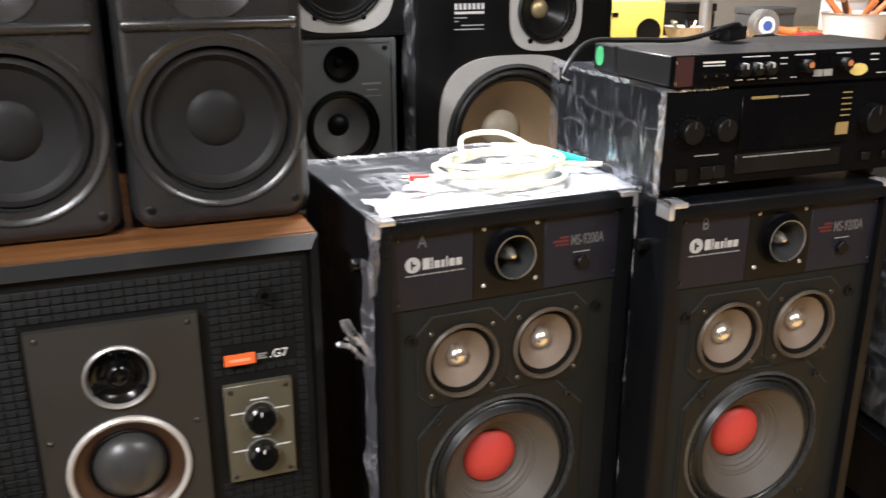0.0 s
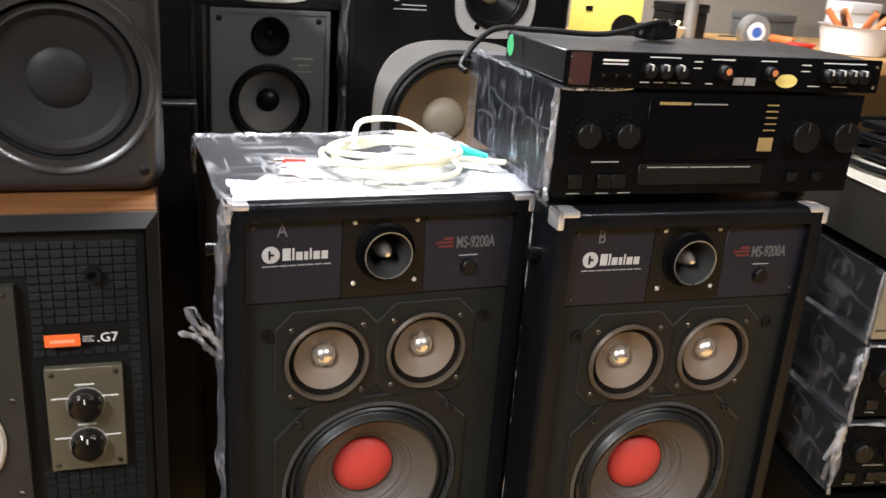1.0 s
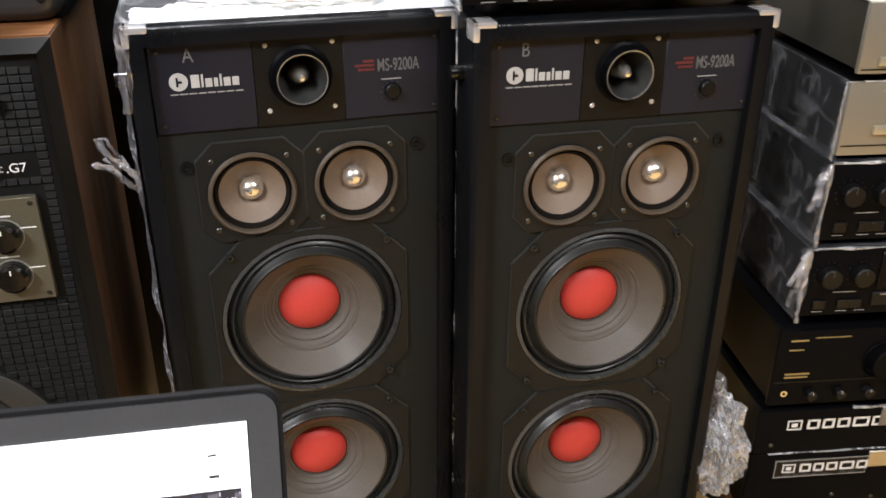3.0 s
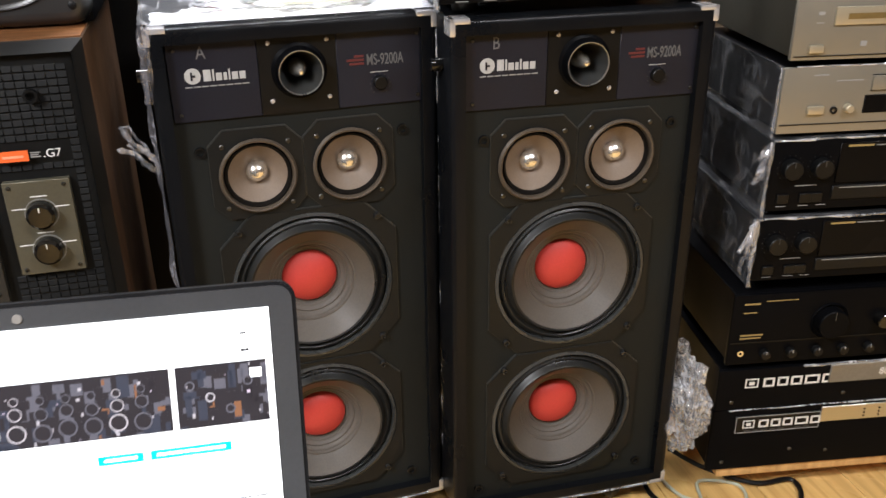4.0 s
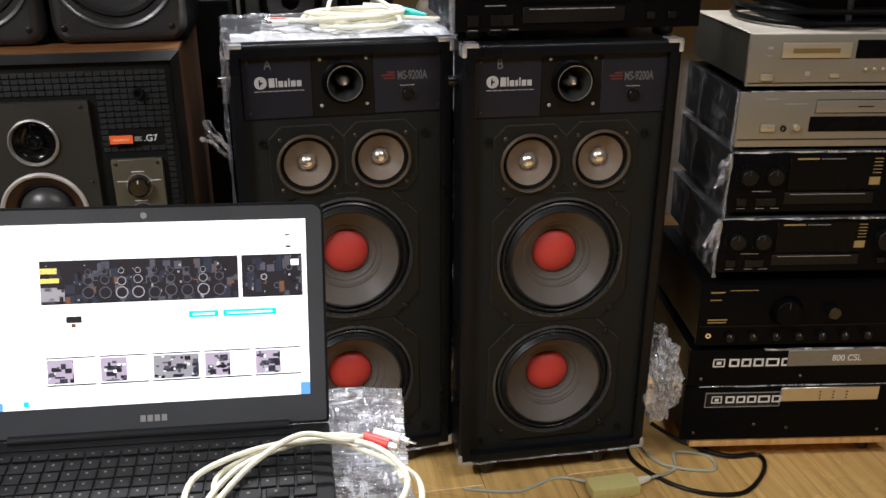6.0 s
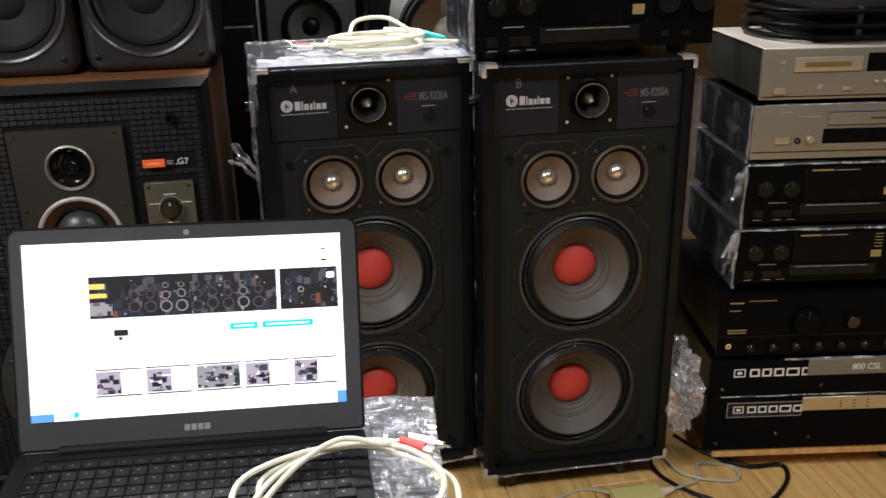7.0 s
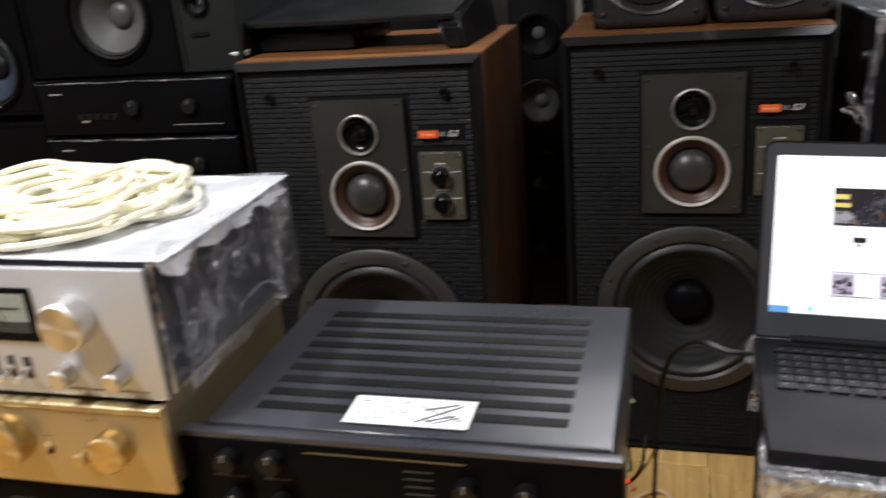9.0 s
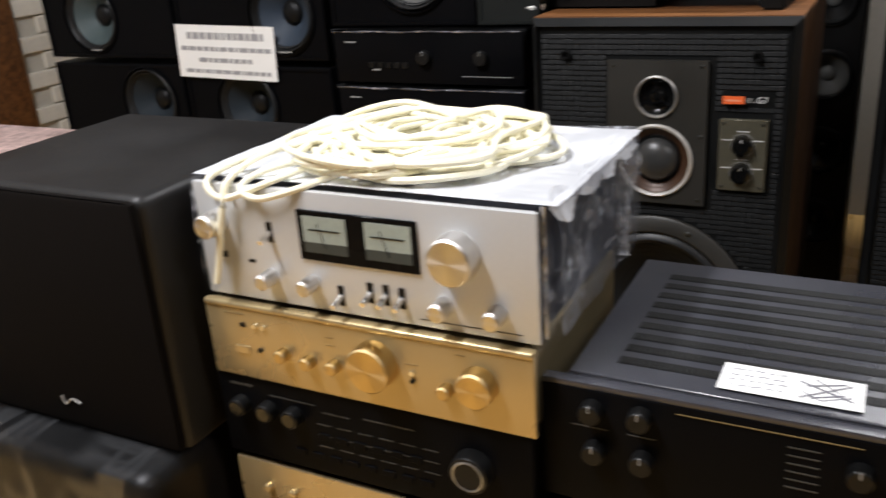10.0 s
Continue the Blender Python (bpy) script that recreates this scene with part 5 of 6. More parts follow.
edge_strip(a1, (0.0, 0.0, 0.135), (0.44, 0.0, 0.135), 0.007, 6.0)
black_front(a1, 0.44, 0.134)
for z0, x0 in ((0.735, -0.005), (0.60, -0.01)):
    tails = bmesh.new()
    for k in range(5):
        p = [(x0, -0.004, z0 - 0.01 * k)]
        for j in range(4):
            p.append((p[-1][0] - 0.012 * random.random(), p[-1][1] - 0.007 * random.random(), p[-1][2] - 0.024 * random.random()))
        tube(p, 0.004, 5, step=3, bm=tails)
    part("wrap_tuft", tails, M_FILMTHICK, a1, "twisted film ends").matrix_local = pose(0, 0, -0.602)

c2 = hifi("disc_player", stacked(0.002, 0.738), 0.435, 0.35, 0.118, "champagne-coloured disc player in a stack, side wrapped in film", "disc player", M_CHAMP, body=M_METALBLACK, group="champagne players", film=M_FILMFAINT, film_open="frtd", seed=4.0)
edge_strip(c2, (-0.003, 0.006, 0.0), (-0.003, 0.006, 0.118), 0.008, 7.0)
edge_strip(c2, (0.02, 0.002, 0.119), (0.42, 0.002, 0.119), 0.006, 8.0)
part("disc_tray", box(0.150, 0.345, -0.004, 0.001, 0.078, 0.102, 0.002), M_CHAMP, c2, "closed disc tray")
bars([(0.149, 0.346, 0.1022, 0.1034), (0.149, 0.346, 0.0768, 0.0780)], -0.0005, c2, M_BLACK, "tray_gap")
bars([(0.232, 0.262, 0.089, 0.091)], -0.0042, c2, M_BLACK, "small_print")
part("display_window", box(0.142, 0.345, -0.0015, 0.001, 0.040, 0.070, 0.001, 1), M_SMOKE, c2)
part("push_button", box(0.046, 0.074, -0.006, 0.001, 0.042, 0.055, 0.002), M_PALEGOLD, c2)
part("jack", lathe([(0.006, 0), (0.006, -0.003), (0.0035, -0.003), (0.0035, 0.002), (0, 0.002)], 0.092, 0.047, 0, 16), M_BLACK, c2)
knob(c2, 0.115, 0.05, 0, 0.007, 0.012, M_PALEGOLD, None, "level_knob")
part("seam", box(0.004, 0.43, -0.0012, 0, 0.024, 0.0255), M_BLACK, c2)
bars([(0.05, 0.075, 0.104, 0.1062), (0.09, 0.135, 0.094, 0.096)], 0, c2, M_GREYPRINT, "small_print")
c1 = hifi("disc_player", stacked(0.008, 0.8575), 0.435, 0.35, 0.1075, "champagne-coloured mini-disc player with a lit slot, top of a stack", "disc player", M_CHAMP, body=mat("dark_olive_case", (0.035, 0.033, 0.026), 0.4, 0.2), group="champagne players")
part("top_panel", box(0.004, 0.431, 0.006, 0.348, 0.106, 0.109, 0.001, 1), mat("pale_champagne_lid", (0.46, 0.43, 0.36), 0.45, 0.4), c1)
part("disc_slot", box(0.062, 0.195, -0.004, 0.001, 0.064, 0.092, 0.002), M_PALEGOLD, c1, "raised gold slot surround")
part("slot_opening", box(0.082, 0.172, -0.0045, -0.003, 0.073, 0.082), mat("dim_gold_slot", (0.25, 0.18, 0.07), 0.4, 0.5), c1)
part("display_window", box(0.205, 0.345, -0.0015, 0.001, 0.062, 0.097, 0.001, 1), M_SMOKE, c1)
part("push_button", box(0.026, 0.050, -0.006, 0.001, 0.022, 0.034, 0.002), M_PALEGOLD, c1)
for k in range(6):
    knob(c1, 0.228 + 0.017 * k, 0.042, 0, 0.0035, 0.006, M_PALEGOLD, None, "small_button")
part("push_button", box(0.160, 0.178, -0.004, 0.001, 0.026, 0.034, 0.002), M_PALEGOLD, c1)
part("seam", box(0.004, 0.43, -0.0012, 0, 0.0155, 0.017), M_BLACK, c1)
bars([(0.035, 0.045, 0.080, 0.085), (0.034, 0.046, 0.067, 0.0685), (0.112, 0.122, 0.030, 0.038)], 0, c1, M_GREYPRINT, "small_print")
tray = thing("folded_stand", SX @ pose(0.12, 0.06, 0.967, 0, 0, 4), "black folded metal stand with rounded rims lying on a disc player", "equipment stand")
for z in (0.0, 0.022, 0.050):
    part("rim", tube([(0, 0, z + 0.01), (0.46, -0.02, z + 0.012), (0.48, 0.25, z + 0.012), (0.0, 0.26, z + 0.01)], 0.0055, 8, True, 8), M_METALBLACK, tray)
    part("shelf", box(0.01, 0.46, 0.0, 0.24, z + 0.004, z + 0.016, 0.002), M_METALBLACK, tray)
for x in (0.10, 0.40):
    part("post", rod((x, 0.0, 0.0), (x, 0.0, 0.068), 0.006, 14), M_EDGE, tray)

bag = thing("film_bag", pose(1.185, 1.06, 0.10), "crumpled clear plastic film hanging on the side of an amplifier", "plastic film")
bb = bmesh.new()
bmesh.ops.create_icosphere(bb, subdivisions=5, radius=1)
for v in bb.verts:
    k = 1 + 0.22 * noise.noise(v.co * 2.2) + 0.16 * noise.noise(v.co * 5) + 0.07 * noise.noise(v.co * 13)
    v.co = Vector((v.co.x * 0.048 * k, v.co.y * 0.10 * k, 0.115 + v.co.z * 0.105 * k))
part("film", bb, M_FILMCRUMPLE, bag)

# ---- laptop on a wrapped amplifier ----
under = pose(0.035, 0.045, 0, 0, 0, -3.5)
z = 0.0
for h, lab in ((0.15, "black amplifier at the bottom of a stack under a laptop"), (0.16, "black amplifier in a stack under a laptop"), (0.165, "black amplifier in a stack under a laptop"), (0.155, "black amplifier wrapped in clear film, under a laptop")):
    u = hifi("amplifier", under @ (pose(0.0, 0, z) if z < 0.4 else pose(0.0, 0, z + 0.010, 0, 2.0, 0)), 0.455, 0.375, h, lab, "amplifier", M_METALBLACK, group="amplifiers under the laptop", film=M_FILMCRUMPLE if z > 0.4 else None, film_open="dl", seed=12.0, film_amp=0.010)
    z += h + 0.0015

edge_strip(u, (-0.012, 0.29, 0.13), (0.0, 0.30, 0.195), 0.030, 41.0, M_FILMCRUMPLE)
lap = thing("laptop", pose(0.044, 0.316, 0.6475, 0, 2.0, -1.0), "open dark grey laptop showing a white web page", "laptop")
M_LAP = mat("laptop_dark_plastic", (0.0085, 0.0088, 0.0098), 0.55, 0, 0.15, 6, 400, 0.12, 0.0004, spec=0.16)
M_BEZEL = mat("laptop_bezel_plastic", (0.045, 0.048, 0.0525), 0.5, 0, 0.1, 6, 400, 0.1, 0.0004)
M_KEY = mat("laptop_key", (0.0085, 0.0085, 0.009), 0.5, 0, 0.1, 20, 300, 0.05, spec=0.18)
LW = 0.385
part("base", box(0, LW, -0.258, 0.0, 0.0, 0.021, 0.005), M_LAP, lap)
part("keyboard_well", box(0.02, LW - 0.02, -0.135, -0.028, 0.0205, 0.0213), M_BLACK, lap)
part("hinge_bar", rod((0.045, -0.004, 0.022), (LW - 0.045, -0.004, 0.022), 0.006, 14), M_LAP, lap)
part("hinge_strip", box(0.03, LW - 0.03, -0.022, -0.012, 0.0208, 0.0222), M_BLACK, lap)
part("touchpad", box(0.125, 0.232, -0.235, -0.160, 0.0206, 0.0213, 0.0003, 1), M_LAP, lap)
km = bpy.data.meshes.new("key")
kb = box(-0.0078, 0.0078, -0.0075, 0.0075, 0.021, 0.0238, 0.0008, 1)
kb.to_mesh(km)
kb.free()
km.materials.append(M_KEY)
lm = bpy.data.meshes.new("key_print")
kb = box(-0.0022, -0.0002, 0.0005, 0.0032, 0.0238, 0.0239)
kb.to_mesh(lm)
kb.free()
lm.materials.append(mat("key_legend", (0.16, 0.16, 0.16), 0.6))
for r in range(6):
    cols = 19 if r < 5 else 13
    for c in range(cols):
        x = 0.0305 + 0.018 * c if r < 5 else 0.0305 + 0.027 * c
        k = new("key", km)
        k.parent = lap
        k.matrix_local = pose(x, -0.038 - 0.0175 * r, 0) @ Matrix.Diagonal((1.05 if r < 5 else 1.5, 0.62 if r == 0 else 1.0, 1, 1))
        q = new("key_print", lm)
        q.parent = k
for y in (-0.09, -0.105, -0.12):
    part("side_port", box(-0.0008, 0.0005, y, y + 0.009, 0.007, 0.012), M_CHROME, lap)
lid = part("lid", prism(round_rect(0, LW, 0.0, 0.250, 0.014, 0.004), 0.0, 0.008, 0.0012), M_LAP, lap)
lid.matrix_local = pose(0, 0.0, 0.020, -18.0, 0, 0)
part("bezel", holed_plate(round_rect(0.003, LW - 0.003, 0.003, 0.247, 0.0115, 0.003), [], -0.0012, 0.001), M_BEZEL, lid, "", False)
SX0, SX1, SZ0, SZ1 = 0.0165, LW - 0.0205, 0.034, 0.2315
M_PAGE = glow_mat("screen_white", (0.93, 0.96, 1.0), 1.5)
M_SDARK = glow_mat("screen_dark", (0.02, 0.018, 0.022), 1.0)
M_SBROWN = glow_mat("screen_brown", (0.16, 0.075, 0.04), 1.0)
M_SGREY = glow_mat("screen_grey", (0.08, 0.08, 0.10), 1.0)
M_SCYAN = glow_mat("screen_cyan", (0.0, 0.62, 0.72), 1.2)
M_SYELL = glow_mat("screen_yellow", (0.75, 0.62, 0.15), 1.0)
M_SBLUE = glow_mat("screen_blue", (0.12, 0.35, 0.75), 1.0)
M_SMAUVE = glow_mat("screen_mauve", (0.42, 0.36, 0.46), 1.0)
scr = part("screen", box(SX0, SX1, -0.0022, 0.0, SZ0, SZ1), M_PAGE, lid, "lit white web page", False)


def on_screen(name, u0, u1, v0, v1, m, lift=0.0):
    w, h = SX1 - SX0, SZ1 - SZ0
    return part(name, box(SX0 + u0 * w, SX0 + u1 * w, -0.0026 - lift, -0.0021, SZ1 - v1 * h, SZ1 - v0 * h), m, scr, "", False)


on_screen("banner", 0.195, 0.785, 0.195, 0.432, M_SDARK)
on_screen("banner", 0.797, 0.985, 0.195, 0.432, M_SDARK)
rs = random.Random(3)
M_SPALE = glow_mat("screen_pale_grey", (0.30, 0.29, 0.32), 1.0)
M_SNIGHT = glow_mat("screen_blue_black", (0.03, 0.034, 0.05), 1.0)
on_screen("banner_detail", 0.195, 0.245, 0.235, 0.265, M_SYELL, 0.0002), on_screen("banner_detail", 0.195, 0.25, 0.29, 0.315, M_SYELL, 0.0002)
on_screen("banner_detail", 0.195, 0.265, 0.34, 0.415, M_SPALE, 0.0001)


def screen_specks(name, m, count, u0, u1, v0, v1, w, h, lift):
    """Small scattered picture details on the page, as one layer."""
    bm = bmesh.new()
    sw, sh = SX1 - SX0, SZ1 - SZ0
    for _ in range(count):
        u, v = u0 + (u1 - u0) * rs.random(), v0 + (v1 - v0) * rs.random()
        du, dv = min(u1 - u, w * (0.3 + rs.random())), min(v1 - v, h * (0.3 + rs.random()))
        box(SX0 + u * sw, SX0 + (u + du) * sw, -0.0026 - lift, -0.0021, SZ1 - (v + dv) * sh, SZ1 - v * sh, bm=bm)
    ob = part(name, bm, m, scr, "", False)
    ob["kind"] = "stuff"


for u0, u1 in ((0.195, 0.785), (0.797, 0.985)):
    k = (u1 - u0) / 0.59
    for m_, count, w_, h_, lf in ((M_SGREY, 46, 0.022, 0.05, 0.0001), (M_SNIGHT, 30, 0.026, 0.07, 0.00015), (M_SBROWN, 9, 0.014, 0.05, 0.0002), (M_SDARK, 44, 0.018, 0.05, 0.00025), (M_SPALE, 22, 0.006, 0.014, 0.0003), (M_SMAUVE, 10, 0.005, 0.01, 0.00035)):
        screen_specks("banner_detail", m_, int(count * k), u0, u1, 0.20, 0.43, w_, h_, lf)
for i in range(9):
    u = 0.335 + 0.049 * i
    for v, r in ((0.255, 0.0032), (0.305, 0.0048), (0.372, 0.0066)):
        c = (SX0 + u * (SX1 - SX0), SZ1 - (v + 0.012 * rs.random()) * (SZ1 - SZ0))
        part("banner_detail", lathe([(0, -0.0001), (r * 0.8, 0), (r * 0.8, 0.0002)], *c, -0.0030, 14), M_SDARK, scr, "", False)
        part("banner_detail", lathe([(r * 0.82, 0), (r, -0.0002), (r, 0.0002)], *c, -0.0031, 14), M_SPALE if i in (2, 3, 7) else M_SGREY, scr, "", False)
for i in range(4):
    u = 0.825 + 0.04 * i
    part("banner_detail", lathe([(0.0025, 0), (0.0036, -0.0002), (0.0036, 0.0002)], SX0 + u * (SX1 - SX0), SZ1 - (0.27 + 0.05 * (i % 3)) * (SZ1 - SZ0), -0.0031, 14), M_SPALE if i == 1 else M_SGREY, scr, "", False)
on_screen("banner_detail", 0.95, 0.975, 0.225, 0.26, M_PAGE, 0.0003)
on_screen("thumbnail", 0.265, 0.31, 0.50, 0.535, M_SDARK), on_screen("thumbnail", 0.28, 0.292, 0.54, 0.56, M_SBROWN)
for u0, u1 in ((0.63, 0.72), (0.735, 0.90)):
    on_screen("button", u0, u1, 0.497, 0.533, M_SCYAN)
    on_screen("button_text", u0 + 0.012, u1 - 0.012, 0.510, 0.520, M_PAGE, 0.0002)
for i in range(5):
    u = 0.20 + 0.157 * i
    on_screen("line", u, u + 0.145, 0.722, 0.728, M_SDARK), on_screen("line", u, u + 0.145, 0.872, 0.879, M_SDARK)
    w_ = 0.14 if i == 2 else 0.08
    on_screen("thumbnail", u + 0.003, u + w_, 0.735, 0.865, M_SMAUVE if i != 2 else M_SPALE)
    for m_, count, dw, dh, lf in ((M_SNIGHT, 6, 0.03, 0.03, 0.0001), (M_SDARK, 6, 0.024, 0.022, 0.00015), (M_SGREY, 6, 0.014, 0.02, 0.0002), (M_PAGE, 4, 0.008, 0.012, 0.00025)):
        screen_specks("thumbnail_detail", m_, count + (4 if i == 2 else 0), u + 0.003, u + w_, 0.735, 0.865, dw, dh, lf)
on_screen("mark", 0.935, 0.95, 0.085, 0.092, M_SDARK), on_screen("mark", 0.935, 0.952, 0.148, 0.158, M_SDARK)
on_screen("taskbar", 0.0, 0.07, 0.955, 1.0, M_SBLUE), on_screen("taskbar", 0.97, 1.0, 0.93, 1.0, M_SBLUE), on_screen("taskbar", 0.13, 0.145, 0.955, 0.985, M_SCYAN)
bars([(0.180 + 0.0075 * k, 0.1858 + 0.0075 * k, 0.0135, 0.0205) for k in range(4)], -0.0012, lid, M_GREYPRINT, "name_bar")
part("webcam", lathe([(0, -0.001), (0.003, -0.001), (0.0035, 0)], LW / 2, 0.239, -0.0012, 16), M_GREYMETAL, lid)
part("charger_cord", tube([(-0.002, -0.03, 0.010), (-0.03, -0.028, 0.010), (-0.075, 0.0, 0.004), (-0.11, 0.03, -0.07), (-0.115, 0.06, -0.30)], 0.0035, 8), M_BLACK, lap)

coil("audio_cable", 0.396, 0.158, 0.662, 0.098, 0.092, 3.0, 0.0031, M_IVORY, "loosely coiled ivory audio cable across a laptop", "audio cable", 11, 0.007, 0.13,
     tails=[[(-0.095, -0.02, 0.012), (-0.05, 0.03, 0.03), (0.0, 0.065, 0.036), (0.045, 0.062, 0.026), (0.066, 0.074, 0.020)]])
pl = thing("audio_plug", pose(0.462, 0.232, 0.676, 0, 0, -38), "pair of red audio plugs on a cream cable", "audio plug")
rca_plug(pl, (0, 0, 0.006), (1, 0, -0.06), M_REDPLUG)
rca_plug(pl, (0.004, 0.013, 0.004), (1, 0.12, -0.05), M_WHITEPRINT)

# ---- receiver with a slotted top ----
z = 0.0
for h in (0.13, 0.14, 0.145, 0.137):
    hifi("receiver", pose(-0.548, -0.045, z), 0.44, 0.33, h, "black receiver in a stack on the floor", "receiver", M_METALBLACK, group="receivers in the stack")
    z += h + 0.001
M_LID = mat("blue_black_lid", (0.037, 0.0385, 0.047), 0.34, 0, 0.12, 5, 340, 0.12, 0.0004, spec=0.7)
avr = thing("av_receiver", pose(-0.548, -0.052, 0.556), "large black receiver with a slotted blue-black lid", "receiver")
part("body", box(0.010, 0.44, 0.014, 0.345, 0.012, 0.158, 0.003), M_LID, avr)
part("faceplate", box(-0.014, 0.452, 0.0, 0.016, 0.008, 0.150, 0.002), M_METALBLACK, avr)
part("top_edge", box(-0.013, 0.451, 0.001, 0.016, 0.1495, 0.157, 0.002), M_LID, avr)
part("lid_lip", box(0.012, 0.438, 0.0155, 0.020, 0.1575, 0.1605, 0.001, 1), M_LID, avr)
for x in (0.05, 0.39):
    for y in (0.05, 0.29):
        part("foot", lathe([(0, 0), (0.02, 0), (0.022, 0.013), (0, 0.013)], x, 0, y, 16, "z"), M_RUBBER, avr)
for r in range(9):
    y = 0.052 + r * 0.0292
    s = part("vent_strip", box(0.054, 0.394, y, y + 0.0165, 0.1575, 0.1584), M_FRAME, avr)
    sl = bmesh.new()
    for c in range(58):
        x = 0.056 + c * 0.0058
        box(x, x + 0.0022, y + 0.0015, y + 0.015, 0.1584, 0.1592, bm=sl)
    part("slot_ribs", sl, M_RUBBER, s, "", False)["kind"] = "stuff"
for x, zz in ((0.043, 0.128), (0.094, 0.130), (0.046, 0.079), (0.097, 0.078), (0.30, 0.115), (0.36, 0.115)):
    knob(avr, x, zz, 0, 0.012, 0.016, M_BLACK, M_GREYPRINT, "rotary_knob")
part("gold_line", box(0.13, 0.30, -0.001, 0, 0.141, 0.142), mat("dim_gold_line", (0.16, 0.11, 0.045), 0.5), avr)
bars([(0.235, 0.265, 0.128 - 0.009 * k, 0.1295 - 0.009 * k) for k in range(6)] + [(0.02, 0.06, 0.105, 0.1062), (0.08, 0.11, 0.105, 0.1062)], 0, avr, M_DIMPRINT, "small_print")
M_PEN = mat("grey_pen_ink", (0.16, 0.16, 0.18), 0.6)
note = thing("paper_note", pose(-0.3195, 0.007, 0.7166), "white paper note with pen marks on a receiver lid", "paper note")
part("sheet", box(-0.067, 0.067, -0.027, 0.027, 0, 0.0006), M_PAPER, note)
for p, q in (((0.01, -0.02), (0.055, 0.016)), ((0.008, 0.012), (0.058, -0.014)), ((0.02, -0.018), (0.05, -0.004)), ((0.015, 0.004), (0.05, 0.018))):
    part("pen_stroke", rod((*p, 0.0008), (*q, 0.0008), 0.0013, 6), M_PEN, note)
rp = random.Random(8)
for k in range(4):
    x = -0.058
    while x < -0.006:
        L = 0.004 + 0.008 * rp.random()
        zz = -0.017 + 0.0105 * k
        part("pen_stroke", rod((x, zz + 0.004 * rp.random(), 0.0008), (x + L, zz + 0.004 * rp.random(), 0.0008), 0.0007, 6), M_PEN, note)
        x += L + 0.003
for p, q in (((0.012, -0.008), (0.03, -0.02)), ((0.03, -0.02), (0.056, -0.006)), ((0.022, 0.02), (0.046, -0.002))):
    part("pen_stroke", rod((*p, 0.0008), (*q, 0.0008), 0.0009, 6), M_PEN, note)

# ---- silver and gold stack ----
z = 0.0
for h in (0.125, 0.135, 0.138):
    hifi("amplifier", pose(-1.002, -0.055, z), 0.44, 0.3, h, "black amplifier low in a stack", "amplifier", M_METALBLACK, group="amplifiers under the silver one")
    z += h + 0.001
gl = hifi("amplifier", pose(-1.0, -0.068, 0.401), 0.438, 0.3, 0.112, "pale gold amplifier low in a stack", "amplifier", M_GOLD)
for x in (0.05, 0.09):
    knob(gl, x, 0.075, 0, 0.006, 0.008, M_GOLD, None, "push_button")
knob(gl, 0.24, 0.06, 0, 0.03, 0.022, M_GOLD, None, "volume_knob")
bl = hifi("amplifier", pose(-1.005, -0.07, 0.514), 0.438, 0.3, 0.130, "black amplifier with small chrome-tipped knobs between gold amplifiers", "amplifier", M_METALBLACK)
for x in (0.035, 0.078, 0.118):
    k = knob(bl, x, 0.088, 0, 0.0125, 0.016, M_BLACK, None, "rotary_knob")
    part("knob_cap", lathe([(0, -0.0168), (0.009, -0.0168), (0.0095, -0.0155)], x, 0.088, 0, 20), M_GLOSSBLACK, k)
k = knob(bl, 0.366, 0.074, 0, 0.024, 0.02, M_BLACK, None, "volume_knob")
part("knob_cap", lathe([(0.017, -0.0205), (0.0185, -0.0212), (0.02, -0.0203)], 0.366, 0.074, 0, 28), M_RINGDARK, k)
bars([(0.02, 0.055, 0.115, 0.118), (0.08, 0.15, 0.108, 0.1092), (0.16, 0.20, 0.10, 0.1012), (0.22, 0.29, 0.104, 0.1055)] + [(0.15 + 0.03 * i, 0.17 + 0.03 * i, 0.05 + 0.016 * j, 0.0512 + 0.016 * j) for i in range(6) for j in range(3)], 0, bl, M_DIMPRINT, "small_print")
row_of(bl, "push_button", [0.16 + 0.026 * i for i in range(6)], 0.06, 0.070, 0.016, 0, M_METALBLACK, 0.002)
row_of(bl, "push_button", [0.12 + 0.026 * i for i in range(8)], 0.03, 0.039, 0.016, 0, M_METALBLACK, 0.002)
gd = hifi("amplifier", pose(-1.0, -0.075, 0.645), 0.44, 0.305, 0.106, "pale gold amplifier with round gold knobs in a stack", "amplifier", M_GOLD, body=mat("bronze_case", (0.20, 0.16, 0.09), 0.4, 0.6), feet=0.004)
part("top_edge", box(0.0, 0.44, -0.002, 0.012, 0.0975, 0.1058, 0.0035, 3), M_GOLD, gd)
for x, zz, r, dp in ((0.115, 0.047, 0.0085, 0.014), (0.152, 0.044, 0.0085, 0.014), (0.189, 0.045, 0.0085, 0.014), (0.246, 0.059, 0.0280, 0.024), (0.336, 0.043, 0.0085, 0.014), (0.376, 0.057, 0.0215, 0.020)):
    knob(gd, x, zz, 0, r, dp, M_TURNEDGOLD, None, "gold_knob", 0.002)
part("lamp", box(0.052, 0.060, -0.001, 0, 0.074, 0.080), M_BLACK, gd)
part("push_button", box(0.04, 0.062, -0.002, 0, 0.036, 0.048, 0.001, 1), M_GOLD, gd)
for x, zz in ((0.075, 0.078), (0.088, 0.078), (0.078, 0.045), (0.293, 0.055), (0.293, 0.045)):
    part("stud", lathe([(0, -0.003), (0.003, -0.003), (0.0032, 0)], x, zz, 0, 12), M_CHROME if zz != 0.045 else M_BLACK, gd)
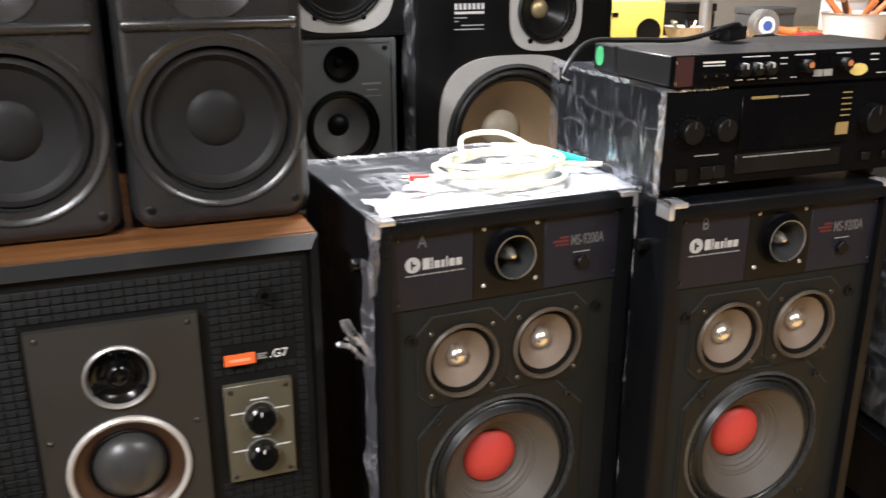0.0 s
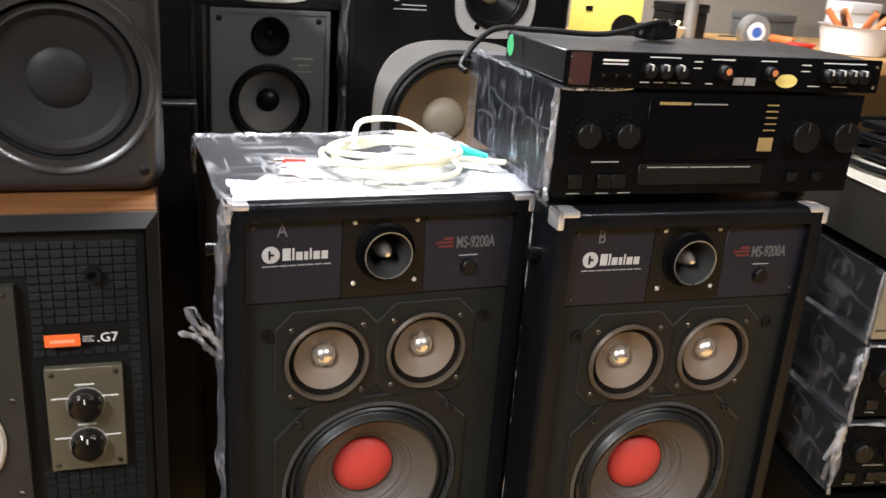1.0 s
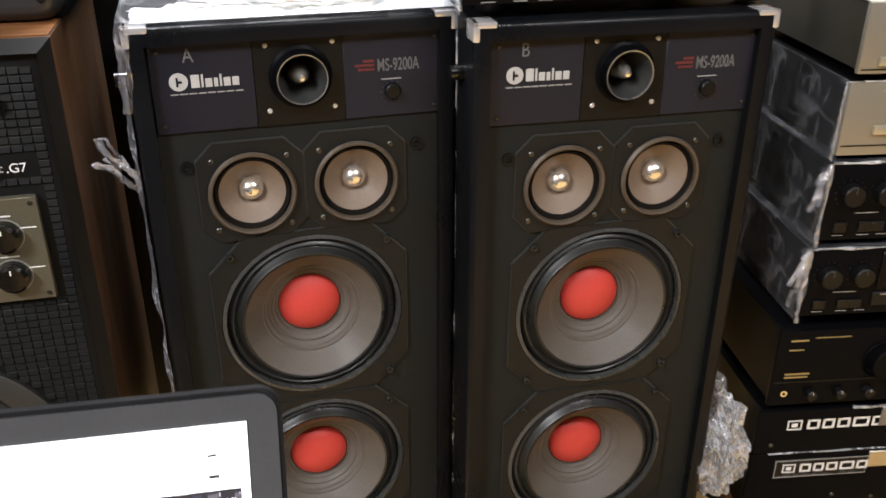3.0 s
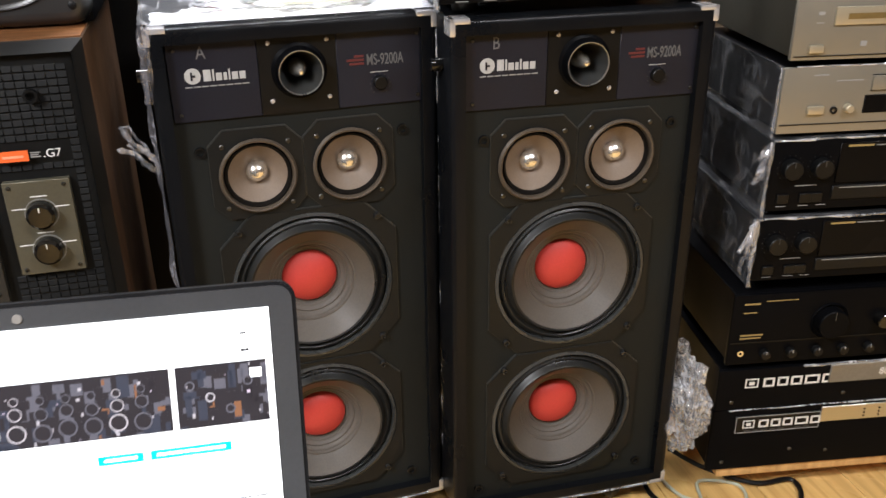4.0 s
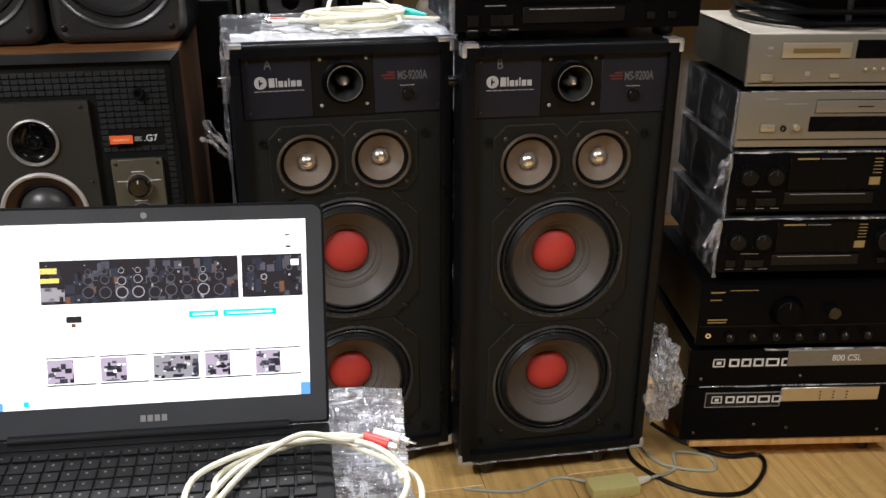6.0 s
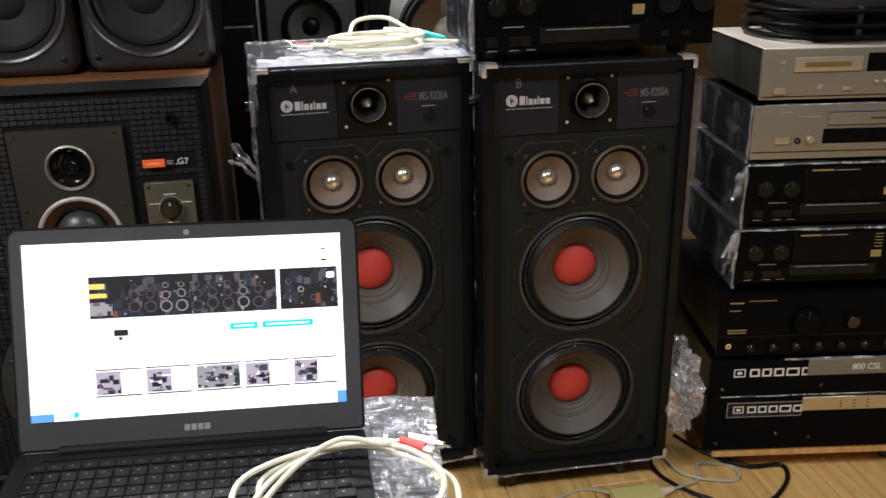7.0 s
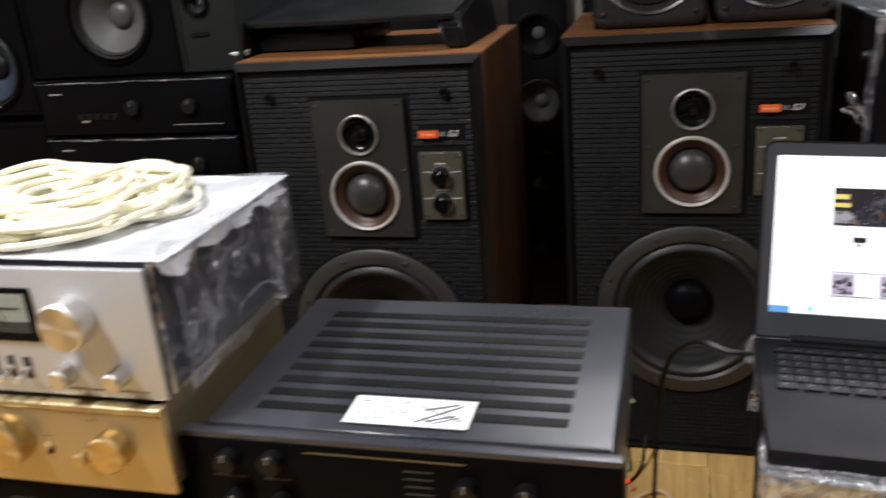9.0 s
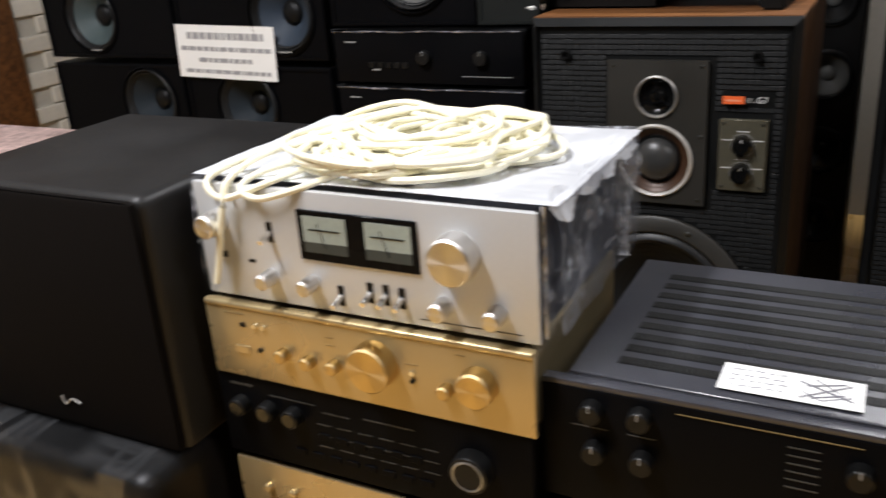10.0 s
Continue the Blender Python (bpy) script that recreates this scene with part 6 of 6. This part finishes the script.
bars([(0.03, 0.06, 0.090, 0.0915), (0.18, 0.19, 0.08, 0.081), (0.18, 0.19, 0.07, 0.071), (0.285, 0.30, 0.065, 0.0662), (0.35, 0.36, 0.088, 0.089)], 0, gd, M_BRONZEPRINT, "small_print")

sv = hifi("amplifier", pose(-0.9965, -0.064, 0.751) @ Matrix.Diagonal((1, 1, 1.05, 1)), 0.44, 0.29, 0.142, "silver amplifier with two level meters, body wrapped in clear film", "amplifier", M_SILVER, body=mat("dark_blue_case", (0.02, 0.022, 0.03), 0.4), feet=0.006, film=film_mat("dense_wrap_film", 0.05, 0.7, seed=41.0, scale=12.0, width=0.03, haze=0.15), film_open="fdt", seed=20.0)
part("plastic_wrap", film_box(-0.002, 0.456, 0.012, 0.310, 0.10, 0.1475, 0.006, 36, 22.0, "fdlrb"), M_FILMTOPW, sv, "white bunched film over the top")
edge_strip(sv, (0.442, 0.014, 0.006), (0.442, 0.014, 0.145), 0.010, 11.0)
part("plastic_wrap", film_box(0.30, 0.454, 0.03, 0.310, 0.006, 0.149, 0.007, 30, 23.0, "fdlt"), film_mat("loose_wrap_film", 0.17, 0.95, seed=44.0, scale=11.0, width=0.05, haze=0.15), sv, "loose creased film round the side")
edge_strip(sv, (0.456, 0.25, 0.01), (0.456, 0.28, 0.13), 0.03, 12.0)
edge_strip(sv, (0.452, 0.02, 0.140), (0.452, 0.31, 0.138), 0.040, 13.0, M_FILMTOPW)
part("face_edge", box(0.4355, 0.4405, 0.004, 0.0125, 0.004, 0.142, 0.001, 1), M_BLACK, sv)
mw = part("meter_window", box(0.150, 0.305, -0.003, 0.001, 0.064, 0.1215, 0.001, 1), M_SMOKE, sv, "black window with two level meters")
for x in (0.158, 0.240):
    part("meter_face", box(x, x + 0.058, -0.0036, -0.0028, 0.086, 0.116), mat("pale_meter_face", (0.30, 0.34, 0.30), 0.4), mw)
    part("meter_mask", box(x, x + 0.058, -0.0036, -0.0028, 0.074, 0.0855), mat("dim_meter_face", (0.035, 0.045, 0.045), 0.3), mw)
    part("needle", rod((x + 0.03, -0.0042, 0.08), (x + 0.02, -0.0042, 0.108), 0.0005, 6), M_BLACK, mw)
    bars([(x + 0.008, x + 0.05, 0.1, 0.1012)], -0.0037, mw, M_BLACK, "meter_scale")
for x, zz, r, dp in ((0.031, 0.096, 0.014, 0.028), (0.351, 0.090, 0.0255, 0.026), (0.101, 0.036, 0.0095, 0.024), (0.160, 0.036, 0.0095, 0.024), (0.331, 0.032, 0.0105, 0.024), (0.394, 0.032, 0.0105, 0.024)):
    knob(sv, x, zz, 0, r, dp, M_TURNEDALU, None, "silver_knob", 0.002)
for x, zz in ((0.198, 0.025), (0.238, 0.034), (0.2585, 0.034), (0.279, 0.033), (0.107, 0.090)):
    lever(sv, x, zz, 0)
bars([(0.03, 0.06, 0.125, 0.1265), (0.30, 0.42, 0.012, 0.0128), (0.07, 0.08, 0.05, 0.054), (0.03, 0.038, 0.052, 0.06)], 0, sv, M_BLACK, "small_print")
cr = coil("cable_coil", -0.762, 0.090, 0.906, 0.122, 0.110, 21.0, 0.0041, M_CREAM, "tangled coil of pale cream cable lying on a silver amplifier", "cable coil", 21, 0.0010, 0.34,
          tails=[[(-0.10, 0.0, 0.02), (-0.16, -0.10, 0.02), (-0.205, -0.155, 0.0), (-0.18, -0.165, -0.02), (-0.12, -0.15, 0.0), (-0.06, -0.10, 0.02)],
                 [(-0.06, -0.02, 0.03), (-0.15, -0.09, 0.02), (-0.175, -0.15, 0.002), (-0.18, -0.168, -0.03), (-0.195, -0.17, -0.09), (-0.205, -0.172, -0.128)],
                 [(-0.02, -0.06, 0.02), (-0.12, -0.12, 0.012), (-0.16, -0.152, -0.006), (-0.13, -0.165, -0.016), (-0.08, -0.155, -0.004), (-0.03, -0.11, 0.012)],
                 [(0.05, 0.04, 0.03), (-0.06, 0.07, 0.045), (-0.13, 0.02, 0.03), (-0.05, -0.08, 0.03), (0.06, -0.05, 0.03), (0.09, 0.03, 0.035)],
                 [(0.0, 0.0, 0.03), (0.07, 0.05, 0.045), (0.10, -0.02, 0.035), (0.02, -0.07, 0.03), (-0.08, -0.02, 0.035), (-0.03, 0.06, 0.04), (0.04, 0.02, 0.04)]])

rc_ = random.Random(77)
inner = [((0.085 * (0.35 + 0.75 * rc_.random())) * math.cos(2 * math.pi * i / 8) + 0.02 * math.sin(i * 0.37), (0.075 * (0.35 + 0.75 * rc_.random())) * math.sin(2 * math.pi * i / 8) + 0.015 * math.cos(i * 0.29), 0.006 + 0.0003 * i + 0.008 * rc_.random()) for i in range(88)]
part("cable", tube(inner, 0.0037, 8, step=5), M_CREAM, cr)

# ---- subwoofer on a wrapped crate ----
crate = thing("wrapped_crate", pose(-1.52, -0.19, 0), "black crate wrapped in shiny film under a subwoofer", "crate")
part("body", box(0, 0.475, 0, 0.46, 0, 0.532, 0.03, 3), M_BLACK, crate)
part("plastic_wrap", film_box(-0.004, 0.479, -0.004, 0.464, 0.0, 0.537, 0.004, 16, 31.0, "d"), film_mat("slack_crate_film", 0.012, 0.12, seed=6.0, scale=3.0, width=0.09, haze=0.2), crate)
sub = thing("subwoofer", pose(-1.432, -0.115, 0.536), "satin black subwoofer cabinet with rounded edges on a wrapped crate", "subwoofer")
part("cabinet", box(0, 0.397, 0, 0.375, 0, 0.354, 0.016, 4), mat("black_ash_vinyl", (0.0115, 0.0112, 0.0113), 0.5, 0, 0.15, 5, 420, 0.3, 0.0006, spec=0.36), sub)
part("grille", box(0.004, 0.393, -0.012, 0.002, 0.004, 0.350, 0.011), mat("black_grille_cloth", (0.0056, 0.0047, 0.0043), 0.95, 0, 0.25, 8, 700, 0.4, 0.0008, spec=0.05), sub)
lg = tube([(0.185, -0.0135, 0.052), (0.193, -0.0135, 0.040), (0.205, -0.0135, 0.050), (0.222, -0.0135, 0.046)], 0.0016, 6)
part("emblem", lg, M_GREYMETAL, sub)
for x in (0.05, 0.34):
    for y in (0.05, 0.32):
        part("foot", lathe([(0, -0.004), (0.018, -0.004), (0.02, 0.001), (0, 0.001)], x, 0, y, 14, "z"), M_RUBBER, sub)

# ---- back left: boxed loudspeakers, wrapped tuners, sign ----
# Darker copy of the blue-grey cone: the lower pair's shade is in its colour.
DIM = mat("shaded_slate_cone", (0.015, 0.021, 0.027), 0.65, 0, 0.15, 14, 240, 0.15, spec=0.2)
ICE = mat("teal_grey_cone", (0.045, 0.066, 0.068), 0.6, 0, 0.15, 14, 240, 0.15)
for x, zz, w, h, cx, cz, cone in ((-2.56, 0.832, 0.505, 0.42, 0.19, 0.115, ICE), (-2.04, 0.832, 0.49, 0.42, 0.355, 0.115, M_BLUECONE), (-2.56, 0.42, 0.505, 0.395, 0.365, 0.285, DIM), (-2.04, 0.42, 0.49, 0.395, 0.205, 0.285, DIM)):
    t = box_speaker("boxed_loudspeaker", pose(x, 1.05, zz), w, 0.34, h, "black boxed loudspeaker with a bluish paper cone", M_METALBLACK, [(cx, cz, 0.105, cone, M_BLACK, M_METALBLACK, 0)], "boxed loudspeakers with bluish cones")
    part("badge", box(cx - 0.02, cx + 0.02, -0.004, 0.0, 0.02, 0.024), M_GREYPRINT, t)
base = box_speaker("boxed_loudspeaker", pose(-2.57, 1.06, 0.0), 1.03, 0.34, 0.418, "long black loudspeaker box carrying four others", M_BLACK, [(0.3, 0.2, 0.11, M_BLACK, M_BLACK, M_METALBLACK, 0)])
sg = thing("paper_sign", pose(-2.05, 1.038, 0.786, -2, 1.5, 0), "white paper notice with printed lines taped to loudspeakers", "paper sign")
part("sheet", box(0, 0.335, 0, 0.001, 0, 0.142), M_PAPER, sg)
for zz, x0, x1, hh in ((0.104, 0.04, 0.30, 0.030), (0.073, 0.015, 0.325, 0.019), (0.043, 0.075, 0.26, 0.019), (0.013, 0.025, 0.315, 0.017)):
    x = x0
    while x < x1:
        wd = 0.008 + 0.022 * rs.random()
        part("print_bar", box(x, min(x1, x + wd), -0.0005, 0.0002, zz, zz + hh * 0.62), mat("sign_print", (0.30, 0.30, 0.31), 0.7) if "sign_print" not in bpy.data.materials else bpy.data.materials["sign_print"], sg, "", False)
        x += wd + 0.0045
z = 0.0
for i, h in enumerate((0.13, 0.13, 0.125, 0.13, 0.14, 0.125, 0.126)):
    t = hifi("tuner", pose(-1.45, 0.93, z), 0.478, 0.36, h, "black hi-fi unit wrapped in clear film in a dark stack", "hi-fi unit", M_METALBLACK, group="wrapped black hi-fi units", film=M_FILMTAUT if i > 3 else None, film_open="df", seed=40.0 + i)
    for x in (0.24, 0.38):
        knob(t, x, h * 0.55, 0, 0.016, 0.014, M_BLACK, M_GREYPRINT, "rotary_knob")
    bars([(0.03, 0.06, h * 0.8, h * 0.825), (0.10, 0.12, h * 0.3, h * 0.33), (0.33, 0.45, h * 0.22, h * 0.23)], 0, t, M_GREYPRINT, "small_print")
    if i > 3:
        edge_strip(t, (0.002, -0.004, h), (0.476, -0.004, h), 0.007, 60.0 + i, M_FILMEDGE)
    row_of(t, "push_button", [0.10 + 0.022 * k for k in range(5)], h * 0.35, h * 0.45, 0.014, 0, M_BLACK, 0.003)
    z += h + 0.003
big = box_speaker("loudspeaker", pose(-1.46, 0.95, z + 0.006, 0, 0, 1.5), 0.37, 0.30, 0.42, "black loudspeaker with a pale cone on wrapped hi-fi units", M_METALBLACK, [(0.215, 0.125, 0.100, M_GREYCONE, mat("dark_grey_cap", (0.06, 0.06, 0.058), 0.5), M_METALBLACK, 0)])
tw = box_speaker("tweeter_box", pose(-1.085, 0.955, z + 0.006, 0, 0, 4), 0.14, 0.22, 0.36, "narrow charcoal tweeter column beside a loudspeaker", M_BAFFLE, [(0.052, 0.145, 0.028, M_BLACK, M_CHROME, M_BLACK, 0)])
part("slot_port", box(0.03, 0.07, -0.002, 0.0, 0.075, 0.083, 0.003), M_BLACK, tw)

# cloth-covered crate by the brick wall
pk = thing("covered_table", pose(-3.02, 0.20, -0.04), "low table with a pink patterned cloth near the wall", "table")
part("tabletop", box(0, 0.85, 0, 0.55, 0.70, 0.74, 0.004), mat("pink_patterned_cloth", (0.50, 0.36, 0.33), 0.7, 0, 0.5, 26, 60, 0.2), pk)
for x in (0.04, 0.81):
    for y in (0.04, 0.51):
        part("leg", box(x - 0.02, x + 0.02, y - 0.02, y + 0.02, 0.04, 0.70, 0.003), M_WALNUTSHADE, pk)
door = part("door_1", box(-3.6, -3.555, 0.84, 1.70, 0.0, 2.05, 0.004), M_WALNUT, None, "brown wooden door in the side wall")
tagged(door, "brown wooden door in the side wall", "door", "", "structure")

# ---- work shelf at the back right ----
sh = thing("work_table", pose(1.05, 1.92, 0), "work table crowded with small tools against the wall", "table")
part("tabletop", box(0, 2.0, 0, 0.62, 1.02, 1.055, 0.003), M_PLY, sh)
for x in (0.05, 1.95):
    for y in (0.05, 0.57):
        part("leg", box(x - 0.025, x + 0.025, y - 0.025, y + 0.025, 0, 1.02, 0.003), M_METALBLACK, sh)
pole = tagged(part("steel_pole", rod((1.60, 2.12, 0.0), (1.60, 2.12, 2.8), 0.017, 20), M_GREYMETAL, None, "bare grey steel pole from floor to ceiling"), "bare grey steel pole from floor to ceiling", "pole")
yb = thing("yellow_box", pose(1.25, 2.05, 1.055, 0, 0, -6), "yellow cardboard box printed with a dark round shape", "cardboard box")
M_YEL = mat("yellow_card", (0.80, 0.70, 0.15), 0.55, 0, 0.06, 8, 200, 0.05)
part("carton", box(0, 0.155, 0, 0.10, 0, 0.125, 0.002), M_YEL, yb)
part("printed_shape", prism([(0.112 + 0.036 * math.cos(2 * math.pi * i / 24), 0.045 + 0.036 * math.sin(2 * math.pi * i / 24) * (1.0 if i < 13 else 0.9)) for i in range(24)], -0.0006, 0.0), M_BLACK, yb, "", False)
bars([(0.004, 0.022, 0.085, 0.097)], -0.0003, yb, M_BLACK, "print_bar")
bw = thing("plastic_tub", pose(1.515, 2.10, 1.055), "translucent plastic tub of small parts on a table", "tub")
part("tub", lathe([(0, 0.002), (0.035, 0.002), (0.052, 0.05), (0.055, 0.052), (0.050, 0.048), (0.036, 0.006), (0, 0.006)], 0, 0, 0, 28, "z"), mat("cloudy_plastic", (0.5, 0.48, 0.40), 0.4), bw)
for k in range(5):
    part("small_part", rod((0.02 * math.cos(k * 1.3), 0.02 * math.sin(k * 1.3), 0.02), (0.035 * math.cos(k * 1.3 + 0.8), 0.035 * math.sin(k * 1.3 + 0.8), 0.066), 0.005, 8), (M_BLACK, M_GOLD, M_GREYCABLE)[k % 3], bw)
tp = thing("tape_measure", pose(1.79, 2.10, 1.055, 0, 0, -12), "silver and blue tape measure standing on a table", "tape measure")
part("case", prism([(0.04 * math.cos(2 * math.pi * i / 28), 0.048 + 0.045 * math.sin(2 * math.pi * i / 28)) for i in range(28)], -0.02, 0.02, 0.004), M_GREYMETAL, tp)
part("disc", lathe([(0, -0.0225), (0.024, -0.0225), (0.026, -0.019)], 0, 0.048, 0, 24), M_WHITEPRINT, tp)
part("disc_mark", lathe([(0, -0.0232), (0.014, -0.0232), (0.014, -0.022)], 0, 0.048, 0, 20), mat("blue_print", (0.05, 0.12, 0.4), 0.5), tp)
wt = thing("white_tub", pose(2.13, 2.10, 1.055), "white plastic tub with orange-handled tools", "tub")
part("tub", lathe([(0, 0.002), (0.085, 0.002), (0.098, 0.075), (0.104, 0.077), (0.096, 0.077), (0.083, 0.008), (0, 0.008)], 0, 0, 0, 32, "z"), mat("white_plastic", (0.74, 0.72, 0.70), 0.45), wt)
M_ORTOOL = mat("orange_handle", (0.72, 0.2, 0.06), 0.45)
for k in range(6):
    a = k * 1.05
    part("tool_handle", rod((0.03 * math.cos(a), 0.03 * math.sin(a), 0.05), (0.085 * math.cos(a + 0.3), 0.085 * math.sin(a + 0.3), 0.115), 0.009, 10), M_ORTOOL if k % 3 else M_WALNUT, wt)
for nm, x, y, yaw, L, c1_, c2_ in (("screwdriver", 1.93, 2.05, 70, 0.12, M_GOLD, M_CHROME), ("pliers", 1.70, 2.02, 20, 0.14, M_BLACK, M_CHROME), ("knife", 1.85, 2.15, 95, 0.13, M_WHITEPRINT, M_CHROME), ("soldering_iron", 1.62, 2.2, 60, 0.13, M_BLACK, M_GREYMETAL), ("screwdriver", 1.99, 2.18, 110, 0.12, M_ORTOOL, M_CHROME), ("cutter", 2.3, 2.08, 40, 0.13, M_ORTOOL, M_GREYMETAL), ("pliers", 2.42, 2.12, 75, 0.15, M_REDPLUG, M_CHROME)):
    t = thing(nm, pose(x, y, 1.055, 0, 0, yaw), "small hand tool lying on a crowded work table", "hand tool")
    part("handle", rod((0, 0, 0.016), (L * 0.6, 0, 0.02), 0.014, 12, 0.011), c1_, t)
    part("blade", rod((L * 0.6, 0, 0.02), (L * 1.3, 0, 0.012), 0.006, 10, 0.004), c2_, t)
for x, y, w, d, h, m_, lab in ((1.66, 2.30, 0.12, 0.1, 0.10, M_BLACK, "black parts box at the back of a table"), (1.95, 2.32, 0.16, 0.1, 0.08, M_GREYBOX, "grey parts box at the back of a table"), (2.45, 2.22, 0.2, 0.16, 0.10, M_BLACK, "black parts box on a table"), (2.28, 2.3, 0.12, 0.1, 0.13, M_PAPER, "white parts carton at the back of a table"), (1.86, 2.0, 0.06, 0.04, 0.03, M_REDPLUG, "small red parts case on a table")):
    t = thing("parts_box", pose(x, y, 1.055, 0, 0, 5), lab, "box")
    part("case", box(0, w, 0, d, 0, h * 0.75, 0.004), m_, t)
    part("lid", box(-0.003, w + 0.003, -0.003, d + 0.003, h * 0.75, h, 0.004), m_, t)

# ---- floor clutter ----
cb = thing("power_cable", pose(1.15, 0.99, 0), "black power cable curling on the floor beside amplifiers", "power cable")
part("cable", tube([(0.03, 0.12, 0.12), (0.0, 0.09, 0.03), (-0.01, 0.02, 0.006), (0.06, -0.09, 0.006), (0.17, -0.13, 0.006), (0.26, -0.07, 0.006), (0.28, -0.01, 0.008), (0.20, 0.0, 0.01), (0.12, 0.06, 0.02), (0.06, 0.10, 0.05)], 0.005, 8), M_BLACK, cb)
gc = thing("extension_lead", pose(0.80, 0.93, 0), "pale yellow socket block on a thin grey-green lead on the floor", "extension lead")
part("lead", tube([(-0.06, 0.06, 0.004), (0.05, 0.03, 0.004), (0.15, 0.06, 0.004), (0.22, 0.02, 0.008)], 0.0035, 8), M_GREYCABLE, gc)
part("socket_block", box(0.20, 0.31, -0.03, 0.02, 0, 0.028, 0.005), mat("pale_yellow_plastic", (0.62, 0.56, 0.22), 0.45), gc)
part("plug", rod((0.31, 0.0, 0.014), (0.345, 0.01, 0.012), 0.011, 12, 0.006), M_IVORY, gc)
part("lead", tube([(0.345, 0.01, 0.012), (0.42, 0.04, 0.004), (0.45, 0.10, 0.004), (0.52, 0.07, 0.004), (0.50, 0.02, 0.004), (0.40, 0.06, 0.006), (0.38, 0.14, 0.004)], 0.0035, 8), M_GREYCABLE, gc)
lc_ = thing("power_plug", pose(-0.165, 0.93, 0), "pale green plug with thin leads on the floor", "power plug")
part("plug", rod((0, 0.02, 0.016), (0, 0.075, 0.02), 0.016, 14, 0.010), mat("pale_green_plastic", (0.45, 0.58, 0.36), 0.45), lc_)
part("lead", tube([(0, 0.07, 0.02), (-0.01, 0.11, 0.05), (-0.01, 0.13, 0.10), (0.02, 0.12, 0.13)], 0.006, 8), mat("pale_green_lead", (0.45, 0.58, 0.36), 0.45), lc_)
part("lead", tube([(-0.09, -0.01, 0.005), (0.0, -0.03, 0.005), (0.04, 0.03, 0.006), (0.05, 0.10, 0.05)], 0.004, 8), M_BLACK, lc_)
part("pilot_lamp", lathe([(0, 0.008), (0.005, 0.006), (0.006, 0), (0, 0)], 0.015, 0.03, -0.055, 12, "z"), glow_mat("red_pilot", (1.0, 0.08, 0.03), 2.0), lc_)
part("lead", tube([(0.03, -0.08, 0.005), (0.08, -0.05, 0.012), (0.11, -0.08, 0.005), (0.06, -0.12, 0.005)], 0.004, 8), mat("tan_lead", (0.6, 0.42, 0.25), 0.5), lc_)

# ---- whitewashed bricks and floor boards ----
M_BRICK = mat("whitewashed_brick", (0.88, 0.84, 0.74), 0.8, 0, 0.08, 9, 90, 0.5, 0.004)
bk = bpy.data.meshes.new("brick")
t_ = box(-0.006, 0.018, 0, 0.213, 0, 0.070, 0.008, 2)
t_.to_mesh(bk)
t_.free()
bk.materials.append(M_BRICK)
for r in range(22):
    for c in range(4):
        o = new("brick", bk)
        o.parent = wall_west
        o.location = (-3.60 + 0.006 * random.random(), 1.72 + c * 0.22 + (0.11 if r % 2 else 0), 0.1 + r * 0.076)
planks = {}
for L in (1.2, 0.6):
    me = bpy.data.meshes.new("floor_board")
    t_ = box(-0.0945, 0.0945, 0.001, L - 0.001, -0.006, 0.0, 0.0012, 1)
    t_.to_mesh(me)
    t_.free()
    me.materials.append(M_FLOOR)
    planks[L] = me
for c in range(37):
    y = -2.6 if c % 2 else -3.2 + 0.6
    off = 0.6 if c % 2 else 1.2
    seq = ([0.6] if c % 2 else []) + [1.2] * 4 + ([] if c % 2 else [0.6])
    for L in seq:
        if y < 2.58:
            o = new("floor_board", planks[L])
            o.parent = floor
            o.location = (-3.5 + c * 0.1905, y, 0.0)
        y += L
